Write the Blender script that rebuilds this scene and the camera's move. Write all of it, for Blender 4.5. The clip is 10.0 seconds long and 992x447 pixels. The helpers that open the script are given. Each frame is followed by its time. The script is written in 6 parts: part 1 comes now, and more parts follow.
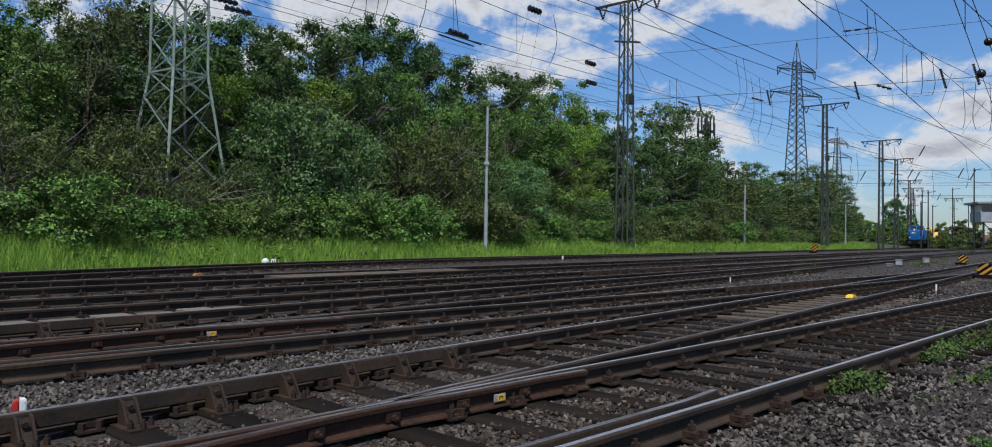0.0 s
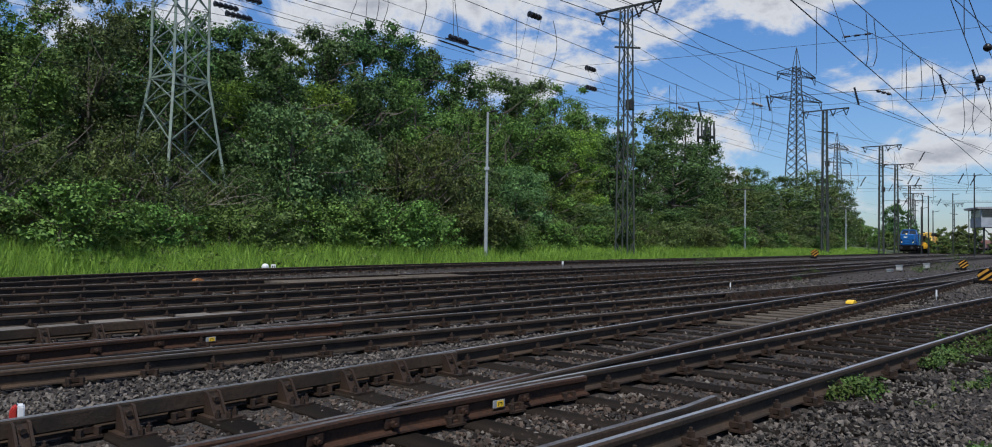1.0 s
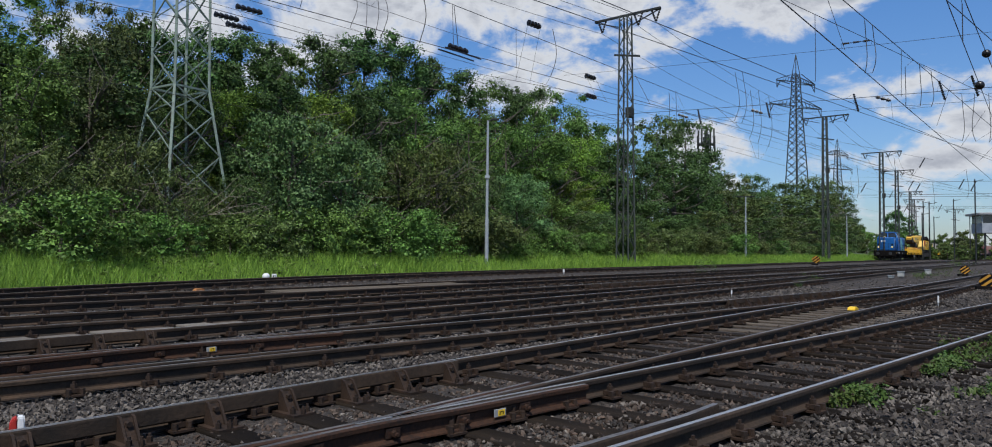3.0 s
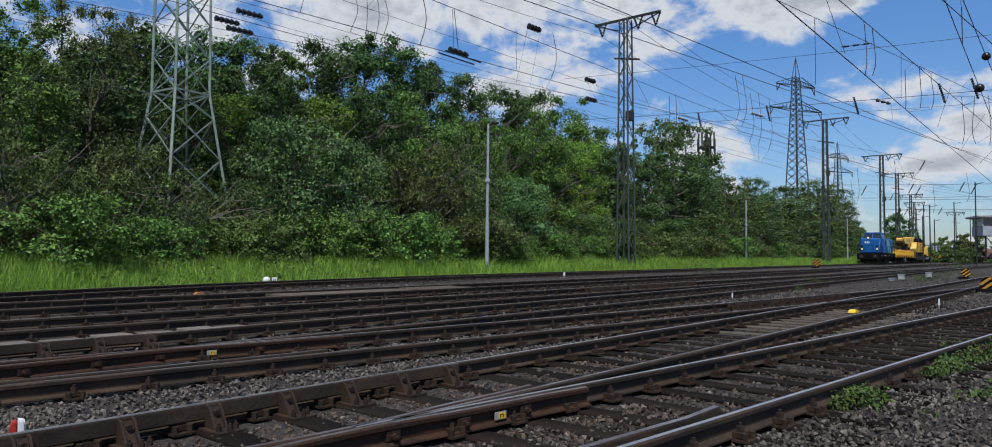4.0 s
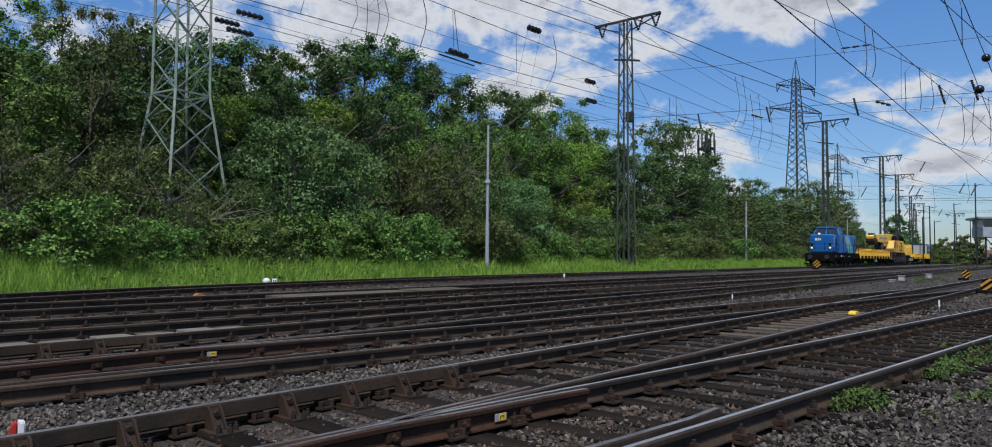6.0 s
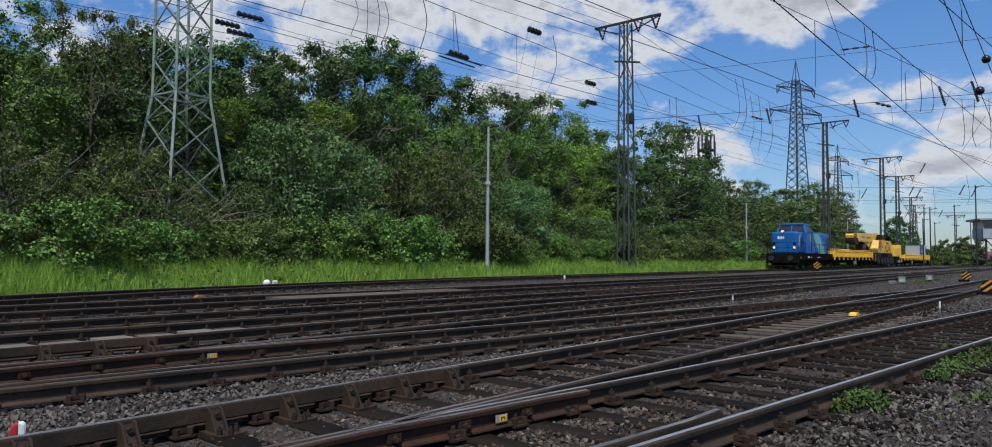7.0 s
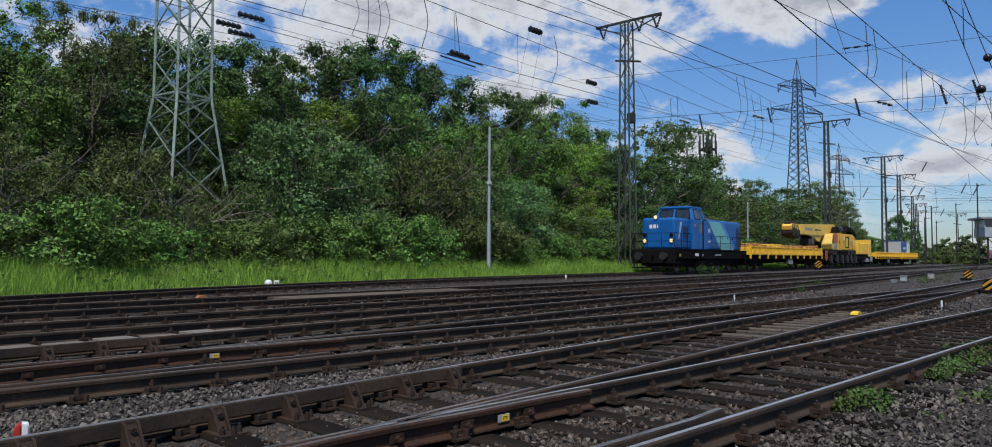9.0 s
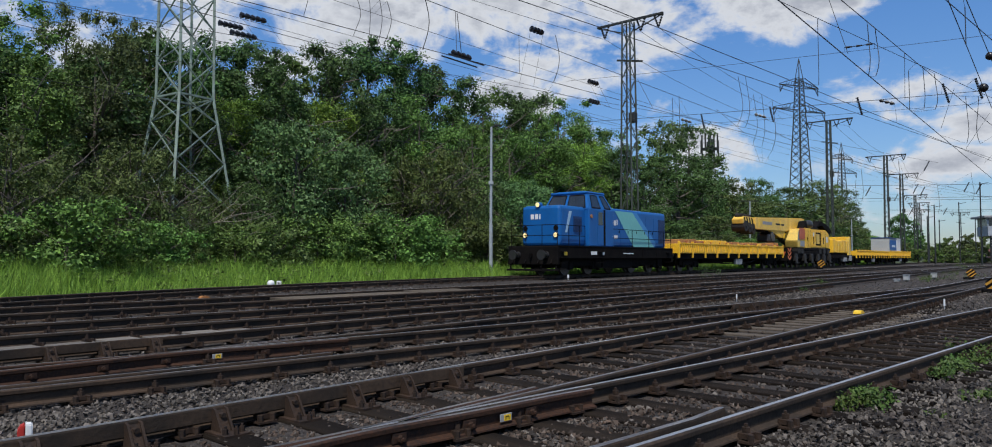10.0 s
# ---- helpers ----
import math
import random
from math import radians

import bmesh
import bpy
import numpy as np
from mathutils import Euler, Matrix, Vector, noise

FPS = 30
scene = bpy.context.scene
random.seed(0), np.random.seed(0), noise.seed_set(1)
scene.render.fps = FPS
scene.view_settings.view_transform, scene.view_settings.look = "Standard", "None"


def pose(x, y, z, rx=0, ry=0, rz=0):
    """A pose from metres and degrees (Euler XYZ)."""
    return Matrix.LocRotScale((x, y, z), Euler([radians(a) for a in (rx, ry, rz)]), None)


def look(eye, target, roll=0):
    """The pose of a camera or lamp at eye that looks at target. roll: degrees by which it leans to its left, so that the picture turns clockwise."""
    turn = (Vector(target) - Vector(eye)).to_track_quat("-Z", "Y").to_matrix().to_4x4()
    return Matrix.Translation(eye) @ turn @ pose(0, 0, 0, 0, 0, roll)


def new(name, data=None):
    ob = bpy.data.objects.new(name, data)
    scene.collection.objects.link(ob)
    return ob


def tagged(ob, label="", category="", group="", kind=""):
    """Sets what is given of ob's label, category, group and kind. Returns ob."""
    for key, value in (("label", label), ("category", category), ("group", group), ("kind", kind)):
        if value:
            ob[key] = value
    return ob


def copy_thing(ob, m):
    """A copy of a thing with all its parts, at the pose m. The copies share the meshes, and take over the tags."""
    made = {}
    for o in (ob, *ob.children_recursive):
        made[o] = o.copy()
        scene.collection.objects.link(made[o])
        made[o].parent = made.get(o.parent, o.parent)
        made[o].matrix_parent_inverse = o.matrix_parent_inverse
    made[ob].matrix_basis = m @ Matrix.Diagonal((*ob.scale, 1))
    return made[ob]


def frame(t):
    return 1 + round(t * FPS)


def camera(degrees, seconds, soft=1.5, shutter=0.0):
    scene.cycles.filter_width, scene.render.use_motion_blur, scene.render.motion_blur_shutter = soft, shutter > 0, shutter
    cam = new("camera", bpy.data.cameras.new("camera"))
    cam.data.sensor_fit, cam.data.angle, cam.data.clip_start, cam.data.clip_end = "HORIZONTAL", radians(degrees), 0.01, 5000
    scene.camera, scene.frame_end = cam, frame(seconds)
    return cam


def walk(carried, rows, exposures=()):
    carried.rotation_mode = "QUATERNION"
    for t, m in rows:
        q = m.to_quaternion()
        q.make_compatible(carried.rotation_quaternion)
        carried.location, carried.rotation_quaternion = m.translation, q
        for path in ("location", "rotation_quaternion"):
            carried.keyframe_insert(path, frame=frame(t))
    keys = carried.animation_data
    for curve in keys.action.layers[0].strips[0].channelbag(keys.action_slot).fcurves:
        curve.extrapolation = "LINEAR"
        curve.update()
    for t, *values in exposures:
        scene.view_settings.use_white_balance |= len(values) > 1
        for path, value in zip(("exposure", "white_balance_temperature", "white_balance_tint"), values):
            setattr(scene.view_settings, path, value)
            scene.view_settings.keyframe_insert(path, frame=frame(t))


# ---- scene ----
PATH = [
    (0.0, pose(0.000, 0.000, 1.330, 91.146, -0.687, -0.014)),
    (0.5, pose(0.005, -0.001, 1.336, 91.324, -0.725, -0.005)),
    (1.0, pose(0.009, 0.001, 1.335, 91.555, -0.703, 0.005)),
    (1.5, pose(0.012, -0.003, 1.340, 91.739, -0.674, 0.024)),
    (2.0, pose(0.015, 0.005, 1.333, 91.935, -0.590, 0.050)),
    (2.5, pose(0.012, 0.003, 1.337, 92.059, -0.486, 0.057)),
    (4.0, pose(0.014, -0.000, 1.329, 92.481, -0.328, 0.109)),
    (4.5, pose(0.013, -0.002, 1.327, 92.518, -0.364, 0.103)),
    (5.0, pose(0.013, -0.001, 1.334, 92.522, -0.349, 0.107)),
    (5.5, pose(0.013, -0.001, 1.334, 92.522, -0.349, 0.107)),
    (7.0, pose(0.008, 0.001, 1.328, 92.708, -0.315, 0.126)),
    (7.5, pose(0.013, -0.001, 1.329, 92.705, -0.324, 0.161)),
    (8.0, pose(0.009, -0.006, 1.332, 92.695, -0.342, 0.176)),
    (8.5, pose(0.012, -0.006, 1.329, 92.690, -0.226, 0.214)),
    (9.0, pose(0.003, -0.006, 1.329, 92.677, -0.200, 0.225)),
    (9.5, pose(0.007, -0.002, 1.326, 92.654, -0.071, 0.282)),
    (10.0, pose(0.007, -0.013, 1.326, 92.684, -0.049, 0.398)),]
cam = camera(68.58, 10.0, soft=1.0)
walk(cam, PATH, exposures=((0.0, 0.0), (10.0, 0.0)))

# ---- sky and sun ----
SUN = Vector((-0.08, -0.50, 0.86)).normalized()


def build_world():
    world = bpy.data.worlds.new("sky")
    scene.world = world
    world.use_nodes = True
    nt = world.node_tree
    nt.nodes.clear()
    N, L = nt.nodes.new, nt.links.new
    out, bg = N("ShaderNodeOutputWorld"), N("ShaderNodeBackground")
    sky = N("ShaderNodeTexSky")
    sky.sky_type, sky.sun_disc = "NISHITA", False
    sky.sun_elevation = math.asin(SUN.z)
    sky.sun_rotation = math.atan2(SUN.x, SUN.y)
    sky.air_density, sky.dust_density, sky.ozone_density = 1.0, 0.6, 2.0
    co, sep = N("ShaderNodeTexCoord"), N("ShaderNodeSeparateXYZ")
    L(co.outputs["Generated"], sep.inputs[0])
    # heading and height of the view ray
    head = N("ShaderNodeMath"); head.operation = "ARCTAN2"
    L(sep.outputs["X"], head.inputs[0]); L(sep.outputs["Y"], head.inputs[1])
    com = N("ShaderNodeCombineXYZ")
    L(head.outputs[0], com.inputs["X"]); L(sep.outputs["Z"], com.inputs["Y"])
    mp = N("ShaderNodeMapping"); mp.inputs["Location"].default_value = (CLOUD_X, CLOUD_Y, 0.3)
    mp.inputs["Scale"].default_value = (1.0, 1.7, 1.0)
    L(com.outputs[0], mp.inputs["Vector"])
    big = N("ShaderNodeTexNoise")
    big.inputs["Scale"].default_value, big.inputs["Detail"].default_value = 9.0, 10
    big.inputs["Roughness"].default_value, big.inputs["Distortion"].default_value = 0.60, 0.2
    L(mp.outputs[0], big.inputs["Vector"])
    rough = N("ShaderNodeMapRange"); rough.clamp = False
    rough.inputs["From Min"].default_value, rough.inputs["From Max"].default_value = 0.3, 0.7
    rough.inputs["To Min"].default_value, rough.inputs["To Max"].default_value = 0.08, 0.92
    L(big.outputs["Fac"], rough.inputs["Value"])
    total = rough.outputs[0]
    # each bank of cloud, and each blue gap, swells or thins the cover round its own middle
    for az, el, rx, ry, much in CLOUDS + GAPS:
        place, ball = N("ShaderNodeMapping"), N("ShaderNodeTexGradient")
        place.vector_type, ball.gradient_type = "TEXTURE", "SPHERICAL"
        place.inputs["Location"].default_value, place.inputs["Scale"].default_value = (az, el, 0), (rx * 1.5, ry * 1.5, 1)
        L(com.outputs[0], place.inputs["Vector"]); L(place.outputs[0], ball.inputs["Vector"])
        plus = N("ShaderNodeMath"); plus.operation = "MULTIPLY_ADD"; plus.inputs[1].default_value = much
        L(ball.outputs["Fac"], plus.inputs[0]); L(total, plus.inputs[2])
        total = plus.outputs[0]
    both = N("ShaderNodeMapRange"); both.interpolation_type = "SMOOTHSTEP"
    both.inputs["From Min"].default_value, both.inputs["From Max"].default_value = 0.48, 0.80
    L(total, both.inputs["Value"])
    # thick middles of the clouds are greyer
    body = N("ShaderNodeMapRange"); body.interpolation_type = "SMOOTHSTEP"
    body.inputs["From Min"].default_value, body.inputs["From Max"].default_value = 0.72, 1.10
    L(total, body.inputs["Value"])
    shade = N("ShaderNodeMix"); shade.data_type = "RGBA"
    shade.inputs["A"].default_value = (7.8, 8.15, 8.8, 1)
    shade.inputs["B"].default_value = (4.6, 4.95, 5.8, 1)
    L(body.outputs[0], shade.inputs["Factor"])
    deep = N("ShaderNodeMix"); deep.data_type = "RGBA"; deep.blend_type = "MULTIPLY"
    deep.inputs["Factor"].default_value = 1.0
    # paler towards the horizon
    tint, haze = N("ShaderNodeMix"), N("ShaderNodeMapRange")
    tint.data_type = "RGBA"
    tint.inputs["A"].default_value, tint.inputs["B"].default_value = (0.90, 1.04, 1.25, 1), (0.75, 1.16, 1.62, 1)
    haze.inputs["From Min"].default_value, haze.inputs["From Max"].default_value = 0.02, 0.30
    L(sep.outputs["Z"], haze.inputs["Value"]); L(haze.outputs[0], tint.inputs["Factor"])
    L(tint.outputs["Result"], deep.inputs["B"])
    L(sky.outputs[0], deep.inputs["A"])
    mix = N("ShaderNodeMix"); mix.data_type = "RGBA"
    L(both.outputs[0], mix.inputs["Factor"])
    L(deep.outputs["Result"], mix.inputs["A"]); L(shade.outputs["Result"], mix.inputs["B"])
    L(mix.outputs["Result"], bg.inputs["Color"])
    bg.inputs["Strength"].default_value = 0.085
    L(bg.outputs[0], out.inputs[0])


CLOUD_X, CLOUD_Y = 1.72, 0.3
# heading, height, half width, half height (radians) and strength of the cloud banks and of the blue gaps
CLOUDS = [(0.524, 0.081, 0.124, 0.015, 0.12), (0.484, 0.053, 0.157, 0.015, 0.18),
          (-0.249, 0.299, 0.163, 0.08, 0.34), (-0.451, 0.289, 0.085, 0.07, 0.3), (0.054, 0.301, 0.108, 0.065, 0.34),
          (0.011, 0.224, 0.065, 0.033, 0.34), (0.124, 0.224, 0.051, 0.024, 0.2), (0.26, 0.312, 0.162, 0.052, 0.38),
          (0.193, 0.258, 0.075, 0.026, 0.2), (0.456, 0.303, 0.053, 0.025, 0.34), (0.335, 0.131, 0.047, 0.02, 0.3),
          (0.275, 0.161, 0.072, 0.017, 0.2), (0.421, 0.118, 0.058, 0.013, 0.22), (0.448, 0.21, 0.03, 0.017, 0.26),
          (0.538, 0.217, 0.024, 0.015, 0.3), (0.51, 0.199, 0.05, 0.011, 0.24), (0.563, 0.107, 0.059, 0.016, 0.3),
          (0.585, 0.161, 0.036, 0.022, 0.3), (0.489, 0.172, 0.018, 0.014, 0.2)]
GAPS = [(0.32, 0.208, 0.094, 0.045, -0.34), (0.54, 0.264, 0.083, 0.045, -0.36), (-0.067, 0.277, 0.026, 0.074, -0.34),
          (0.411, 0.163, 0.066, 0.022, -0.26), (0.176, 0.186, 0.046, 0.022, -0.24), (0.386, 0.246, 0.052, 0.024, -0.2)]
build_world()
sun = new("sun", bpy.data.lights.new("sun", "SUN"))
sun.data.energy, sun.data.angle, sun.data.color = 4.2, radians(2), (1.0, 0.965, 0.91)
sun.matrix_world = look(SUN * 100, (0, 0, 0))


# ---- materials ----
def material(name, base, rough=0.7, metal=0.0, second=None, scale=3.0, fine=40.0, amount=0.5, bump=0.2, third=None,
             spread=0.0, island=False, glow=None, stretch=(1, 1, 1), spec=0.5, bump_size=0.02):
    """A surface in two or three colours, mixed by coarse and fine noise in the thing's own space, with fine relief."""
    m = bpy.data.materials.new(name)
    m.use_nodes = True
    nt = m.node_tree
    N, L = nt.nodes.new, nt.links.new
    bs = nt.nodes["Principled BSDF"]
    bs.inputs["Metallic"].default_value = metal
    bs.inputs["Specular IOR Level"].default_value = spec
    second = second or tuple(c * 0.6 for c in base)
    co, mp = N("ShaderNodeTexCoord"), N("ShaderNodeMapping")
    mp.inputs["Scale"].default_value = stretch
    L(co.outputs["Object"], mp.inputs["Vector"])
    a, b = N("ShaderNodeTexNoise"), N("ShaderNodeTexNoise")
    for n, sc in ((a, scale), (b, fine)):
        n.inputs["Scale"].default_value, n.inputs["Detail"].default_value, n.inputs["Roughness"].default_value = sc, 6, 0.62
        L(mp.outputs[0], n.inputs["Vector"])
    ra = N("ShaderNodeMapRange")
    ra.inputs["From Min"].default_value, ra.inputs["From Max"].default_value = 0.35, 0.68
    ra.inputs["To Max"].default_value = amount * 1.6
    L(a.outputs["Fac"], ra.inputs["Value"])
    m1 = N("ShaderNodeMix"); m1.data_type = "RGBA"
    m1.inputs["A"].default_value, m1.inputs["B"].default_value = (*base, 1), (*second, 1)
    L(ra.outputs[0], m1.inputs["Factor"])
    col = m1.outputs["Result"]
    rb = N("ShaderNodeMapRange")
    rb.inputs["From Min"].default_value, rb.inputs["From Max"].default_value = 0.4, 0.7
    L(b.outputs["Fac"], rb.inputs["Value"])
    m2 = N("ShaderNodeMix"); m2.data_type = "RGBA"
    m2.inputs["B"].default_value = (*(third or second), 1)
    fac = N("ShaderNodeMath"); fac.operation = "MULTIPLY"; fac.inputs[1].default_value = amount
    L(rb.outputs[0], fac.inputs[0]); L(fac.outputs[0], m2.inputs["Factor"]); L(col, m2.inputs["A"])
    col = m2.outputs["Result"]
    if spread:
        hs = N("ShaderNodeHueSaturation")
        if island:
            rnd = N("ShaderNodeNewGeometry").outputs["Random Per Island"]
        else:
            rnd = N("ShaderNodeObjectInfo").outputs["Random"]
        rr = N("ShaderNodeMapRange")
        rr.inputs["To Min"].default_value, rr.inputs["To Max"].default_value = 1 - spread, 1 + spread
        L(rnd, rr.inputs["Value"]); L(rr.outputs[0], hs.inputs["Value"]); L(col, hs.inputs["Color"])
        col = hs.outputs["Color"]
    L(col, bs.inputs["Base Color"])
    rg = N("ShaderNodeMapRange")
    rg.inputs["To Min"].default_value, rg.inputs["To Max"].default_value = max(0.05, rough - 0.12), min(1, rough + 0.12)
    L(b.outputs["Fac"], rg.inputs["Value"]); L(rg.outputs[0], bs.inputs["Roughness"])
    if bump:
        bp = N("ShaderNodeBump")
        bp.inputs["Strength"].default_value, bp.inputs["Distance"].default_value = bump, bump_size
        L(b.outputs["Fac"], bp.inputs["Height"]); L(bp.outputs[0], bs.inputs["Normal"])
    if glow:
        bs.inputs["Emission Color"].default_value, bs.inputs["Emission Strength"].default_value = (*glow[:3], 1), glow[3]
    return m


def leaf_material(name, base, second, spread=0.22):
    """Thin leaves: each one at random between a dark and a light tone, and letting some light through."""
    m = bpy.data.materials.new(name)
    m.use_nodes = True
    nt = m.node_tree
    N, L = nt.nodes.new, nt.links.new
    bs, out = nt.nodes["Principled BSDF"], nt.nodes["Material Output"]
    geo, info = N("ShaderNodeNewGeometry"), N("ShaderNodeObjectInfo")
    mix = N("ShaderNodeMix"); mix.data_type = "RGBA"
    mix.inputs["A"].default_value, mix.inputs["B"].default_value = (*base, 1), (*second, 1)
    L(geo.outputs["Random Per Island"], mix.inputs["Factor"])
    hs = N("ShaderNodeHueSaturation")
    rr = N("ShaderNodeMapRange")
    rr.inputs["To Min"].default_value, rr.inputs["To Max"].default_value = 1 - spread, 1 + spread
    L(info.outputs["Random"], rr.inputs["Value"]); L(rr.outputs[0], hs.inputs["Value"])
    rh = N("ShaderNodeMapRange")
    rh.inputs["To Min"].default_value, rh.inputs["To Max"].default_value = 0.458, 0.493
    L(info.outputs["Random"], rh.inputs["Value"]); L(rh.outputs[0], hs.inputs["Hue"])
    L(mix.outputs["Result"], hs.inputs["Color"])
    L(hs.outputs["Color"], bs.inputs["Base Color"])
    bs.inputs["Roughness"].default_value = 0.55
    bs.inputs["Specular IOR Level"].default_value = 0.2
    tr, add = N("ShaderNodeBsdfTranslucent"), N("ShaderNodeMixShader")
    L(hs.outputs["Color"], tr.inputs["Color"])
    add.inputs[0].default_value = 0.09
    L(bs.outputs[0], add.inputs[1]); L(tr.outputs[0], add.inputs[2]); L(add.outputs[0], out.inputs["Surface"])
    return m


M_BALLAST = material("ballast_bed", (0.048, 0.041, 0.037), 0.95, second=(0.020, 0.017, 0.015), scale=0.9, fine=22, third=(0.12, 0.105, 0.095), amount=0.65, bump=1.0, bump_size=0.06, spec=0.15)
M_STONE = material("ballast_stone", (0.140, 0.125, 0.107), 0.85, second=(0.045, 0.037, 0.033), scale=0.8, fine=30, third=(0.052, 0.035, 0.026), amount=0.55, bump=0.4, spread=0.75, island=True, spec=0.25)
M_BROWNSTONE = material("brake_dust_stone", (0.078, 0.062, 0.050), 0.9, second=(0.026, 0.020, 0.017), scale=0.8, fine=30, third=(0.075, 0.042, 0.026), amount=0.55, bump=0.4, spread=0.75, island=True, spec=0.2)
M_RAIL = material("rail_side", (0.026, 0.020, 0.0155), 0.8, 0.0, second=(0.074, 0.047, 0.030), scale=1.5, fine=30, third=(0.015, 0.012, 0.010), amount=0.6, bump=0.3, spec=0.22)
M_RUST = material("rusty_steel", (0.032, 0.0155, 0.009), 0.75, 0.0, second=(0.012, 0.009, 0.008), scale=2.5, fine=40, third=(0.085, 0.036, 0.017), amount=0.65, bump=0.35, spec=0.25)
M_HEAD = material("polished_rail_head", (0.85, 0.79, 0.71), 0.42, 1.0, second=(0.52, 0.47, 0.43), scale=1.0, fine=60, amount=0.4, bump=0.02)
M_DULLHEAD = material("dull_rail_head", (0.50, 0.45, 0.40), 0.45, 0.9, second=(0.11, 0.085, 0.07), scale=1.5, fine=40, amount=0.6, bump=0.1)
M_SLEEPER = material("tarred_timber", (0.008, 0.0062, 0.005), 0.95, second=(0.020, 0.0145, 0.010), scale=2, fine=22, third=(0.012, 0.010, 0.009), amount=0.6, bump=0.8, spread=0.3, spec=0.08, stretch=(0.25, 3, 3))
M_TIMBER = material("grey_brown_timber", (0.10, 0.082, 0.062), 0.9, second=(0.06, 0.047, 0.036), scale=2, fine=22, third=(0.14, 0.115, 0.09), amount=0.6, bump=0.7, spread=0.3, stretch=(0.25, 3, 3), spec=0.15)
M_CONCRETE = material("concrete", (0.17, 0.15, 0.125), 0.9, second=(0.09, 0.075, 0.06), scale=3, fine=40, amount=0.6, bump=0.4, spread=0.15)
M_IRON = material("clip_iron", (0.014, 0.010, 0.008), 0.7, 0.0, second=(0.046, 0.027, 0.017), scale=9, fine=60, amount=0.6, bump=0.3, spec=0.25)
M_SOIL = material("verge_soil", (0.05, 0.055, 0.022), 0.95, second=(0.035, 0.06, 0.015), scale=0.6, fine=12, amount=0.6, bump=0.8)
M_GRASS = leaf_material("grass_blades", (0.055, 0.145, 0.020), (0.215, 0.42, 0.060), 0.1)
M_BARK = material("bark", (0.115, 0.098, 0.082), 0.9, second=(0.06, 0.05, 0.042), scale=3, fine=25, bump=0.8, stretch=(3, 3, 0.6))
M_GALV = material("weathered_green_steel", (0.22, 0.30, 0.245), 0.6, 0.1, second=(0.10, 0.115, 0.10), scale=3, fine=50, amount=0.5, bump=0.1)
M_MAST = material("dark_mast_steel", (0.016, 0.022, 0.022), 0.7, 0.0, second=(0.012, 0.013, 0.012), scale=2, fine=40, amount=0.5, bump=0.1)
M_LINEMAST = material("grey_green_mast_steel", (0.042, 0.052, 0.043), 0.7, 0.0, second=(0.022, 0.027, 0.024), scale=2, fine=40, amount=0.5, bump=0.1)
M_POLE = material("galvanised_pole", (0.36, 0.39, 0.41), 0.5, 0.1, second=(0.25, 0.275, 0.29), scale=3, fine=50, amount=0.5, bump=0.05)
M_WIRE = material("wire_copper_dark", (0.055, 0.05, 0.048), 0.55, 0.5, bump=0)
M_INSUL = material("brown_porcelain", (0.010, 0.008, 0.008), 0.35, bump=0)
M_BLUE = material("blue_paint", (0.003, 0.104, 0.345), 0.45, second=(0.003, 0.078, 0.27), scale=1.2, fine=14, third=(0.02, 0.10, 0.26), amount=0.5, bump=0.05, spec=0.35)
M_TEAL = material("teal_paint", (0.16, 0.46, 0.44), 0.4, second=(0.13, 0.40, 0.39), scale=2, fine=14, amount=0.5, bump=0.03)
M_LIGHTBLUE = material("light_blue_paint", (0.04, 0.24, 0.55), 0.4, scale=2, fine=14, amount=0.3, bump=0.03)
M_WHITE = material("white_paint", (0.72, 0.73, 0.73), 0.5, second=(0.55, 0.55, 0.54), scale=3, fine=30, amount=0.4, bump=0.03)
M_BLACK = material("black_underframe", (0.004, 0.004, 0.0045), 0.85, second=(0.013, 0.011, 0.010), scale=2, fine=30, amount=0.5, bump=0.15, spec=0.05)
M_YELLOW = material("yellow_paint", (0.92, 0.53, 0.02), 0.5, second=(0.72, 0.38, 0.02), scale=1.5, fine=9, third=(0.34, 0.20, 0.04), amount=0.5, bump=0.08)
M_PALEYELLOW = material("pale_yellow_paint", (0.82, 0.55, 0.08), 0.5, second=(0.60, 0.40, 0.09), scale=1.5, fine=8, third=(0.34, 0.24, 0.10), amount=0.55, bump=0.05)
M_RED = material("red_paint", (0.42, 0.03, 0.02), 0.5, second=(0.30, 0.025, 0.02), scale=6, fine=40, amount=0.4, bump=0.05)
M_ORANGE = material("orange_plastic", (0.40, 0.17, 0.05), 0.5, second=(0.26, 0.11, 0.04), scale=6, fine=40, amount=0.5, bump=0.05)
M_GREY = material("grey_paint", (0.28, 0.29, 0.30), 0.55, second=(0.2, 0.2, 0.2), scale=3, fine=30, amount=0.4, bump=0.05)
M_LAMP = material("lit_headlight", (0.30, 0.26, 0.16), 0.4, bump=0, glow=(1.0, 0.78, 0.36, 0.95))
M_GLASS = material("dark_window_glass", (0.02, 0.028, 0.035), 0.08, bump=0, spec=0.8)

# ---- the plan: s runs along the yard, n across it ----
TURN = radians(40)
DS, DN = Vector((math.sin(TURN), math.cos(TURN), 0)), Vector((-math.cos(TURN), math.sin(TURN), 0))
HEAD = 0.20     # rail tops over the ballast datum


def lift(n):
    """The yard rises slightly towards the far track."""
    return 0.02 * min(max(n - 8.0, 0.0), 11.0)


def at(s, n, z=0.0):
    return DS * s + DN * n + Vector((0, 0, z))


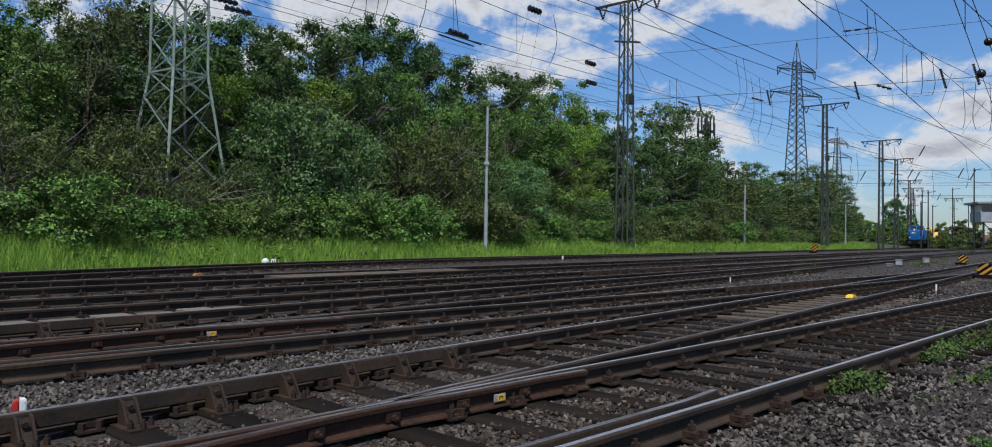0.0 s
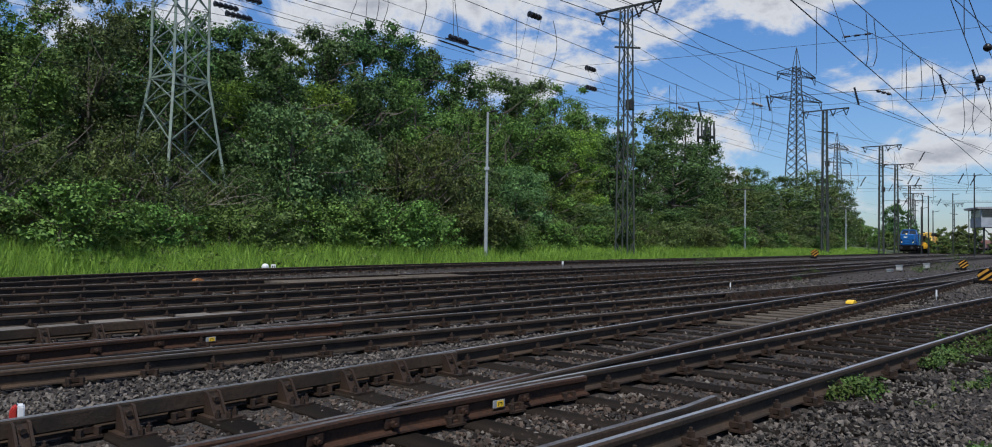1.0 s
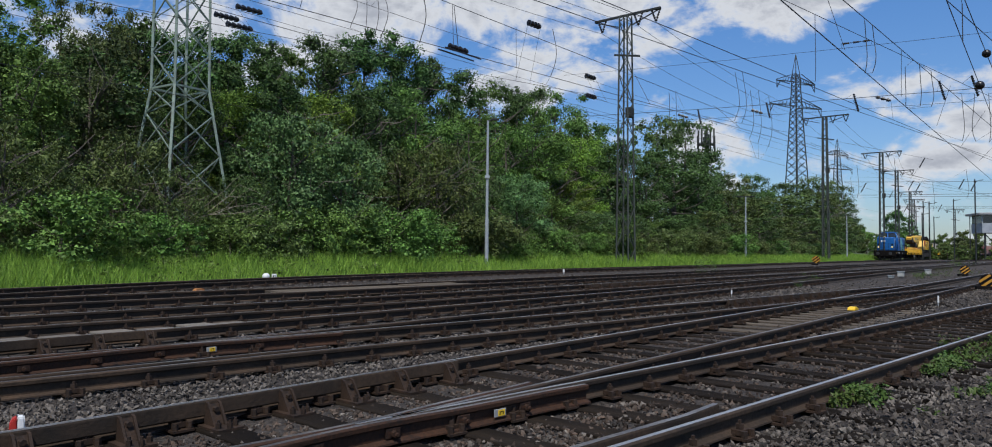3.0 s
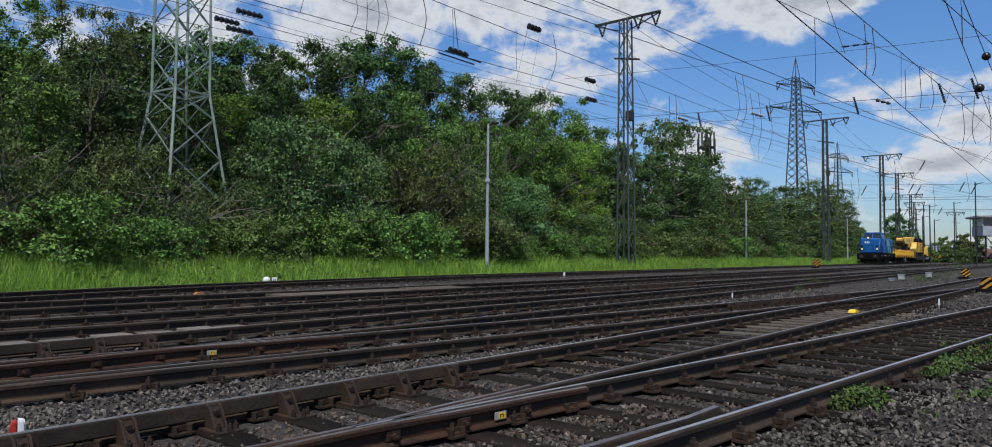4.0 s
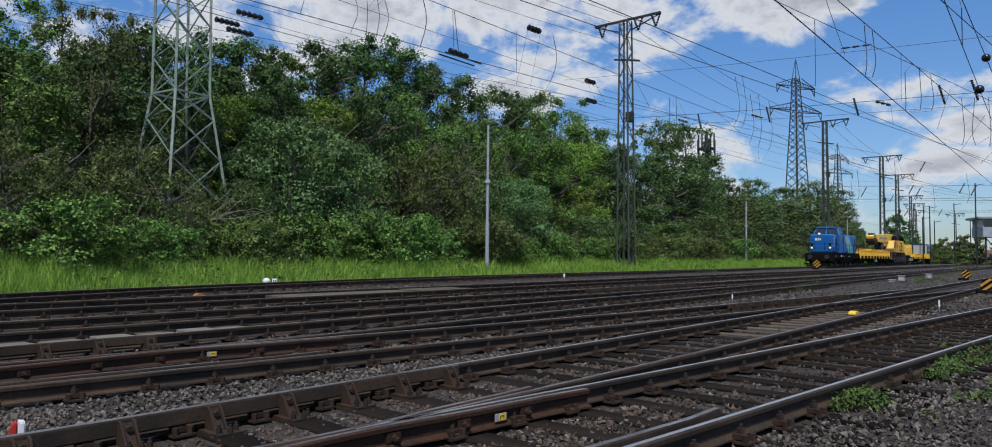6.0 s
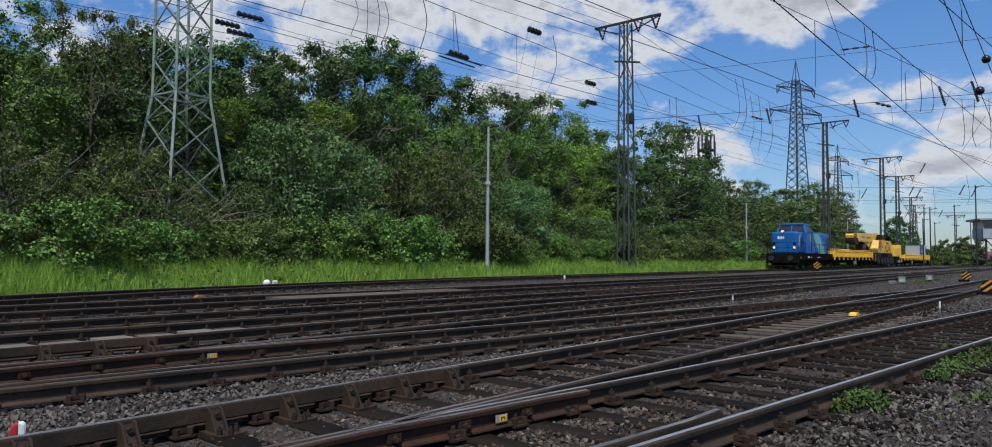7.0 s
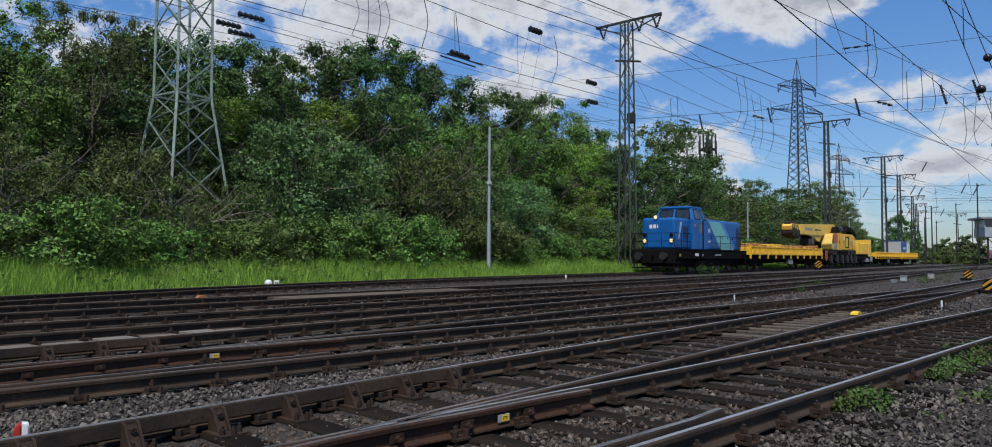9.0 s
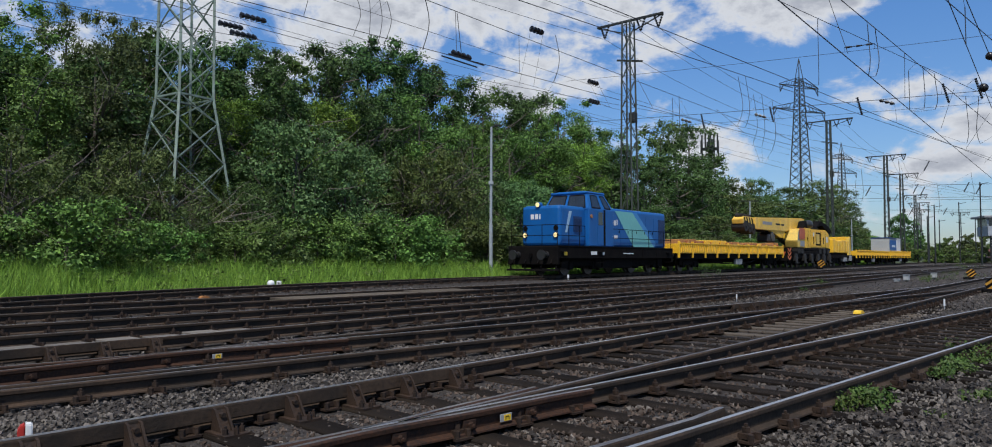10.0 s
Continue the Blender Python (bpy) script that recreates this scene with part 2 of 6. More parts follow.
def far_track(s):
    """The line of the far track: straight, with a bend at each end."""
    near = max(0.0, 28.0 - s)
    bend = 0.006 * near ** 2 if near < 26 else 0.006 * 26 ** 2 + 0.312 * (near - 26)
    return 21.36 + 0.0353 * s + 0.00021 * max(0.0, s - 60.0) ** 2 - bend


# ---- mesh helpers ----
def obj(name, bm, mats, parent=None, label="", smooth=False):
    me = bpy.data.meshes.new(name)
    bm.to_mesh(me)
    bm.free()
    for m in mats if isinstance(mats, (list, tuple)) else (mats,):
        me.materials.append(m)
    if smooth:
        for p in me.polygons:
            p.use_smooth = True
    ob = new(name, me)
    if parent:
        ob.parent = parent
    if label:
        ob["label"] = label
    return ob


def part(name, bm, mat, parent, label="", smooth=False):
    return obj(name, bm, mat, parent, label, smooth)


def piece(name, me, parent, m):
    ob = new(name, me)
    ob.parent = parent
    ob.matrix_basis = m
    return ob


def thing(name, m, label, category, group="", kind=""):
    ob = new(name)
    ob.matrix_basis = m
    return tagged(ob, label, category, group, kind)


def box(bm, x0, x1, y0, y1, z0, z1, bevel=0.0, mat=0):
    r = bmesh.ops.create_cube(bm, size=1, matrix=Matrix.LocRotScale(((x0 + x1) / 2, (y0 + y1) / 2, (z0 + z1) / 2), None, (abs(x1 - x0), abs(y1 - y0), abs(z1 - z0))))
    faces = {f for v in r["verts"] for f in v.link_faces}
    for f in faces:
        f.material_index = mat
    if bevel:
        bmesh.ops.bevel(bm, geom=list({e for v in r["verts"] for e in v.link_edges}), offset=bevel, segments=2, affect="EDGES", profile=0.5, material=mat)


def bar(bm, a, b, w, h=None, mat=0):
    """A square bar from a to b."""
    a, b = Vector(a), Vector(b)
    d = b - a
    q = d.to_track_quat("Z", "Y")
    r = bmesh.ops.create_cube(bm, size=1, matrix=Matrix.LocRotScale((a + b) / 2, q, (w, h or w, d.length)))
    for f in {f for v in r["verts"] for f in v.link_faces}:
        f.material_index = mat


def rod(bm, a, b, r0, r1=None, seg=8, mat=0):
    a, b = Vector(a), Vector(b)
    d = b - a
    r = bmesh.ops.create_cone(bm, cap_ends=True, segments=seg, radius1=r0, radius2=r0 if r1 is None else r1, depth=d.length,
                              matrix=Matrix.LocRotScale((a + b) / 2, d.to_track_quat("Z", "Y"), None))
    for f in {f for v in r["verts"] for f in v.link_faces}:
        f.material_index = mat


def prism(bm, pts, y0, y1, mat=0):
    """An outline in x and z, drawn out from y0 to y1."""
    a = [bm.verts.new((x, y0, z)) for x, z in pts]
    b = [bm.verts.new((x, y1, z)) for x, z in pts]
    k = len(pts)
    fs = [bm.faces.new(a), bm.faces.new(b[::-1])]
    fs += [bm.faces.new((a[i], b[i], b[(i + 1) % k], a[(i + 1) % k])) for i in range(k)]
    for f in fs:
        f.material_index = mat
    bmesh.ops.recalc_face_normals(bm, faces=fs)


def sweep(bm, pts, profile, mats=None):
    """A closed profile (across, up) drawn along points; across is to the left of the way."""
    rings = []
    for i, p in enumerate(pts):
        d = (pts[min(i + 1, len(pts) - 1)] - pts[max(i - 1, 0)]).normalized()
        left = Vector((-d.y, d.x, 0)).normalized()
        rings.append([bm.verts.new(p + left * u + Vector((0, 0, v))) for u, v in profile])
    k = len(profile)
    for a, b in zip(rings[:-1], rings[1:]):
        for i in range(k):
            f = bm.faces.new((a[i], a[(i + 1) % k], b[(i + 1) % k], b[i]))
            f.material_index = mats[i] if mats else 0
    bm.faces.new(rings[0][::-1]), bm.faces.new(rings[-1])
    bmesh.ops.recalc_face_normals(bm, faces=bm.faces)


# ---- ground ----
def ground_height(s, n):
    z = lift(n)
    if n < 1.6:
        z -= 0.10 * min(1.0, (1.6 - n) / 2.0)
    edge = far_track(s) + 1.6
    if n > edge:
        z += min(0.75, 0.30 * (n - edge) ** 0.7) + max(0, min(n - edge - 5, 30)) * 0.10
    return z


def build_ground():
    bm = bmesh.new()
    ss = [-600, -300, -150, -80, -50] + [-30 + 2 * i for i in range(100)] + [180, 220, 280, 400, 700, 1500, 3000]
    nn = [-1500, -600, -250, -100, -50, -25, -12] + [-6 + 0.75 * i for i in range(64)] + [45, 55, 70, 90, 150, 300, 700, 2000]
    grid = [[bm.verts.new(at(s, n, ground_height(s, n) + (0.03 * noise.noise(Vector((s, n, 0)) * 0.5) if abs(n) < 60 else 0))) for n in nn] for s in ss]
    for i in range(len(ss) - 1):
        for j in range(len(nn) - 1):
            f = bm.faces.new((grid[i][j], grid[i][j + 1], grid[i + 1][j + 1], grid[i + 1][j]))
            f.material_index = 1 if (nn[j] + nn[j + 1]) / 2 > far_track(ss[i]) + 1.3 or nn[j] < -40 or ss[i] < -60 or ss[i] > 200 else 0
            f.smooth = True
    bmesh.ops.recalc_face_normals(bm, faces=bm.faces)
    g = obj("ground", bm, (M_BALLAST, M_SOIL))
    tagged(g, "dark crushed-stone ballast bed with an earth verge", "ground", kind="structure")


build_ground()

# ---- tracks ----
HALF = 0.7175 + 0.034
RAIL = [(-0.030, -0.004), (-0.036, -0.012), (-0.034, -0.040), (-0.010, -0.052), (-0.009, -0.125), (-0.062, -0.142), (-0.064, -0.154),
        (0.064, -0.154), (0.062, -0.142), (0.009, -0.125), (0.010, -0.052), (0.034, -0.040), (0.036, -0.012), (0.030, -0.004), (0.018, 0.001), (-0.020, 0.001)]
RAIL_MATS = [0] * 13 + [0, 1, 0]


def rail_line(fn, s0, s1, step):
    k = max(2, int((s1 - s0) / step) + 1)
    return [at(s0 + (s1 - s0) * i / (k - 1), fn(s0 + (s1 - s0) * i / (k - 1)), HEAD + lift(fn(s0 + (s1 - s0) * i / (k - 1)))) for i in range(k)]


def make_rail(parent, fn, s0, s1, head, side=None, name="rail", step=1.0, label=""):
    bm = bmesh.new()
    sweep(bm, rail_line(fn, s0, s1, step), RAIL, RAIL_MATS)
    return part(name, bm, (side or M_RAIL, head), parent, label)


def fastening_mesh():
    """A ribbed base plate with two clamps, bolts and nuts, under a rail that runs along x."""
    bm = bmesh.new()
    box(bm, -0.08, 0.08, -0.18, 0.18, -0.172, -0.155)
    for sgn in (-1, 1):
        box(bm, -0.06, 0.06, sgn * 0.07 - 0.012, sgn * 0.07 + 0.012, -0.158, -0.125)
        box(bm, -0.055, 0.055, sgn * 0.05, sgn * 0.13, -0.145, -0.108)
        rod(bm, (0, sgn * 0.088, -0.155), (0, sgn * 0.088, -0.045), 0.014, seg=6)
        rod(bm, (0, sgn * 0.088, -0.11), (0, sgn * 0.088, -0.070), 0.030, seg=6)
        for u in (-0.055, 0.055):
            rod(bm, (u, sgn * 0.15, -0.158), (u, sgn * 0.15, -0.105), 0.024, seg=6)
    me = bpy.data.meshes.new("rail_fastening")
    bm.to_mesh(me); bm.free()
    me.materials.append(M_IRON)
    return me


def sleeper_mesh(length, mat=M_SLEEPER):
    bm = bmesh.new()
    box(bm, -length / 2, length / 2, -0.13, 0.13, -0.33, -0.172, 0.012)
    me = bpy.data.meshes.new("sleeper")
    bm.to_mesh(me); bm.free()
    me.materials.append(mat)
    return me


FASTEN, SLEEPER, LONG_SLEEPER, PALE_SLEEPER = fastening_mesh(), sleeper_mesh(2.6), sleeper_mesh(4.6), sleeper_mesh(2.6, M_TIMBER)


def slope_of(fn, s):
    return math.atan2(fn(s + 0.5) - fn(s - 0.5), 1.0)


def along(fn, s, dz=0.0):
    """Pose on a line of the plan: x along it, y to its left."""
    p = at(s, fn(s), HEAD + lift(fn(s)) + dz)
    return pose(p.x, p.y, p.z, 0, 0, math.degrees(math.pi / 2 - TURN + slope_of(fn, s)))


def make_track(label, mid, s0, s1, heads, sleepers=None, pads=None, spacing=0.63, pale=(0, 0), step=1.0, start=None):
    tr = tagged(new("railway_track"), label, "railway track", "tracks of the yard", "structure")
    lines = [lambda s: mid(s) - HALF, lambda s: mid(s) + HALF]
    for i, (fn, head) in enumerate(zip(lines, heads)):
        make_rail(tr, fn, (start or (s0, s0))[i], s1, head, step=step)
    if sleepers:
        k = 0
        s = sleepers[0]
        while s < sleepers[1]:
            piece("sleeper", PALE_SLEEPER if pale[0] < s < pale[1] else SLEEPER, tr, along(mid, s) @ pose(0, 0, 0.006 * math.sin(9 * s), 0, 0, 90 + 1.5 * math.sin(13 * s)))
            s += spacing
    if pads:
        s = pads[0]
        while s < pads[1]:
            for i, fn in enumerate(lines):
                if s > (start or (s0, s0))[i] + 0.2:
                    piece("rail_fastening", FASTEN, tr, along(fn, s))
            s += spacing
    return tr


def t1(s): return 3.34 - 0.095 * s
def t2(s): return 4.48 + 0.008 * s
def t3(s): return 8.18 - 0.105 * s
def t4(s): return 9.07 + 0.035 * s
def t5(s): return 12.1
def t6(s): return 15.4 + 0.02 * s


TRACK1 = make_track("near track with polished rails on dark timber sleepers", t1, -25, 60, (M_HEAD, M_HEAD), (9.395, 26), (-10, 30), start=(-25, 3.1))
TRACK2 = make_track("diverging track with brown rails on timber sleepers", t2, -25, 90, (M_DULLHEAD, M_HEAD), (9.1, 24), (-10, 32), start=(3.4, -25), pale=(11.8, 19.5))
TRACK3 = make_track("track with dull rails embedded in grey ballast", t3, -25, 33, (M_DULLHEAD, M_HEAD), None, (-10, 26), start=(-25, 4.1))
TRACK4 = make_track("diverging track with one polished rail", t4, -25, 120, (M_DULLHEAD, M_HEAD), None, (-10, 34), start=(4.5, -25))
TRACK5 = make_track("dark track in the middle of the yard", t5, -25, 160, (M_DULLHEAD, M_HEAD), None, (-4, 50))
TRACK6 = make_track("dark track behind the middle of the yard", t6, -25, 180, (M_DULLHEAD, M_HEAD), None, (-4, 60))
TRACK7 = make_track("far track along the grass verge", far_track, -20, 230, (M_DULLHEAD, M_DULLHEAD), None, (-4, 60), step=2.0)

# ---- frogs, check rails and wing rails ----
def blend(f, g, a, b):
    def h(s):
        k = min(1.0, max(0.0, (s - a) / (b - a)))
        return f(s) * (1 - k) + g(s) * k
    return h


def chair_mesh():
    """A cast bracket that holds a check rail: base plate, two leaning cheeks, back plate and bolts. x along the rail, y away from it."""
    bm = bmesh.new()
    box(bm, -0.10, 0.10, -0.02, 0.27, -0.175, -0.155)
    for x in (-0.045, 0.045):
        a = [(x - 0.009, -0.01, -0.155), (x - 0.009, 0.135, -0.155), (x - 0.009, 0.035, 0.0), (x - 0.009, -0.01, 0.01)]
        v0 = [bm.verts.new(p) for p in a]
        v1 = [bm.verts.new((p[0] + 0.018, p[1], p[2])) for p in a]
        bm.faces.new(v0), bm.faces.new(v1[::-1])
        for i in range(4):
            bm.faces.new((v0[i], v1[i], v1[(i + 1) % 4], v0[(i + 1) % 4]))
    v = [bm.verts.new(p) for p in ((-0.045, 0.105, -0.155), (0.045, 0.105, -0.155), (0.045, 0.02, -0.008), (-0.045, 0.02, -0.008))]
    bm.faces.new(v)
    rod(bm, (0, 0.01, -0.045), (0, 0.075, -0.045), 0.021, seg=6)
    for x, y in ((-0.075, 0.2), (0.06, 0.2), (0.0, 0.25)):
        rod(bm, (x, y, -0.156), (x, y, -0.115), 0.02, seg=6)
        rod(bm, (x, y, -0.115), (x, y, -0.095), 0.011, seg=6)
    bmesh.ops.recalc_face_normals(bm, faces=bm.faces)
    me = bpy.data.meshes.new("check_rail_chair")
    bm.to_mesh(me); bm.free()
    me.materials.append(M_IRON)
    return me


CHAIR = chair_mesh()
CHECK = [(-0.022, 0.018), (-0.026, 0.006), (-0.026, -0.088), (-0.012, -0.1), (0.012, -0.1), (0.026, -0.088), (0.026, 0.006), (0.022, 0.018)]
NOSE = [(-0.03, 0.0), (-0.034, -0.012), (-0.034, -0.15), (0.034, -0.15), (0.034, -0.012), (0.03, 0.0)]


def check_rail(parent, fn, s0, s1, side, chairs=None, mat=M_RAIL):
    """A guard rail along fn, flared at its ends, on the side (+1 left, -1 right) of which its chairs stand."""
    def line(s):
        flare = max(0.0, s0 + 0.5 - s, s - s1 + 0.5)
        return fn(s) + side * 0.05 * flare / 0.5
    bm = bmesh.new()
    sweep(bm, rail_line(line, s0, s1, 0.25), CHECK, [0] * 7 + [1])
    part("check_rail", bm, (mat, M_DULLHEAD), parent, "rust-brown guard rail with flared end")
    s = chairs if chairs is not None else s0 + 0.3
    while s < s1 - 0.1:
        piece("check_rail_chair", CHAIR, parent, along(line, s) @ pose(0, side * 0.027, 0, 0, 0, 0 if side > 0 else 180))
        s += 0.63


def wing_rail(parent, fn, s0, s1, label=""):
    bm = bmesh.new()
    sweep(bm, rail_line(fn, s0, s1, 0.25), RAIL, RAIL_MATS)
    w = part("wing_rail", bm, (M_RUST, M_DULLHEAD), parent, label or "rusty wing rail with a polished top")
    return w


def block_mesh():
    """A spacer casting with its bolt, between the rails of a frog."""
    bm = bmesh.new()
    box(bm, -0.06, 0.06, -0.03, 0.0, -0.125, -0.05, 0.008)
    rod(bm, (0, -0.03, -0.09), (0, -0.065, -0.09), 0.026, seg=6)
    rod(bm, (0, -0.06, -0.09), (0, -0.085, -0.09), 0.014, seg=6)
    me = bpy.data.meshes.new("frog_bolt")
    bm.to_mesh(me); bm.free()
    me.materials.append(M_RUST)
    return me


FROG_BOLT = block_mesh()


def number_plate(parent, fn, s):
    """A small enamel plate on the rail's web, with plain marks."""
    pl = new("number_plate")
    pl.parent = parent
    pl.matrix_basis = along(fn, s) @ pose(0, -0.045, -0.085) @ Matrix.Diagonal((0.8, 0.8, 0.8, 1))
    bm = bmesh.new(); box(bm, -0.075, 0.075, -0.006, 0.006, -0.036, 0.036, 0.003)
    part("plate_back", bm, M_GREY, pl)
    bm = bmesh.new(); box(bm, -0.03, 0.055, -0.011, -0.0065, -0.028, 0.028)
    part("plate_face", bm, M_PLATE, pl, "yellow enamel face")
    for x, z, w, h in ((-0.012, 0.0, 0.008, 0.034), (0.012, 0.013, 0.03, 0.007), (0.03, 0.0, 0.007, 0.03)):
        bm = bmesh.new(); box(bm, x - w / 2, x + w / 2, -0.014, -0.0115, z - h / 2, z + h / 2)
        part("mark", bm, M_BLACK, pl)


M_PLATE = material("yellow_enamel", (0.80, 0.52, 0.03), 0.4, second=(0.62, 0.38, 0.03), scale=12, fine=60, amount=0.3, bump=0.03)
def r_a(s): return t1(s) - HALF
def r_b(s): return t1(s) + HALF
def r_c(s): return t2(s) - HALF
def r_d(s): return t2(s) + HALF
def r_g(s): return t3(s) - HALF
def r_e(s): return t3(s) + HALF
def r_f2(s): return t4(s) - HALF
def r_f(s): return t4(s) + HALF


front_wing = blend(r_c, lambda s: r_b(s) - 0.092 - 0.06 * max(0, s - 4.9), 2.7, 3.9)
rear_wing = blend(r_b, lambda s: r_c(s) + 0.092 + 0.06 * max(0, s - 4.7), 2.7, 3.9)
wing_rail(TRACK2, front_wing, -25, 5.35)
wing_rail(TRACK1, rear_wing, -25, 5.1)
for s in (1.5, 2.1, 2.75, 3.35, 3.95, 4.6):
    piece("frog_bolt", FROG_BOLT, TRACK2, along(front_wing, s))
number_plate(TRACK2, front_wing, 4.3)
check_rail(TRACK2, lambda s: r_d(s) - 0.098, -2.5, 5.5, -1, chairs=-2.2)
check_rail(TRACK1, lambda s: r_a(s) + 0.11, 1.0, 5.25, 1)
front_wing2 = blend(r_f2, lambda s: r_e(s) - 0.092 - 0.06 * max(0, s - 6.0), 3.9, 5.0)
rear_wing2 = blend(r_e, lambda s: r_f2(s) + 0.092 + 0.06 * max(0, s - 5.9), 3.9, 5.0)
wing_rail(TRACK4, front_wing2, -25, 6.4)
wing_rail(TRACK3, rear_wing2, -25, 6.2)
for s in (1.2, 1.9, 2.6, 3.3, 4.0, 5.2):
    piece("frog_bolt", FROG_BOLT, TRACK4, along(front_wing2, s))
number_plate(TRACK4, front_wing2, 4.6)
check_rail(TRACK3, lambda s: r_g(s) + 0.11, -4, 5.3, 1)
check_rail(TRACK4, lambda s: r_f(s) - 0.11, -4, 4.6, -1)
check_rail(TRACK3, lambda s: r_e(s) - 0.11, 17.0, 24.5, -1, mat=M_RAIL)
check_rail(TRACK5, lambda s: t5(s) + HALF - 0.11, 19.5, 27.5, -1, mat=M_RAIL)

# pale concrete slabs in the bed of the fourth track, and long timbers under the frog
slab = bmesh.new()
box(slab, -0.24, 0.24, -0.4, 0.4, -0.12, 0.0, 0.012)
SLAB = bpy.data.meshes.new("concrete_slab")
slab.to_mesh(SLAB); slab.free()
SLAB.materials.append(M_CONCRETE)
for i in range(9):
    s = 1.3 + 0.63 * i
    piece("concrete_slab", SLAB, TRACK4, along(lambda q: t4(q) + HALF + 0.62, s) @ pose(0, 0, -0.088 + 0.012 * math.sin(3 * i), 0, 0, 5 * math.sin(5 * i)))
for i in range(30):
    s = -9.82 + 0.63 * i
    piece("sleeper", LONG_SLEEPER, TRACK1, along(lambda q: (t1(q) + t2(q)) / 2, s) @ pose(0, 0, -0.003 + 0.004 * math.sin(7 * i), 0, 0, 90 + math.sin(11 * i)))


# ---- loose ballast stones ----
def mesh_from(name, verts, faces, mats):
    """A mesh from arrays: verts (k, 3), faces (m, 3 or 4)."""
    me = bpy.data.meshes.new(name)
    k = faces.shape[1]
    me.vertices.add(len(verts)); me.vertices.foreach_set("co", verts.astype(np.float32).ravel())
    me.loops.add(faces.size); me.loops.foreach_set("vertex_index", faces.astype(np.int32).ravel())
    me.polygons.add(len(faces)); me.polygons.foreach_set("loop_start", np.arange(0, faces.size, k, dtype=np.int32))
    me.polygons.foreach_set("loop_total", np.full(len(faces), k, dtype=np.int32))
    me.polygons.foreach_set("use_smooth", np.zeros(len(faces), dtype=bool))
    for m in mats:
        me.materials.append(m)
    me.update(calc_edges=True)
    return me


AX = np.array([[DS.x, DS.y, 0], [DN.x, DN.y, 0], [0, 0, 1.0]])


def build_stones():
    rng = np.random.default_rng(5)
    octa = np.array([[1, 0, 0], [-1, 0, 0], [0, 1, 0], [0, -1, 0], [0, 0, 1], [0, 0, -1]], float)
    tris = np.array([[0, 2, 4], [2, 1, 4], [1, 3, 4], [3, 0, 4], [2, 0, 5], [1, 2, 5], [3, 1, 5], [0, 3, 5]])
    count = 104000
    # stones are strewn thickest near the camera, in a wedge ahead of it
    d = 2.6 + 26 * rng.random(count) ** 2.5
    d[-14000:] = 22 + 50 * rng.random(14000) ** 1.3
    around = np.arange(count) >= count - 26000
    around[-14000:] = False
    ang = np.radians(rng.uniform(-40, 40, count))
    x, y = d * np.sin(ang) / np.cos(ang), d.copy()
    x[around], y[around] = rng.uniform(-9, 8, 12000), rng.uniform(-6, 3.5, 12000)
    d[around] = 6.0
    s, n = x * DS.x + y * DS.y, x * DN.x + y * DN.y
    keep = (n < 9.3) | ((n < 20) & (rng.random(count) < 0.22))
    lines = [(r_a, 0.1), (r_b, 0.1), (r_c, 0.1), (r_d, 0.1), (r_g, 0.1), (r_e, 0.1), (r_f2, 0.1), (r_f, 0.1), (t5, 0)]
    for fn, w in lines[:-1]:
        keep &= np.abs(n - fn(s)) > w
    between = ((n > r_a(s)) & (n < r_b(s)) & (s > -1)) | ((n > r_c(s)) & (n < r_d(s)) & (s > -1) & (s < 24))
    # timber tops stay mostly free of stones
    k1 = np.abs(((s + 1.0) / 0.63 + 0.5) % 1.0 - 0.5) * 0.63 < 0.105
    k2 = np.abs(((s + 0.685) / 0.63 + 0.5) % 1.0 - 0.5) * 0.63 < 0.105
    timber = np.where((n < r_b(s)) | (s < 9.1), k1, k2)
    pale = (s > 11.8) & (s < 19.5) & (n > r_c(s)) & (n < r_d(s)) & (rng.random(count) < 0.8)
    keep &= ~(pale & (np.abs(((s + 0.685) / 0.63 + 0.5) % 1.0 - 0.5) * 0.63 < 0.2))
    keep &= ~(between & timber & (rng.random(count) > 0.2))
    s, n, d, between = s[keep], n[keep], d[keep], between[keep]
    m = len(s)
    # stones grow with their distance from the camera
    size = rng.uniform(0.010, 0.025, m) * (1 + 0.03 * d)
    size[rng.random(m) < 0.06] *= 1.45
    shape = rng.uniform(0.55, 1.15, (m, 1, 3)) * size[:, None, None]
    pts = (octa[None] + rng.uniform(-0.38, 0.38, (m, 6, 3))) * shape
    q = rng.normal(size=(m, 4)); q /= np.linalg.norm(q, axis=1)[:, None]
    w, a, b, c = q.T
    R = np.stack([np.stack([1 - 2 * (b * b + c * c), 2 * (a * b - c * w), 2 * (a * c + b * w)], -1),
                  np.stack([2 * (a * b + c * w), 1 - 2 * (a * a + c * c), 2 * (b * c - a * w)], -1),
                  np.stack([2 * (a * c - b * w), 2 * (b * c + a * w), 1 - 2 * (a * a + b * b)], -1)], 1)
    pts = np.einsum("mij,mkj->mki", R, pts)
    z = 0.02 * np.clip(n - 8, 0, 11) - 0.10 * np.clip((1.6 - n) / 2, 0, 1) + rng.uniform(-0.008, 0.030, m) * np.where(between, 0.4, 1.0)
    z += np.where(between, 0.006, 0.02)
    gap = np.min([np.abs(n - fn(s)) for fn, w in lines[:-1]], axis=0)
    z -= 0.022 * np.clip((0.34 - gap) / 0.15, 0, 1)
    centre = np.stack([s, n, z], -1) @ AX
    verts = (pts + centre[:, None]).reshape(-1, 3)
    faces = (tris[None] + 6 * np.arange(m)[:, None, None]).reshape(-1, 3)
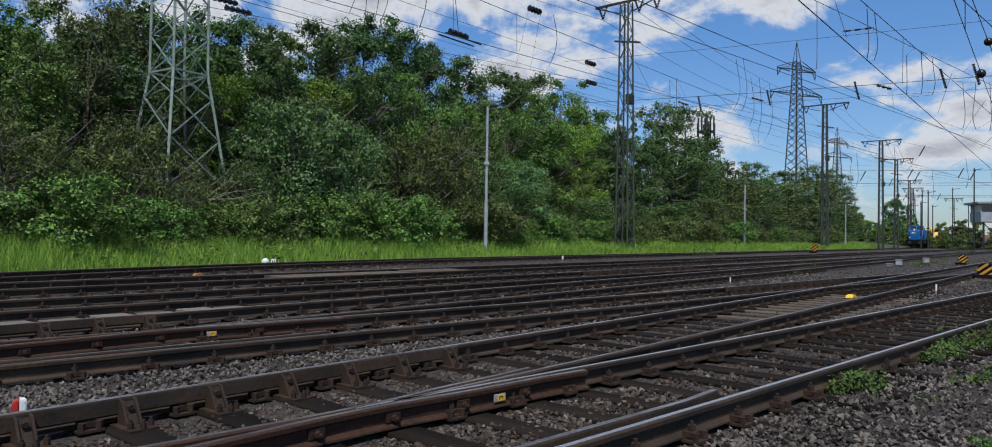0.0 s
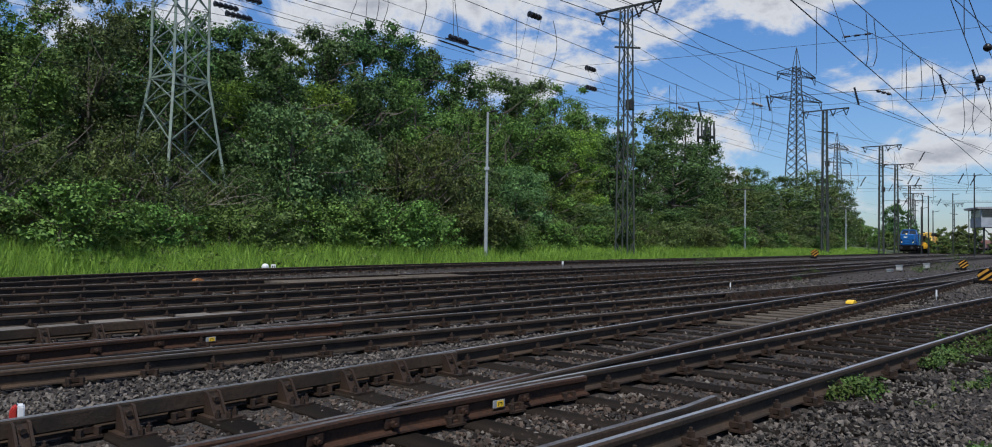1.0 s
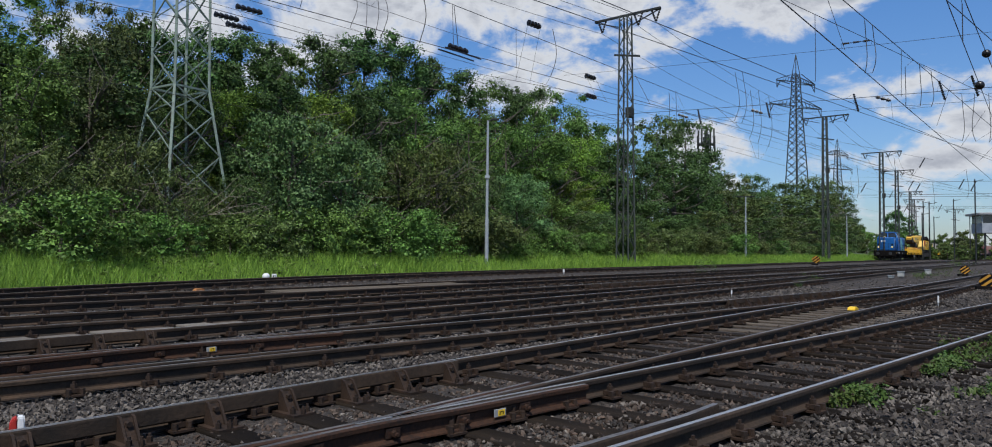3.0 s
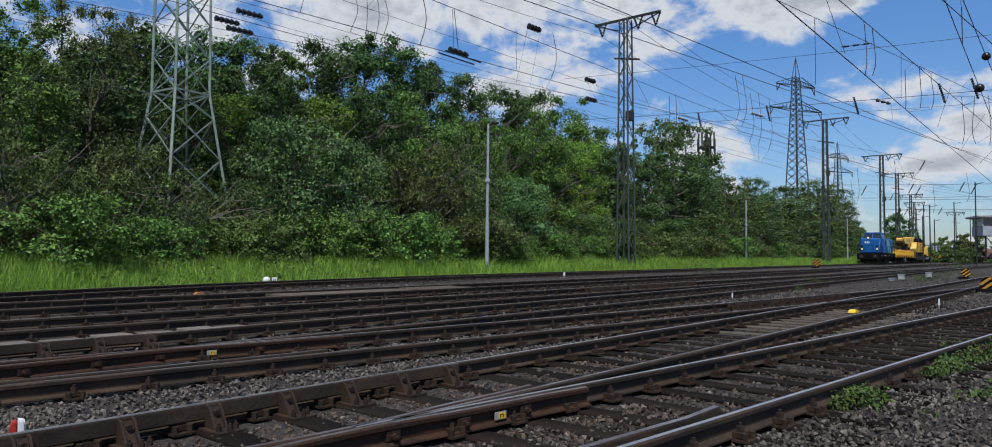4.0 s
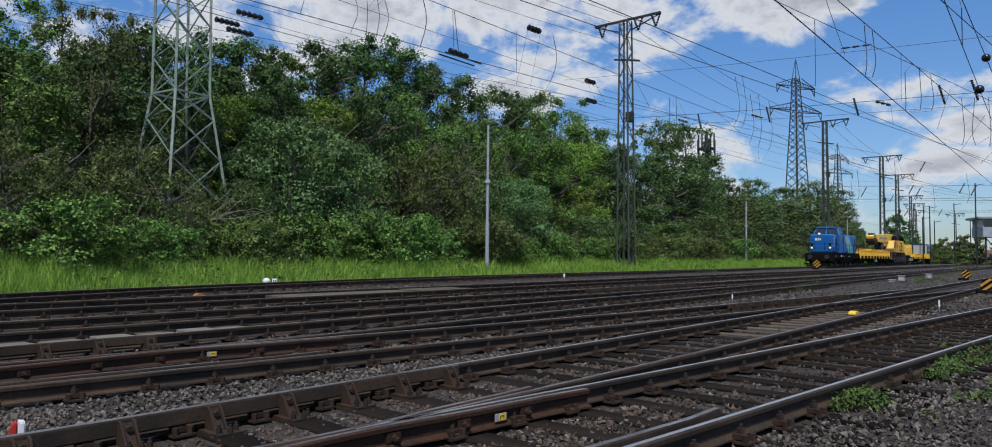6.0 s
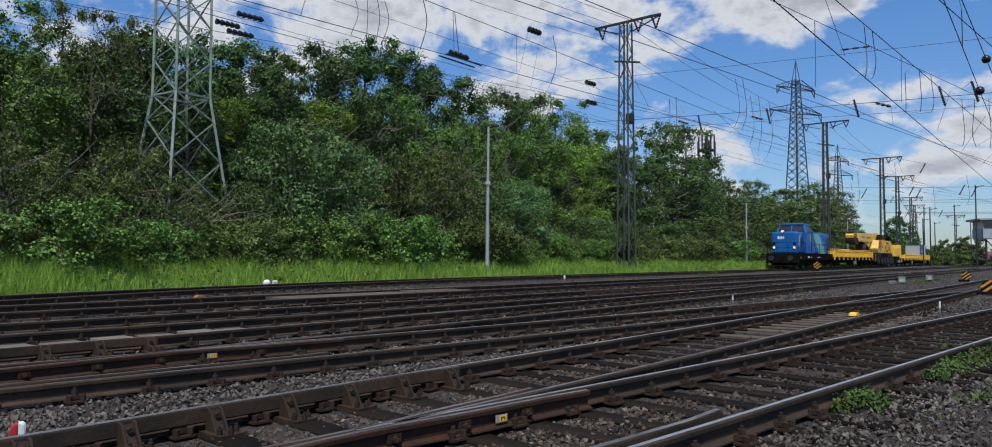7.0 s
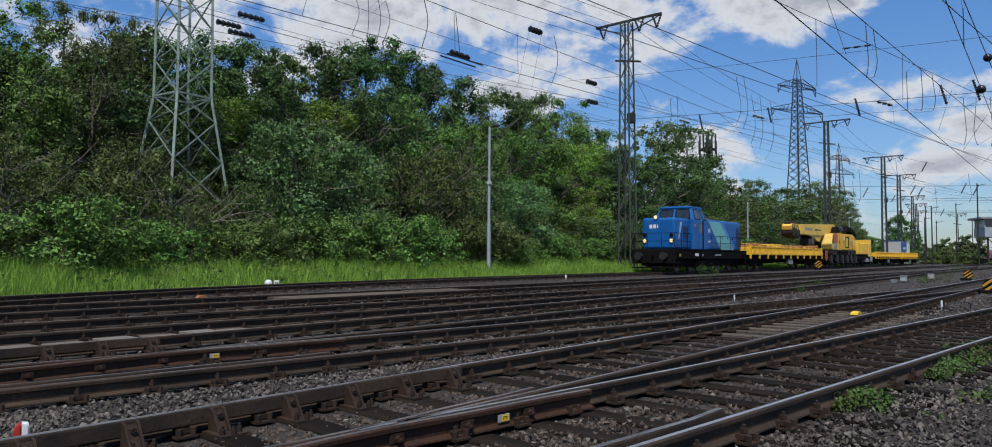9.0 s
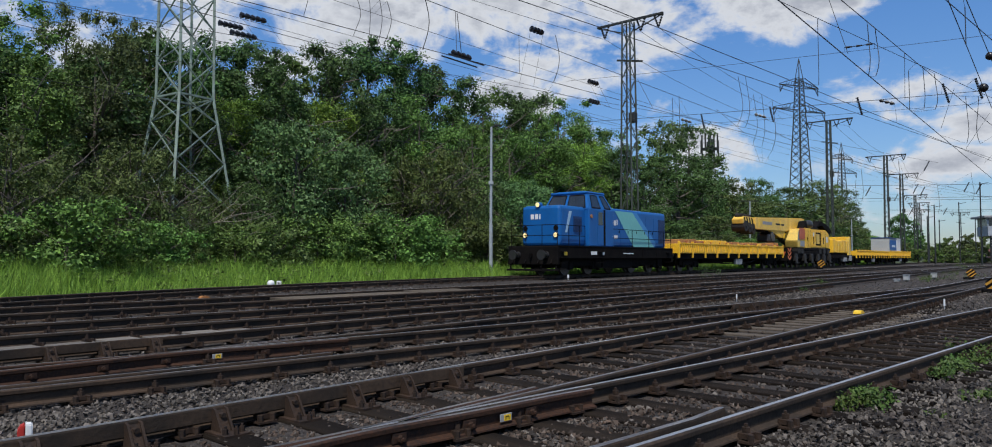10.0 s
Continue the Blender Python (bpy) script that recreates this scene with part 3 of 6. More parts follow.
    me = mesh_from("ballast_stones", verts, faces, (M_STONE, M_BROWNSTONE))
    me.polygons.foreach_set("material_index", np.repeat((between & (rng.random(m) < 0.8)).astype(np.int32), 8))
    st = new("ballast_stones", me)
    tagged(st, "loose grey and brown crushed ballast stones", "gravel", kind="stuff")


build_stones()
# ---- foliage ----
def leaf_cloud(rng, centres, radii, count, size, squash=0.8):
    """Small three-cornered leaves on the outsides of many clumps, with coarser ones inside; returns verts and faces."""
    k = len(centres)
    pick = rng.choice(k, count, p=radii ** 2 / (radii ** 2).sum())
    dirs = rng.normal(size=(count, 3)); dirs /= np.linalg.norm(dirs, axis=1)[:, None]
    r = radii[pick] * (0.55 + 0.6 * rng.random(count) ** 0.7)
    inner = rng.random(count) < 0.15
    r[inner] *= 0.45
    shape = rng.uniform(0.7, 1.35, (k, 3)) * np.array([1, 1, squash])
    p = centres[pick] + dirs * r[:, None] * shape[pick]
    nrm = dirs * 0.75 + rng.normal(size=(count, 3)) * 0.50 + np.array([0, 0, 0.25])
    nrm /= np.linalg.norm(nrm, axis=1)[:, None]
    t = np.cross(nrm, rng.normal(size=(count, 3))); t /= np.linalg.norm(t, axis=1)[:, None]
    b = np.cross(nrm, t)
    L = (size * rng.uniform(0.6, 1.35, count) * np.where(inner, 2.2, 1.0))[:, None]
    tri = np.stack([p - t * L - b * L * 0.5, p + t * L * 0.9 - b * L * 0.2, p + b * L * 0.9], 1)
    return tri.reshape(-1, 3), np.arange(3 * count).reshape(-1, 3)


def limb(bm, rng, a, direction, length, r, depth):
    """A branch of short bent pieces that forks."""
    p, d = Vector(a), Vector(direction).normalized()
    steps = 3
    for i in range(steps):
        q = p + d * (length / steps)
        rod(bm, p, q, r * (1 - 0.22 * i), r * (1 - 0.22 * (i + 1)), seg=3)
        p = q
        d = (d + Vector(rng.normal(size=3)) * 0.18 + Vector((0, 0, 0.06))).normalized()
        if depth and i:
            limb(bm, rng, p, d + Vector(rng.normal(size=3)) * 0.7, length * 0.6, r * 0.5, depth - 1)
    return p


def make_tree(seed, height, radius, leaves, leaf, mat, low=0.18, clumps=64, name="tree", label="", category="tree", bare=0, tip=0.75):
    rng = np.random.default_rng(seed)
    root = thing(name, pose(0, 0, -500 - seed), label, category)
    bm = bmesh.new()
    rod(bm, (0, 0, -0.3), (0.1, 0.05, height * 0.45), 0.02 * height, 0.012 * height, seg=7)
    rod(bm, (0.1, 0.05, height * 0.45), (0.0, 0.1, height * 0.86), 0.012 * height, 0.004 * height, seg=6)
    for i in range(7 + bare if leaves > 6000 else 3):
        a = rng.uniform(0, 6.28)
        z = height * rng.uniform(0.15, 0.7)
        limb(bm, rng, (0.05, 0.05, z), (math.cos(a), math.sin(a), 0.7), radius * rng.uniform(0.7, 1.05), 0.007 * height, 1)
    trunk = part("trunk", bm, M_BARK, root)
    c, r = [(0, 0, height * 0.93), (radius * 0.2, 0, height * 0.84)], [radius * 0.2, radius * 0.3]
    for i in range(clumps):
        f = rng.random() ** 0.8
        z = height * (low + (0.97 - low) * f)
        # wide in the middle, narrow at the top
        w = radius * (0.55 + 0.45 * math.sin(math.pi * min(1, 0.25 + f * tip)))
        a, u = rng.uniform(0, 6.28), rng.random() ** 0.5
        c.append((w * u * math.cos(a), w * u * math.sin(a), z)); r.append(radius * rng.uniform(0.11, 0.34) * (1.1 - 0.35 * f))
    v, f = leaf_cloud(rng, np.array(c), np.array(r), leaves, leaf)
    # the crown fills the height and the radius that were asked for
    v[:, 2] *= height / np.percentile(v[:, 2], 99.6)
    v[:, :2] *= 1.05 * radius / np.percentile(np.hypot(v[:, 0], v[:, 1]), 97)
    crown = new("crown", mesh_from("crown", v, f, (mat,)))
    crown.parent = root
    return root


# tone range widened: the dark ends stand in for leaves in shade
M_LEAF_DARK = leaf_material("dark_leaves", (0.0143, 0.0397, 0.0112), (0.0829, 0.1882, 0.0515))
M_LEAF_MID = leaf_material("green_leaves", (0.0236, 0.0608, 0.0124), (0.1254, 0.2688, 0.056))
M_LEAF_LIGHT = leaf_material("young_leaves", (0.0409, 0.0918, 0.0124), (0.196, 0.3752, 0.056))
M_LEAF_DULL = leaf_material("grey_green_leaves", (0.026, 0.0471, 0.013), (0.121, 0.1926, 0.0538))
M_LEAF_SAGE = leaf_material("sage_green_leaves", (0.026, 0.0583, 0.0198), (0.1176, 0.2408, 0.0806))
M_WEED = leaf_material("weed_leaves", (0.028, 0.070, 0.016), (0.075, 0.145, 0.034), 0.15)

# dark end deepened here too, for shade between leaves
M_LEAF_BROWN = leaf_material("brown_green_leaves", (0.0186, 0.031, 0.0099), (0.0941, 0.1434, 0.0448))
TREES = {"m": make_tree(11, 10, 3.0, 18000, 0.060, M_LEAF_MID, low=0.1, bare=5, label="tall broadleaf tree in full green leaf on the bank", tip=0.8),
         "d": make_tree(12, 10, 2.8, 18000, 0.060, M_LEAF_DARK, low=0.1, bare=5, label="dark green broadleaf tree on the wooded bank"),
         "l": make_tree(13, 10, 3.2, 18000, 0.062, M_LEAF_LIGHT, low=0.1, label="light green maple on the wooded bank", tip=0.7),
         "g": make_tree(14, 10, 2.4, 17000, 0.052, M_LEAF_DULL, low=0.1, label="slender tree with thin open crown", clumps=56, bare=8),
         "b": make_tree(15, 10, 2.6, 18000, 0.052, M_LEAF_BROWN, low=0.06, label="dense brownish dark tree on the wooded bank", clumps=80, bare=6)}
TREES_B = {"m": make_tree(16, 10, 2.8, 18000, 0.060, M_LEAF_MID, low=0.12, clumps=44, bare=5, label="rounded broadleaf tree in full green leaf", tip=0.65),
           "d": make_tree(17, 10, 2.9, 18000, 0.062, M_LEAF_DARK, low=0.12, clumps=42, bare=6, label="dark green oak with a lumpy crown", tip=0.85)}
SHRUBS = {"m": make_tree(21, 5, 2.4, 12500, 0.048, M_LEAF_SAGE, 0.04, 84, "shrub", "rounded grey-green willow shrub at the foot of the bank", "shrub", tip=0.6),
          "g": make_tree(22, 5, 2.2, 11000, 0.046, M_LEAF_DULL, 0.04, 70, "shrub", "olive-green shrub with thin bare stems", "shrub", 16, 0.6),
          "d": make_tree(23, 5, 2.4, 11000, 0.048, M_LEAF_DARK, 0.04, 60, "shrub", "dark green dense shrub behind the grass", "shrub", tip=0.6),
          "l": make_tree(24, 5, 2.4, 11000, 0.048, M_LEAF_MID, 0.04, 60, "shrub", "fresh green shrub behind the grass", "shrub", tip=0.6)}
BRAMBLES = [make_tree(31, 2, 1.7, 6800, 0.046, M_LEAF_MID, 0.1, 60, "bramble", "low bramble thicket over the grass verge", "shrub", tip=0.5),
            make_tree(32, 2, 1.6, 6800, 0.046, M_LEAF_DULL, 0.1, 60, "bramble", "olive-green low bramble thicket behind the grass", "shrub", tip=0.5)]
FAR_TREES = {"d": make_tree(41, 10, 3.0, 10500, 0.076, M_LEAF_DARK, low=0.03, clumps=110, label="distant dark broadleaf tree beside the yard"),
             "m": make_tree(42, 10, 2.8, 10500, 0.076, M_LEAF_MID, low=0.03, clumps=110, label="distant green tree beside the yard"),
             "g": make_tree(43, 10, 2.8, 7000, 0.090, M_LEAF_DULL, low=0.03, label="distant grey-green tree with bare stems", clumps=90, bare=10),
             "l": make_tree(44, 10, 2.8, 7000, 0.100, M_LEAF_LIGHT, low=0.03, label="distant light green tree beside the yard", clumps=50)}
FAR_BUSHES = [make_tree(51, 10, 4.2, 2600, 0.25, M_LEAF_MID, low=0.02, clumps=40, label="far green bush at the end of the yard"),
              make_tree(52, 10, 3.8, 2600, 0.25, M_LEAF_DULL, low=0.02, clumps=36, label="far pale green bush at the end of the yard")]
DENSE_TREE = make_tree(53, 10, 3.8, 3600, 0.19, M_LEAF_DARK, low=0.02, clumps=60, label="dense dark tree at the back of the wood")
USED = set()


def plant(root, s, n, height, base, rng, wide=1.0):
    """Put the thing itself the first time, copies after that."""
    p = at(s, n, ground_height(s, n) - 0.05)
    k = height / base
    m = pose(p.x, p.y, p.z, 0, 0, rng.uniform(0, 360)) @ Matrix.Diagonal((k * wide, k * wide, k, 1))
    if root.name in USED:
        return copy_thing(root, m @ Matrix.Diagonal([1 / v for v in root.scale] + [1]))
    USED.add(root.name)
    root.matrix_basis = m
    return root


# the wood, kind by kind: metres along the yard, metres behind the verge, height of the top, half width
BACK = {"m": [(9.2, 13.5, 11.6, 2.5), (26.6, 15.5, 13.6, 1.8), (45.6, 15.5, 15.4, 2.6), (57.0, 15.5, 16.6, 3.2), (51.5, 15.5, 15.9, 2.4), (58.7, 13.5, 13.8, 2.4)],
        "g": [(12.6, 15.5, 13.2, 1.5), (14.1, 13.5, 12.8, 1.5), (75.2, 13.5, 16.8, 3.2), (103.0, 15.5, 13.0, 3.5), (148.2, 13.5, 16.4, 3.7)],
        "d": [(16.7, 15.5, 13.2, 1.3), (18.1, 13.5, 12.2, 2.0), (21.6, 15.5, 14.1, 1.8), (23.0, 13.5, 13.4, 1.6), (27.5, 13.5, 14.4, 1.4), (32.5, 15.5, 16.6, 1.9), (33.5, 13.5, 15.4, 1.8), (38.4, 15.5, 16.1, 2.0), (39.5, 13.5, 14.8, 1.9), (48.2, 13.5, 15.1, 1.8), (65.8, 15.5, 14.8, 2.3), (87.9, 15.5, 18.4, 3.8), (88.7, 13.5, 14.0, 2.5), (109.9, 13.5, 13.3, 2.7), (132.8, 15.5, 13.9, 5.1), (178.2, 15.5, 17.2, 3.8), (181.9, 13.5, 11.9, 2.4)]}
MIDDLE = {"m": [(8.5, 8.2, 8.3, 1.7), (30.7, 8.2, 11.1, 1.9), (35.7, 8.2, 10.5, 1.9), (41.5, 9.6, 10.7, 2.3), (44.7, 8.2, 11.4, 2.5)],
        "b": [(11.8, 9.6, 10.2, 1.6), (13.7, 9.6, 7.6, 1.4)],
        "g": [(9.6, 8.2, 6.3, 1.4), (86.7, 9.6, 9.2, 3.1), (94.5, 8.2, 8.6, 3.3), (114.5, 9.6, 10.5, 4.5), (128.9, 8.2, 11.9, 3.8)],
        "d": [(15.6, 8.2, 8.3, 1.3), (20.1, 8.2, 9.9, 1.4), (25.7, 8.2, 10.2, 1.4), (29.1, 9.6, 11.0, 1.8), (57.2, 9.6, 11.5, 2.3), (60.1, 8.2, 10.2, 2.7), (70.9, 9.6, 12.3, 3.7), (74.3, 8.2, 9.6, 2.5), (151.4, 9.6, 10.2, 2.7)],
        "l": [(18.4, 9.6, 9.2, 1.3), (24.3, 9.6, 10.1, 1.5), (31.6, 9.6, 9.0, 1.6), (51.4, 9.6, 11.1, 2.0), (46.7, 8.2, 7.2, 2.2)]}
FRONT = {"g": [(7.3, 5.0, 5.3, 1.5), (8.8, 6.0, 4.6, 1.4), (11.7, 6.0, 5.7, 1.4), (12.8, 5.0, 4.5, 1.3), (15.4, 6.0, 4.0, 1.2), (27.2, 6.0, 6.8, 2.3), (29.1, 5.0, 7.6, 1.7), (69.0, 5.0, 5.5, 2.0), (78.8, 6.0, 5.6, 2.1), (99.5, 6.0, 6.3, 2.9)],
        "d": [(9.7, 5.0, 3.6, 0.9), (16.7, 5.0, 4.6, 1.1), (52.5, 6.0, 4.4, 1.9), (64.4, 6.0, 5.0, 2.1), (84.4, 5.0, 5.5, 2.2), (110.6, 5.0, 6.5, 2.8), (130.0, 6.0, 6.3, 1.9)],
        "m": [(19.8, 6.0, 7.7, 2.4), (22.1, 5.0, 6.8, 1.3), (32.8, 6.0, 6.8, 1.6), (36.7, 5.0, 6.3, 2.0), (45.8, 5.0, 4.4, 1.9)],
        "l": [(42.2, 6.0, 5.2, 2.4), (55.7, 5.0, 4.2, 1.5)]}


def build_wood():
    rng = np.random.default_rng(77)
    for rows, low in ((BACK, 5.0), (MIDDLE, 3.0), (FRONT, 2.0)):
        for kind, places in rows.items():
            for i, (s, off, top, half) in enumerate(places):
                n = far_track(s) + 1.6 + off
                tall = max(low, top - ground_height(s, n))
                if s > 62:
                    root, base, radius = FAR_TREES[kind if kind in FAR_TREES else "d"], 10, 2.9
                elif rows is FRONT:
                    root, base, radius = SHRUBS[kind], 5, 2.4
                else:
                    root, base, radius = (TREES_B if i % 2 and kind in TREES_B else TREES)[kind], 10, 2.8
                plant(root, s, n, tall, base, rng, max(0.85 if rows is FRONT or kind == "g" else 1.0, 1.3 * half * base / (radius * tall)))
    # dark undergrowth closes the wood between its trees
    s = 4.0
    while s < 150:
        far = s > 62
        n = far_track(s) + 1.6 + 11.5 + rng.uniform(-0.6, 0.6)
        if far:
            plant(FAR_TREES["d"], s, n, rng.uniform(6.5, 8.5), 10, rng, 1.3)
        else:
            plant(FAR_TREES["d"], s, n, rng.uniform(6.5, 8.5), 10, rng, 1.4)
        s += 2.8 if not far else 6.0
    s = 4.0
    while s < 66:                      # the back of the wood
        n = far_track(s) + 1.6 + 17.2
        plant(DENSE_TREE, s, n, rng.uniform(8.0, 9.0) if s < 17 else rng.uniform(9.5, 10.8), 10, rng, 0.9)
        s += 3.3
    s = 3.0
    while s < 120:                     # brambles over the back of the verge
        n = far_track(s) + 1.6 + 3.3 + rng.uniform(-0.4, 0.6)
        plant(BRAMBLES[rng.choice(2)], s + rng.uniform(-0.8, 0.8), n, rng.uniform(1.7, 2.6), 2, rng, 1.1)
        s += 2.3 if s < 50 else 5.0
    # low woods at the far end of the yard
    for i in range(46):
        q, n = 222 + rng.uniform(-12, 30), 60 - i * 1.5 + rng.uniform(-1, 1)
        plant(FAR_BUSHES[rng.choice(2)], q, n, rng.uniform(5.0, 7.6), 10, rng, 1.15)
    for i in range(24):
        q, n = 178 + rng.uniform(-8, 18), 42 - i * 1.2
        plant(FAR_BUSHES[rng.choice(2)], q, n, rng.uniform(2.4, 4.2), 10, rng, 1.4)
    plant(DENSE_TREE, 205, 40.5, 11.5, 10, rng, 1.0)


build_wood()


def build_grass():
    rng = np.random.default_rng(9)
    m = 84000
    s = 2.0 + 135 * rng.random(m) ** 1.6
    edge = np.array([far_track(q) for q in s]) + 1.1
    n = edge + 3.8 * rng.random(m) ** 1.3
    patch = np.sin(s * 1.3 + 2 * np.sin(n * 1.1)) * 0.5 + np.sin(s * 0.37) * 0.5
    z = np.array([ground_height(a, b) for a, b in zip(s, n)])
    h = rng.uniform(0.18, 0.66, m) * (1 + 0.30 * patch) * np.clip((n - edge) / 0.7 + 0.35, 0.35, 1)
    base = np.stack([s, n, z - 0.03], -1) @ AX
    a = rng.uniform(0, 6.28, m)
    w = (0.008 + 0.00035 * s)[:, None] * np.stack([np.cos(a), np.sin(a), 0 * a], -1)
    lean = np.stack([rng.normal(0, 0.36, m), rng.normal(0, 0.36, m), np.ones(m)], -1) * h[:, None]
    verts = np.stack([base - w, base + w, base + lean], 1).reshape(-1, 3)
    g = new("grass", mesh_from("grass", verts, np.arange(3 * m).reshape(-1, 3), (M_GRASS,)))
    tagged(g, "tall bright green grass along the far track", "grass", kind="stuff")

    # broad-leaved weeds standing in the grass
    k = 260
    s = 3.0 + 70 * rng.random(k) ** 1.5
    n = np.array([far_track(q) for q in s]) + 1.6 + 3.0 * rng.random(k)
    z = np.array([ground_height(a, b) for a, b in zip(s, n)])
    centres = np.stack([s, n, z + rng.uniform(0.12, 0.5, k)], -1) @ AX
    v, f = leaf_cloud(rng, centres, rng.uniform(0.12, 0.34, k), 7000, 0.034, 0.9)
    g = new("verge_weeds", mesh_from("verge_weeds", v, f, (M_LEAF_MID,)))
    tagged(g, "broad-leaved weeds standing in the tall grass", "weeds", kind="stuff")


build_grass()


def make_weed(s, n, size, count, label="green weed growing out of the ballast", mat=None, squash=0.6):
    rng = np.random.default_rng(int(s * 100 + n * 10))
    root = thing("weed", pose(*at(s, n, ground_height(s, n))), label, "weed", "weeds in the ballast")
    k = 9
    c = np.stack([rng.normal(0, size * 0.5, k), rng.normal(0, size * 0.5, k), rng.uniform(0.15, 0.75, k) * size * squash], -1)
    v, f = leaf_cloud(rng, c, np.full(k, size * 0.38), count, 0.015 + 0.012 * size)
    crown = new("leaves", mesh_from("weed_leaves", v, f, (mat or M_WEED,)))
    crown.parent = root
    bm = bmesh.new()
    for i in range(7):
        rod(bm, (0, 0, -0.02), c[i] + np.array([0, 0, 0.1 * size]), 0.005, 0.002, seg=4)
    part("stem", bm, M_BARK, root)


for row in ((7.0, 1.76, 0.22, 520), (7.3, 1.74, 0.24, 800), (9.4, 1.5, 0.26, 520), (9.9, 1.46, 0.28, 560), (10.3, 1.42, 0.26, 480), (10.8, 1.36, 0.34, 760), (11.6, 1.28, 0.36, 760), (12.5, 1.18, 0.36, 760), (13.4, 1.1, 0.36, 600),
            (8.3, 0.98, 0.16, 160), (8.9, 0.85, 0.16, 150), (9.4, 0.9, 0.14, 120), (5.8, 0.62, 0.14, 140), (14.8, 0.95, 0.3, 320), (16.0, 0.8, 0.3, 320),
            (7.2, 1.2, 0.1, 60), (17.2, 2.7, 0.14, 90), (37.0, 11.0, 0.5, 220), (46.0, 8.2, 0.5, 300), (49.0, 8.4, 0.6, 300), (52.0, 8.0, 0.5, 300), (31.5, 9.6, 0.4, 160),
            (57.0, 7.0, 0.6, 260), (62, 9.0, 0.7, 300), (29, 9.2, 0.3, 120), (90, 12.0, 1.2, 260), (96, 13.0, 1.4, 300)):
    make_weed(*row)
make_weed(35.0, 15.6, 0.75, 420, "dark dry bush between the tracks", M_LEAF_DARK, 1.3)
# ---- masts and overhead line ----
def insulator(bm, a, b, r, sheds=4):
    """A string of porcelain sheds from a to b."""
    a, b = Vector(a), Vector(b)
    rod(bm, a, b, r * 0.35, seg=6)
    for i in range(sheds):
        k = (i + 0.5) / sheds
        w = (b - a).length / sheds * 0.30
        c, d = a.lerp(b, k), (b - a).normalized()
        rod(bm, c - d * w, c + d * w, r, r * 0.72, seg=10)


def lattice_body(root, z0, z1, w0, w1, step, leg, brace, mat, split=False, d0=None, d1=None):
    """Four corner legs and crossed bracing on all four sides; the width falls from w0 to w1."""
    def corner(i, z):
        k = (z - z0) / (z1 - z0)
        w, d = w0 + (w1 - w0) * k, (d0 or w0) + ((d1 or w1) - (d0 or w0)) * k
        return Vector(((-1, 1, 1, -1)[i] * w / 2, (-1, -1, 1, 1)[i] * d / 2, z))
    for i in range(4):
        bm = bmesh.new()
        bar(bm, corner(i, z0), corner(i, z1), leg)
        part("leg", bm, mat, root)
    for i in range(4):
        bm = bmesh.new()
        z, flip = z0, i % 2
        while z < z1 - 0.2:
            k = min(z1, z + step * (0.55 + 0.45 * (1 - (z - z0) / (z1 - z0))))
            a, b = (i, (i + 1) % 4)
            if brace < 0 and flip:
                a, b = b, a
            for p, q in ((a, b), (b, a))[:2 if brace > 0 else 1]:
                bar(bm, corner(p, z), corner(q, k), abs(brace))
                if split:
                    part("brace", bm, mat, root)
                    bm = bmesh.new()
            flip = not flip
            z = k
        if split:
            bm.free()
        else:
            part("bracing", bm, mat, root)


def make_line_mast(s, n, base, top, arm_a=2.5, arm_b=2.7, wide=0.95, label="dark lattice overhead line mast with a top cross-arm"):
    p = at(s, n, base)
    root = thing("line_mast", pose(p.x, p.y, p.z, 0, 0, 90 - math.degrees(TURN)), label, "mast", "overhead line masts")
    h = top - base
    lattice_body(root, -0.6, h, wide, 0.6 if s < 60 else wide * 0.62, 1.5 if s < 60 else 1.1, 0.10 if s < 60 else 0.12, -0.042 if s < 60 else -0.04, M_LINEMAST, split=s < 160)
    bm = bmesh.new()
    bar(bm, (0, -arm_b, h + 0.05), (0, arm_a, h + 0.05), 0.16, 0.14)
    bar(bm, (0, -arm_b * 0.2, h - 0.7), (0, -arm_b, h), 0.07)
    bar(bm, (0, arm_a * 0.2, h - 0.7), (0, arm_a, h), 0.07)
    part("cross_arm", bm, M_MAST, root)
    for y in (-arm_b + 0.35, -1.0, arm_a - 0.6):
        bm = bmesh.new()
        insulator(bm, (0, y - 0.32, h), (0, y, h - 0.85), 0.085, 5)
        insulator(bm, (0, y + 0.32, h), (0, y, h - 0.85), 0.085, 5)
        part("insulator", bm, M_INSUL, root)
    bm = bmesh.new()
    bar(bm, (0, -1.1, h - 3.0), (0, 0.9, h - 2.6), 0.12)
    part("bracket", bm, M_MAST, root)
    bm = bmesh.new()
    box(bm, -0.25, 0.25, -0.55, -0.1, h - 7.2, h - 6.5, 0.04)
    part("switch_box", bm, M_MAST, root)
    return root


make_line_mast(44.4, 25.6, 0.7, 17.9)
make_line_mast(98.3, 27.6, 1.0, 18.9, 2.9, 2.9, 0.72, "slim dark lattice mast with a wide cross-arm")
make_line_mast(126.8, 27.2, 0.8, 17.4, 2.9, 2.9, 0.7)
make_line_mast(152.8, 30.2, 0.8, 17.0, 2.9, 2.9, 0.7)
for s, n, h in ((180, 33, 15), (206, 37, 15), (236, 42, 15), (240, 33, 14)):
    make_line_mast(s, n, 0.4, h, 2.4, 2.4, 0.55, "distant dark lattice mast over the yard")


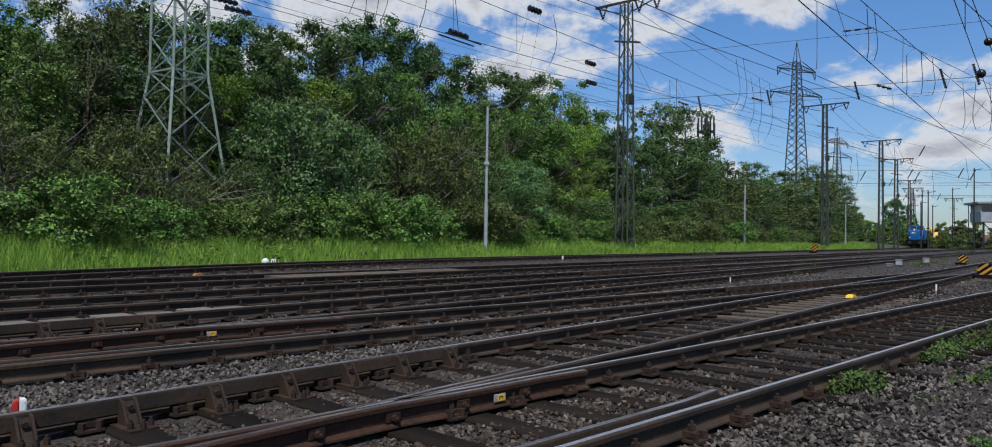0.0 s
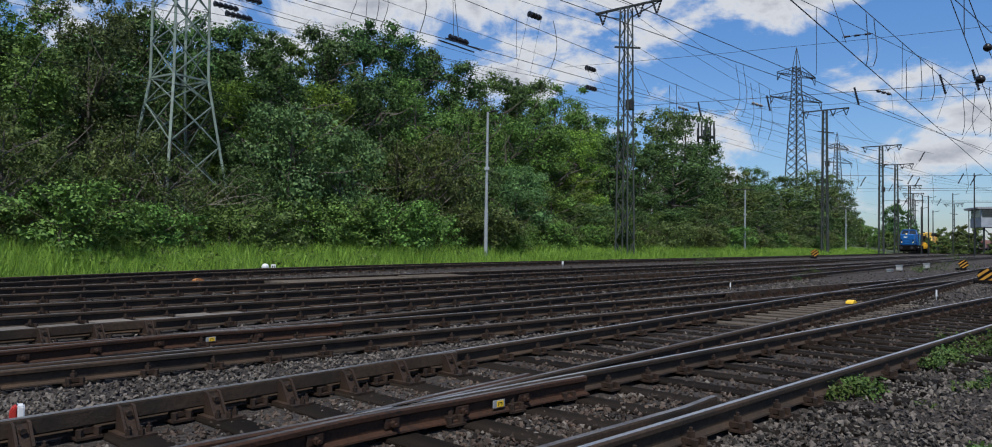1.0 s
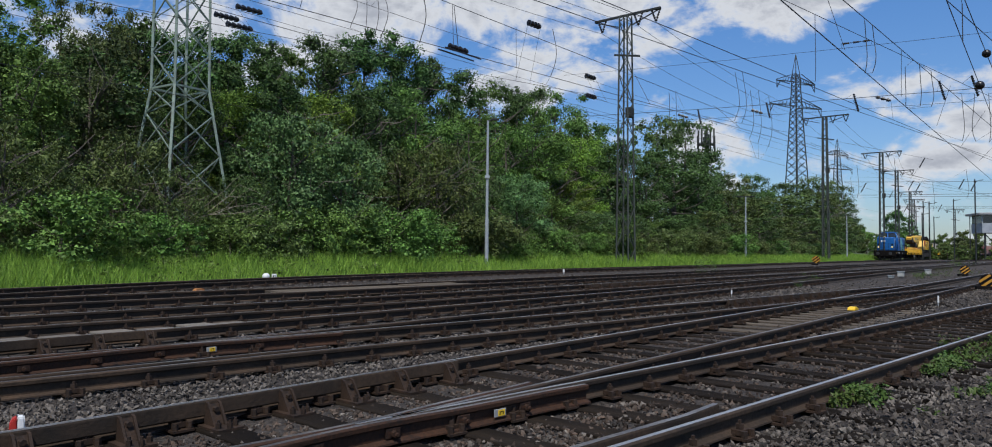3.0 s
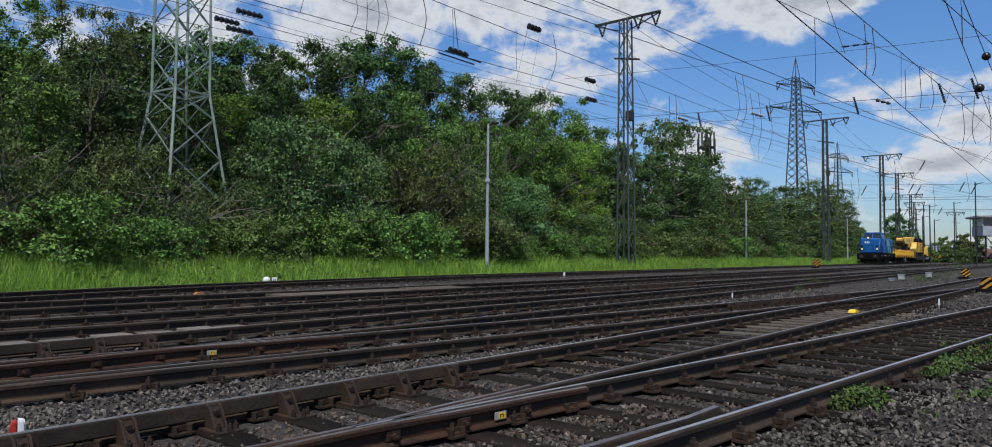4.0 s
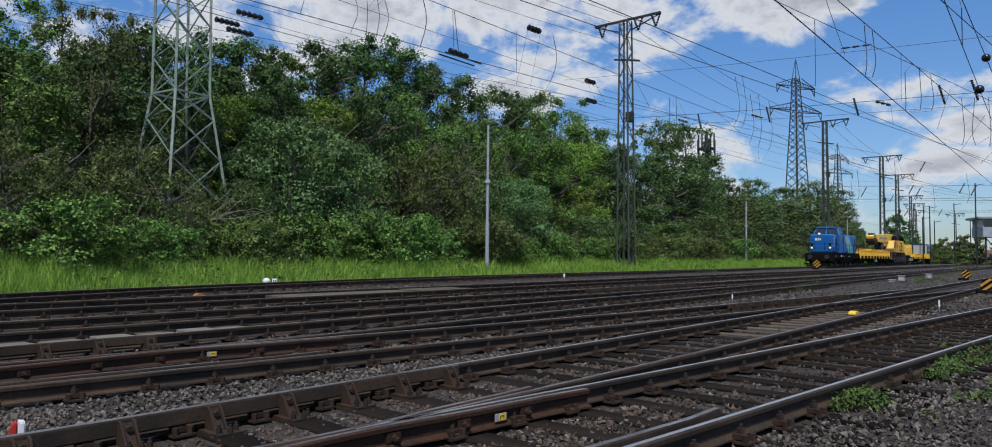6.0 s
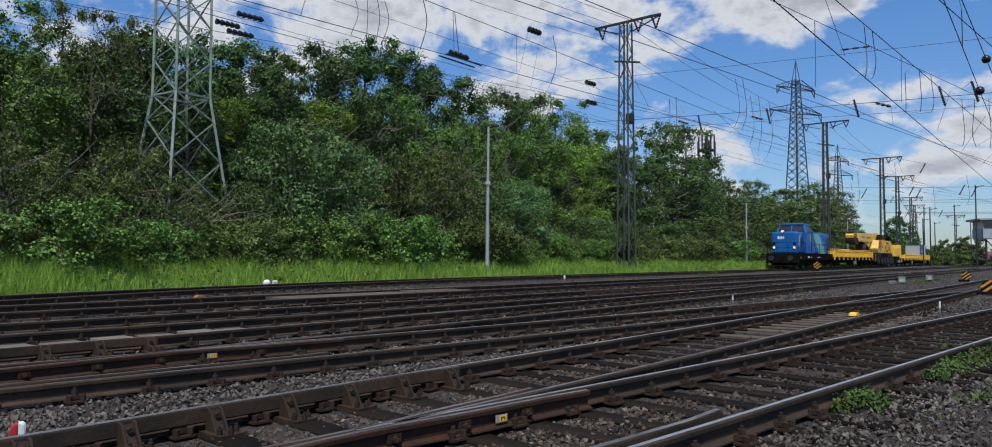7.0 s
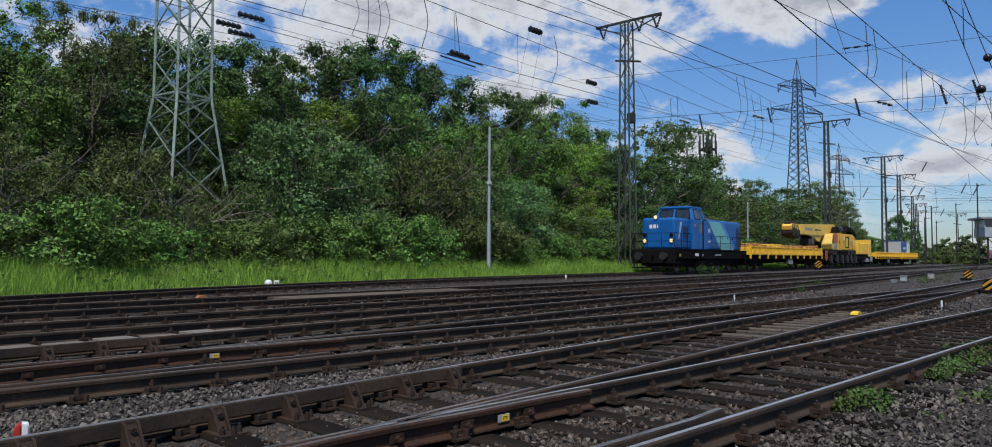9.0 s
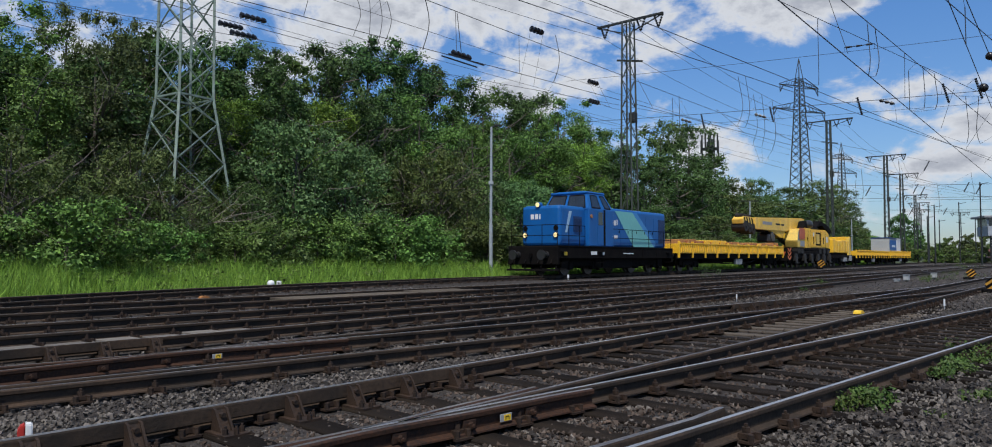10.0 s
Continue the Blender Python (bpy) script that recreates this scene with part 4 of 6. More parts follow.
def make_post(s, n, base, top, r, arm, label, cross=False):
    p = at(s, n, base)
    root = thing("lamp_post", pose(p.x, p.y, p.z, 0, 0, 0), label, "lamp post", "lamp posts on the verge")
    h = top - base
    bm = bmesh.new()
    rod(bm, (0, 0, -0.4), (0, 0, h * 0.32), r * 1.2, r * 1.15, seg=12)
    rod(bm, (0, 0, h * 0.32), (0.02, 0, h), r * 0.95, r * 0.7, seg=12)
    part("pole", bm, M_POLE, root)
    bm = bmesh.new()
    if cross:
        bar(bm, (-arm, 0, h), (arm, 0, h), 0.09)
    else:
        rod(bm, (0, 0, h - 0.02), (arm, 0, h + 0.06), r * 0.5, seg=8)
        box(bm, arm * 0.55, arm + 0.25, -0.1, 0.1, h + 0.03, h + 0.12, 0.02)
    part("lamp_head", bm, M_MAST, root)
    bm = bmesh.new()
    box(bm, -r * 1.4, r * 1.6, -r * 1.4, r * 1.4, h * 0.60, h * 0.62)
    part("clamp", bm, M_POLE, root)


make_post(29.2, 25.2, 0.6, 8.3, 0.085, 0.35, "slim galvanised steel lamp post in the grass")
make_post(70.4, 27.2, 0.6, 6.9, 0.085, 0.9, "distant galvanised post with a short cross-bar", True)
make_post(112.0, 28.6, 0.8, 6.9, 0.085, 0.9, "far galvanised post with a short cross-bar", True)


def make_tower():
    """The power-line tower among the shrubs: straight shaft on spread legs."""
    p = at(14.6, 29.6, ground_height(14.6, 29.6))
    root = thing("power_line_tower", pose(p.x, p.y, p.z, 0, 0, 58), "weathered grey-green lattice power line tower among shrubs", "pylon")
    waist = 8.0 - p.z
    lattice_body(root, -0.4, waist, 3.4, 1.6, 2.4, 0.10, 0.045, M_GALV, split=True)
    lattice_body(root, waist, 24.0 - p.z, 1.6, 1.4, 1.5, 0.095, 0.045, M_GALV, split=True)
    bm = bmesh.new()
    for i in range(4):
        a = (-1, 1, 1, -1)[i] * 0.8, (-1, -1, 1, 1)[i] * 0.8
        b = (-1, 1, 1, -1)[(i + 1) % 4] * 0.8, (-1, -1, 1, 1)[(i + 1) % 4] * 0.8
        bar(bm, (*a, waist), (*b, waist), 0.08)
    part("waist_frame", bm, M_GALV, root)


make_tower()


def make_pylon(s, n, top, label):
    p = at(s, n, 1.0)
    root = thing("power_pylon", pose(p.x, p.y, p.z, 0, 0, 25), label, "pylon", "high voltage pylons")
    h = top - 1.0
    lattice_body(root, 0, h * 0.72, 6.4, 2.3, 3.2, 0.30, 0.11, M_MAST)
    lattice_body(root, h * 0.72, h * 0.90, 2.3, 1.5, 1.8, 0.26, 0.10, M_MAST)
    bm = bmesh.new()
    for sx in (-1, 1):
        for sy in (-1, 1):
            bar(bm, (sx * 0.75, sy * 0.75, h * 0.90), (0, 0, h), 0.18)
    part("peak", bm, M_MAST, root)
    for z, w in ((0.735, 10.5), (0.855, 7.8)):
        for sx in (-1, 1):
            bm = bmesh.new()
            for sy in (-1, 1):
                bar(bm, (sx * 1.4, sy * 1.2, h * z), (sx * w, 0, h * z + 0.2), 0.22)
                bar(bm, (sx * 1.2, sy * 1.0, h * z + 2.6), (sx * w, 0, h * z + 0.4), 0.18)
            for k in range(1, 6):
                x = 1.4 + (w - 1.4) * k / 6
                bar(bm, (sx * x, 0, h * z), (sx * (x - 0.8), 0, h * z + 2.6 * (1 - k / 6)), 0.12)
            part("cross_arm", bm, M_MAST, root)
            bm = bmesh.new()
            insulator(bm, (sx * (w - 0.2), 0, h * z), (sx * (w - 0.2), 0, h * z - 2.0), 0.16, 6)
            insulator(bm, (sx * (w - 1.4), 0, h * z), (sx * (w - 0.2), 0, h * z - 2.0), 0.16, 6)
            part("insulator", bm, M_INSUL, root)


make_pylon(221, 70, 60.5, "tall lattice high-voltage pylon rising behind the trees")
make_pylon(380, 101, 58, "far lattice high-voltage pylon behind the masts")


def make_radio():
    p = at(101.4, 45, 2.0)
    root = thing("radio_mast", pose(p.x, p.y, p.z, 0, 0, 0), "slim radio mast with a ring of antenna panels", "radio mast")
    bm = bmesh.new(); rod(bm, (0, 0, 0), (0, 0, 17.4), 0.35, 0.25, seg=10); part("pole", bm, M_MAST, root)
    bm = bmesh.new()
    rod(bm, (0, 0, 15.2), (0, 0, 15.4), 1.3, seg=14)
    rod(bm, (0, 0, 12.6), (0, 0, 12.75), 1.0, seg=14)
    part("platform", bm, M_MAST, root)
    for i in range(8):
        a = i * math.pi / 4
        bm = bmesh.new(); box(bm, 1.25 * math.cos(a) - 0.1, 1.25 * math.cos(a) + 0.1, 1.25 * math.sin(a) - 0.1, 1.25 * math.sin(a) + 0.1, 14.2 + (i % 3) * 0.4, 16.6 + (i % 2) * 0.9, 0.03)
        part("antenna", bm, M_MAST, root)


make_radio()


def make_far_post(s, n, h, r=0.13):
    p = at(s, n, 0.3)
    root = thing("yard_pole", pose(p.x, p.y, p.z, 0, 0, 0), "distant slim dark pole beside the yard tracks", "pole", "distant yard poles")
    bm = bmesh.new(); rod(bm, (0, 0, -0.3), (0, 0, h), r, r * 0.7, seg=8); part("shaft", bm, M_MAST, root)
    bm = bmesh.new(); bar(bm, (-0.2, 0, h - 0.4), (1.4, 0, h - 0.1), 0.09); part("bracket", bm, M_MAST, root)


for row in ((150, 24.5, 10.5), (158, 27.0, 9.0), (171, 29.0, 12.0), (186, 29.5, 9.5), (142, 16.6, 13.5), (175, 24.2, 12.5), (196, 24.0, 10.0), (150, 14.5, 12.0)):
    make_far_post(*row)


def tube(bm, pts, r, seg=5):
    """One continuous round cable through the points."""
    rings = []
    for i, p in enumerate(pts):
        d = (pts[min(i + 1, len(pts) - 1)] - pts[max(i - 1, 0)]).normalized()
        q = d.to_track_quat("Z", "Y")
        rings.append([bm.verts.new(p + q @ Vector((r * math.cos(6.2832 * k / seg), r * math.sin(6.2832 * k / seg), 0))) for k in range(seg)])
    for a, b in zip(rings[:-1], rings[1:]):
        for k in range(seg):
            bm.faces.new((a[k], a[(k + 1) % seg], b[(k + 1) % seg], b[k]))
    bm.faces.new(rings[0][::-1]), bm.faces.new(rings[-1])


def wire_mesh(bm, a, b, r, sag=0.0, steps=14):
    pts = []
    for i in range(steps + 1):
        k = i / steps
        p = a.lerp(b, k)
        p.z -= sag * 4 * k * (1 - k)
        pts.append(p)
    tube(bm, pts, r)


def line_between(s0, n0, s1, n1, lo, hi, z):
    k = (n1 - n0) / (s1 - s0)
    return at(lo, n0 + k * (lo - s0), z), at(hi, n0 + k * (hi - s0), z)


WIRES = []


def nearest_on_wires(p, skip=None, reach=1.4):
    """The closest point to p on any wire strung so far, and which wire it is."""
    best = None
    for i, (a, b, sag) in enumerate(WIRES):
        d = b - a
        k = min(1.0, max(0.0, (p - a).dot(d) / d.length_squared))
        q = a + d * k
        q.z -= sag * 4 * k * (1 - k)
        gap = (q - p).length
        if gap < reach and i != skip and (best is None or gap < best[0]):
            best = (gap, q, i)
    return best


def make_wire(name, label, a, b, r, sag=0.0):
    bm = bmesh.new()
    wire_mesh(bm, a, b, r, sag)
    WIRES.append((a, b, sag))
    return tagged(obj(name, bm, M_WIRE), label, "overhead wire", "overhead wires")


CONTACT, CARRIER = "taut dark contact wire over a track", "dark carrying cable above the contact wire"
FEED = "dark feeder cable strung between the masts"
for name, label, a, b, r, sag in (
        ("contact_wire", CONTACT, *line_between(8.0, 11.61, 18.9, 10.76, 0, 70, 5.9), 0.008, 0),
        ("carrying_cable", CARRIER, *line_between(10.9, 11.14, 19.7, 11.2, 0, 75, 6.95), 0.008, 0.15),
        ("feeder_cable", FEED, *line_between(14.0, 8.94, 45.9, 6.14, 0, 90, 7.2), 0.011, 0),
        ("contact_wire", CONTACT, *line_between(12.68, 4.32, 28.21, 4.68, 0, 90, 5.8), 0.012, 0),
        ("carrying_cable", CARRIER, *line_between(17.54, 4.58, 30.11, 4.23, 0, 90, 7.2), 0.011, 0),
        ("feeder_cable", FEED, *line_between(19.2, 6.41, 28.8, 4.9, 4, 44, 8.0), 0.009, 0),
        ("contact_wire", CONTACT, *line_between(14.71, 2.08, 22.73, 2.5, 4, 90, 5.8), 0.009, 0),
        ("carrying_cable", CARRIER, *line_between(18.65, 2.32, 24.39, 2.51, 4, 90, 7.0), 0.011, 0),
        ("feeder_cable", FEED, *line_between(18.93, 2.62, 22.87, 2.25, 4, 40, 7.0), 0.011, 0)):
    make_wire(name, label, a, b, r, sag)
for name, label, a, b, r, sag in (
        ("feeder_cable", FEED, *line_between(9.75, 23.3, 16.8, 22.8, -10, 44, 9.0), 0.007, 0.3),
        ("feeder_cable", FEED, *line_between(12.6, 20.7, 23.2, 20.6, -10, 60, 9.0), 0.007, 0.2),
        ("contact_wire", CONTACT, *line_between(11.4, 16.6, 22.0, 14.2, -10, 50, 7.0), 0.007, 0),
        ("feeder_cable", FEED, *line_between(10.6, 18.3, 13.5, 18.2, -10, 60, 8.5), 0.007, 0.2),
        ("feeder_cable", FEED, *line_between(13.4, 17.2, 26.8, 17.1, -10, 90, 9.0), 0.007, 0.2),
        ("carrying_cable", CARRIER, *line_between(12.3, 9.85, 16.4, 9.34, 0, 60, 7.0), 0.010, 0),
        ("contact_wire", CONTACT, *line_between(0, 13.2, 60, 13.0, 0, 110, 6.0), 0.007, 0),
        ("contact_wire", CONTACT, *line_between(0, 21.6, 60, 23.5, 0, 120, 6.1), 0.007, 0),
        ("carrying_cable", CARRIER, *line_between(0, 21.6, 60, 23.5, 0, 120, 7.5), 0.007, 0.3)):
    make_wire(name, label, a, b, r, sag)
# feeders that hang from the tops of the masts
for dn in (-2.35, -1.0, 1.9):
    a = at(44.4, 25.6 + dn, 17.0)
    make_wire("feeder_cable", FEED, at(-14, 27.0 + dn, 17.2), a, 0.013, 1.2)
    b = at(98.3, 27.6 + dn, 18.0)
    make_wire("feeder_cable", FEED, a, b, 0.014, 1.3)
    c = at(126.8, 27.2 + dn, 16.5)
    make_wire("feeder_cable", FEED, b, c, 0.015, 0.8)
    make_wire("feeder_cable", FEED, c, at(152.8, 30.2 + dn, 16.1), 0.016, 0.8)
# spans across the yard
for (s0, n0, z0), (s1, n1, z1), r in (((35.5, 24, 9.3), (33, -14, 7.2), 0.012), ((34.6, 24, 11.6), (34.2, -14, 9.4), 0.009), ((40, 25, 9.6), (38, -14, 7.6), 0.008),
                                      ((98, 27, 10.5), (92, -14, 8.5), 0.02), ((98, 27, 8.8), (92, -14, 7.6), 0.02), ((126, 27, 10.4), (122, -20, 8.8), 0.022),
                                      ((126, 27, 8.8), (122, -20, 7.6), 0.022), ((152, 30, 10), (150, -20, 8.8), 0.024)):
    make_wire("span_wire", "thin cross-span wire over the yard", at(s0, n0, z0), at(s1, n1, z1), r, 0.25)


def make_jumper(s, n, z0, z1, bulge=0.25, r=0.010):
    """A loose connecting cable that hangs from one wire to a lower one."""
    bm = bmesh.new()
    pts = [at(s + 0.35 * bulge * math.sin(math.pi * k * 1.6), n - 0.45 * bulge * math.sin(math.pi * k * k), z0 + (z1 - z0) * k) for k in [i / 13 for i in range(14)]]
    reach = 1.4 if r < 0.013 else 3.5
    hit = nearest_on_wires(pts[0], None, reach)
    low = nearest_on_wires(pts[-1], hit[2] if hit else None, reach)
    # thin hangers hold the ends where they don't meet the wires themselves
    for end, found in ((pts[0], hit), (pts[-1], low)):
        if found and found[0] > 0.02:
            rod(bm, end, found[1], 0.004, seg=4)
    tube(bm, pts, r)
    tagged(obj("jumper_cable", bm, M_WIRE), "loose dark jumper cable hanging between wires", "cable", "jumper cables")


for row in ((15.0, 18.8, 9.9, 8.6, 0.35), (15.2, 18.4, 9.9, 8.2, 0.1), (14.2, 16.7, 9.1, 7.7, 0.2), (14.4, 16.6, 9.1, 7.7, 0.35), (11.0, 11.4, 7.0, 5.87, 0.22),
            (17.7, 12.7, 8.05, 6.6, 0.3), (27.5, 13.5, 8.0, 6.6, 0.05), (27.3, 13.7, 7.9, 6.7, 0.05), (31.0, 12.4, 9.3, 7.1, 0.45), (31.2, 12.15, 9.3, 7.0, 0.4)):
    make_jumper(*row)
for row in ((35.4, 13.4, 9.4, 7.0, 0.4), (35.7, 13.1, 9.4, 6.8, 0.3), (36.0, 12.7, 9.1, 6.6, 0.35), (24.9, 7.25, 9.2, 7.0, 0.02), (19.5, 4.5, 7.1, 5.8, 0.1), (19.6, 4.35, 7.0, 5.8, 0.16),
            (24.7, 4.6, 7.0, 5.8, 0.02), (24.9, 4.25, 7.1, 5.8, 0.08), (25.2, 4.0, 6.9, 5.8, 0.15), (30.5, 3.9, 7.1, 5.4, 0.15), (30.8, 3.55, 7.1, 5.4, -0.2), (17.5, 2.2, 6.5, 5.7, 0.0), (31.5, 3.2, 7.2, 5.4, 0.1)):
    make_jumper(*row)
for row in ((60, 12, 8.5, 6.0, 0.3, 0.014), (66, 16, 8.8, 6.0, 0.3, 0.014), (72, 9, 8.5, 6.0, 0.4, 0.015), (80, 20, 9.2, 6.2, 0.3, 0.016), (78, 6, 8, 5.8, 0.3, 0.016), (88, 14, 9, 6, 0.3, 0.016), (100, 10, 9.6, 6.2, 0.3, 0.018)):
    make_jumper(*row)
# droppers between carrying cable and contact wire
for s in range(8, 70, 6):
    bm = bmesh.new()
    rod(bm, at(s, 11.61 - 0.078 * (s - 8), 5.9), at(s, 11.14 + 0.007 * (s - 11), 6.9), 0.006, seg=4)
    tagged(obj("dropper", bm, M_WIRE), "thin dropper wire under the carrying cable", "dropper", "droppers")
    bm = bmesh.new()
    rod(bm, at(s + 3, 4.28 + 0.011 * (s - 10), 5.8), at(s + 3, 4.69 - 0.057 * (s - 14.4), 7.15), 0.006, seg=4)
    tagged(obj("dropper", bm, M_WIRE), "thin dropper wire under the carrying cable", "dropper", "droppers")


def make_insulator(a, b, r, sheds, label="dark brown ribbed porcelain insulator in the overhead line"):
    bm = bmesh.new()
    insulator(bm, a, b, r, sheds)
    for end in (Vector(a), Vector(b)):
        hit = nearest_on_wires(end, None, 4.0)
        if hit and hit[0] > 0.01:
            rod(bm, end, hit[1], 0.005, seg=4)
    tagged(obj("insulator", bm, M_INSUL, smooth=False), label, "insulator", "line insulators")


def string_along(s, n, z, length, r, sheds, k=-0.05, tilt=0.0):
    make_insulator(at(s - length / 2, n - k * length / 2, z - tilt), at(s + length / 2, n + k * length / 2, z + tilt), r, sheds)


string_along(14.4, 25.66, 10.24, 1.0, 0.12, 5)
string_along(14.95, 25.0, 10.53, 1.1, 0.12, 5)
string_along(14.73, 25.3, 9.88, 1.1, 0.12, 5)
string_along(18.9, 14.3, 8.8, 0.62, 0.105, 4)
string_along(28.57, 18.33, 9.5, 0.75, 0.115, 4)
string_along(28.64, 18.32, 8.6, 0.75, 0.115, 4)
string_along(34.4, 8.3, 10.65, 0.2, 0.05, 3, k=-6)
for s, n, z in ((35.5, 8.7, 8.1), (34.5, 5.2, 8.0), (33.1, 3.9, 7.75), (37.5, 17.1, 8.7), (37.9, 13.5, 8.7)):
    make_insulator(at(s, n, z + 0.5), at(s - 0.12, n - 0.22, z - 0.35), 0.055, 9)
for s, n, z in ((35.3, 7.45, 8.2), (37.65, 13.9, 8.76), (37.0, 17.74, 8.87)):
    make_insulator(at(s, n + 0.3, z + 0.1), at(s, n - 0.3, z - 0.15), 0.08, 3)

for s, n, z in ((91.8, 21.3, 9.0), (95.3, 17.1, 9.3), (95.8, 16.5, 9.0), (94.3, 12.0, 9.1), (95.2, 11.0, 8.9), (129.9, 19.5, 8.5), (89.3, 14.9, 11.2), (125.0, 25.2, 10.6), (126.5, 23.5, 8.4), (88.6, 25.1, 9.1)):
    make_insulator(at(s, n, z + 0.55), at(s - 0.5, n + 0.45, z - 0.55), 0.075, 7, "slim dark insulator slanting in a far cross-span")


def make_section_insulator():
    """The section insulator in a contact wire: two runners, end clamps and a hanger."""
    p0 = at(11.9, 11.3, 5.9)
    root = thing("section_insulator", pose(p0.x, p0.y, p0.z, 0, 0, 45), "dark section insulator with runners in a contact wire", "insulator")
    bm = bmesh.new()
    for y in (-0.12, 0.12):
        bar(bm, (-0.35, y, -0.02), (0.75, y, -0.08), 0.025)
    part("runner", bm, M_INSUL, root)
    bm = bmesh.new()
    insulator(bm, (-0.15, 0, 0.08), (0.45, 0, 0.05), 0.07, 4)
    part("insulator_rod", bm, M_INSUL, root)
    bm = bmesh.new()
    bar(bm, (0.1, -0.13, 0.05), (0.1, 0.13, 0.05), 0.04)
    rod(bm, (0, 0, 0.05), (0, 0.05, 1.05), 0.008, seg=4)
    rod(bm, (0.15, 0, 0.05), (0.05, 0.05, 1.05), 0.008, seg=4)
    part("hanger", bm, M_WIRE, root)


make_section_insulator()
for s, n, z in ((22.73, 2.5, 5.8), (24.39, 2.51, 7.0)):
    root = thing("cable_marker", pose(*at(s, n, z)), "round black marker ball on an overhead cable", "marker ball", "marker balls")
    bm = bmesh.new(); bmesh.ops.create_uvsphere(bm, u_segments=20, v_segments=12, radius=0.115); part("ball", bm, M_INSUL, root, smooth=True)
    bm = bmesh.new(); rod(bm, (-0.09, -0.11, 0.0), (0.09, 0.11, 0.0), 0.022, seg=8); part("clamp", bm, M_WIRE, root)
# ---- small things beside the tracks ----
def make_marker(s, n):
    root = thing("fouling_marker", pose(*at(s, n, 0.0), 0, 0, 33), "squat red and white track clearance marker in the ballast", "marker")
    for x0, x1, mat, lab in ((-0.048, 0.0, M_RED, "red half"), (0.002, 0.048, M_WHITE, "white half")):
        bm = bmesh.new()
        prism(bm, [(x0, -0.05), (x1, -0.05), (x1, 0.11 if x0 < 0 else 0.085), (x1 * 0.9 if x0 > 0 else x1, 0.125), (x0 * 0.5, 0.125 if x0 < 0 else 0.128), (x0, 0.085 if x0 < 0 else 0.125)], -0.055, 0.055)
        bmesh.ops.bevel(bm, geom=bm.edges[:], offset=0.008, segments=2, affect="EDGES")
        part("half", bm, mat, root, lab)


make_marker(1.84, 6.02)


def make_panel(s, n, length, planks, mat, label):
    """A crossing panel of planks laid between two rails."""
    root = thing("crossing_panel", along(lambda q: n, s, -0.03), label, "crossing panel", "crossing panels")
    for i in range(planks):
        w = 1.30 / planks
        bm = bmesh.new(); box(bm, -length / 2 + 0.03 * math.sin(5 * i), length / 2, -0.65 + i * w + 0.008, -0.65 + (i + 1) * w - 0.008, -0.10, 0.012 * math.sin(3 * i), 0.01)
        part("plank", bm, mat, root)


make_panel(12.4, t6(12.4), 4.2, 5, M_TIMBER, "weathered timber crossing panel between the rails")
make_panel(16.0, t6(16.0), 2.2, 4, M_TIMBER, "short weathered timber crossing panel between the rails")


def make_peg(s, n, h=0.3, r=0.035, z=None, label="small white marker peg beside a rail"):
    root = thing("marker_peg", pose(*at(s, n, ground_height(s, n) if z is None else z)), label, "marker", "white marker pegs")
    bm = bmesh.new(); rod(bm, (0, 0, -0.05), (0, 0, h * 0.45), r * 0.6, seg=8); part("foot", bm, M_GREY, root)
    bm = bmesh.new(); rod(bm, (0, 0, h * 0.4), (0, 0, h), r, r * 0.85, seg=12); part("head", bm, M_WHITE, root)


make_peg(21.6, 3.35, 0.28, 0.024)
make_peg(21.4, 8.7, 0.22, 0.022)
make_peg(30.0, 20.8, 0.26, 0.05)


def make_detector(s, n, mat, label, size=1.0):
    root = thing("rail_contact", along(lambda q: n, s, -0.17) , label, "track device")
    bm = bmesh.new()
    prism(bm, [(-0.26 * size, 0.0), (0.26 * size, 0.0), (0.24 * size, 0.05), (0.10 * size, 0.085), (-0.12 * size, 0.085), (-0.25 * size, 0.04)], -0.08, 0.08)
    bmesh.ops.bevel(bm, geom=bm.edges[:], offset=0.012, segments=2, affect="EDGES")
    part("cover", bm, mat, root)
    bm = bmesh.new(); box(bm, -0.3 * size, 0.3 * size, -0.13, 0.13, -0.04, 0.01); part("base", bm, M_IRON, root)
    bm = bmesh.new(); rod(bm, (0.26 * size, 0.0, 0.04), (0.7 * size, 0.12, 0.0), 0.02, seg=6); part("cable", bm, M_INSUL, root)


make_detector(18.3, 4.55, M_PLATE, "yellow wheel detector box beside a rail", 0.75)
make_detector(9.6, 18.2, M_ORANGE, "faded orange box between the far tracks", 0.55)
make_detector(41.0, far_track(41) + 1.9, M_ORANGE, "orange and white box at the edge of the grass", 0.9)


M_AMBER = material("weathered_amber_paint", (0.50, 0.25, 0.02), 0.6, second=(0.34, 0.16, 0.015), scale=8, fine=40, amount=0.5, bump=0.05)


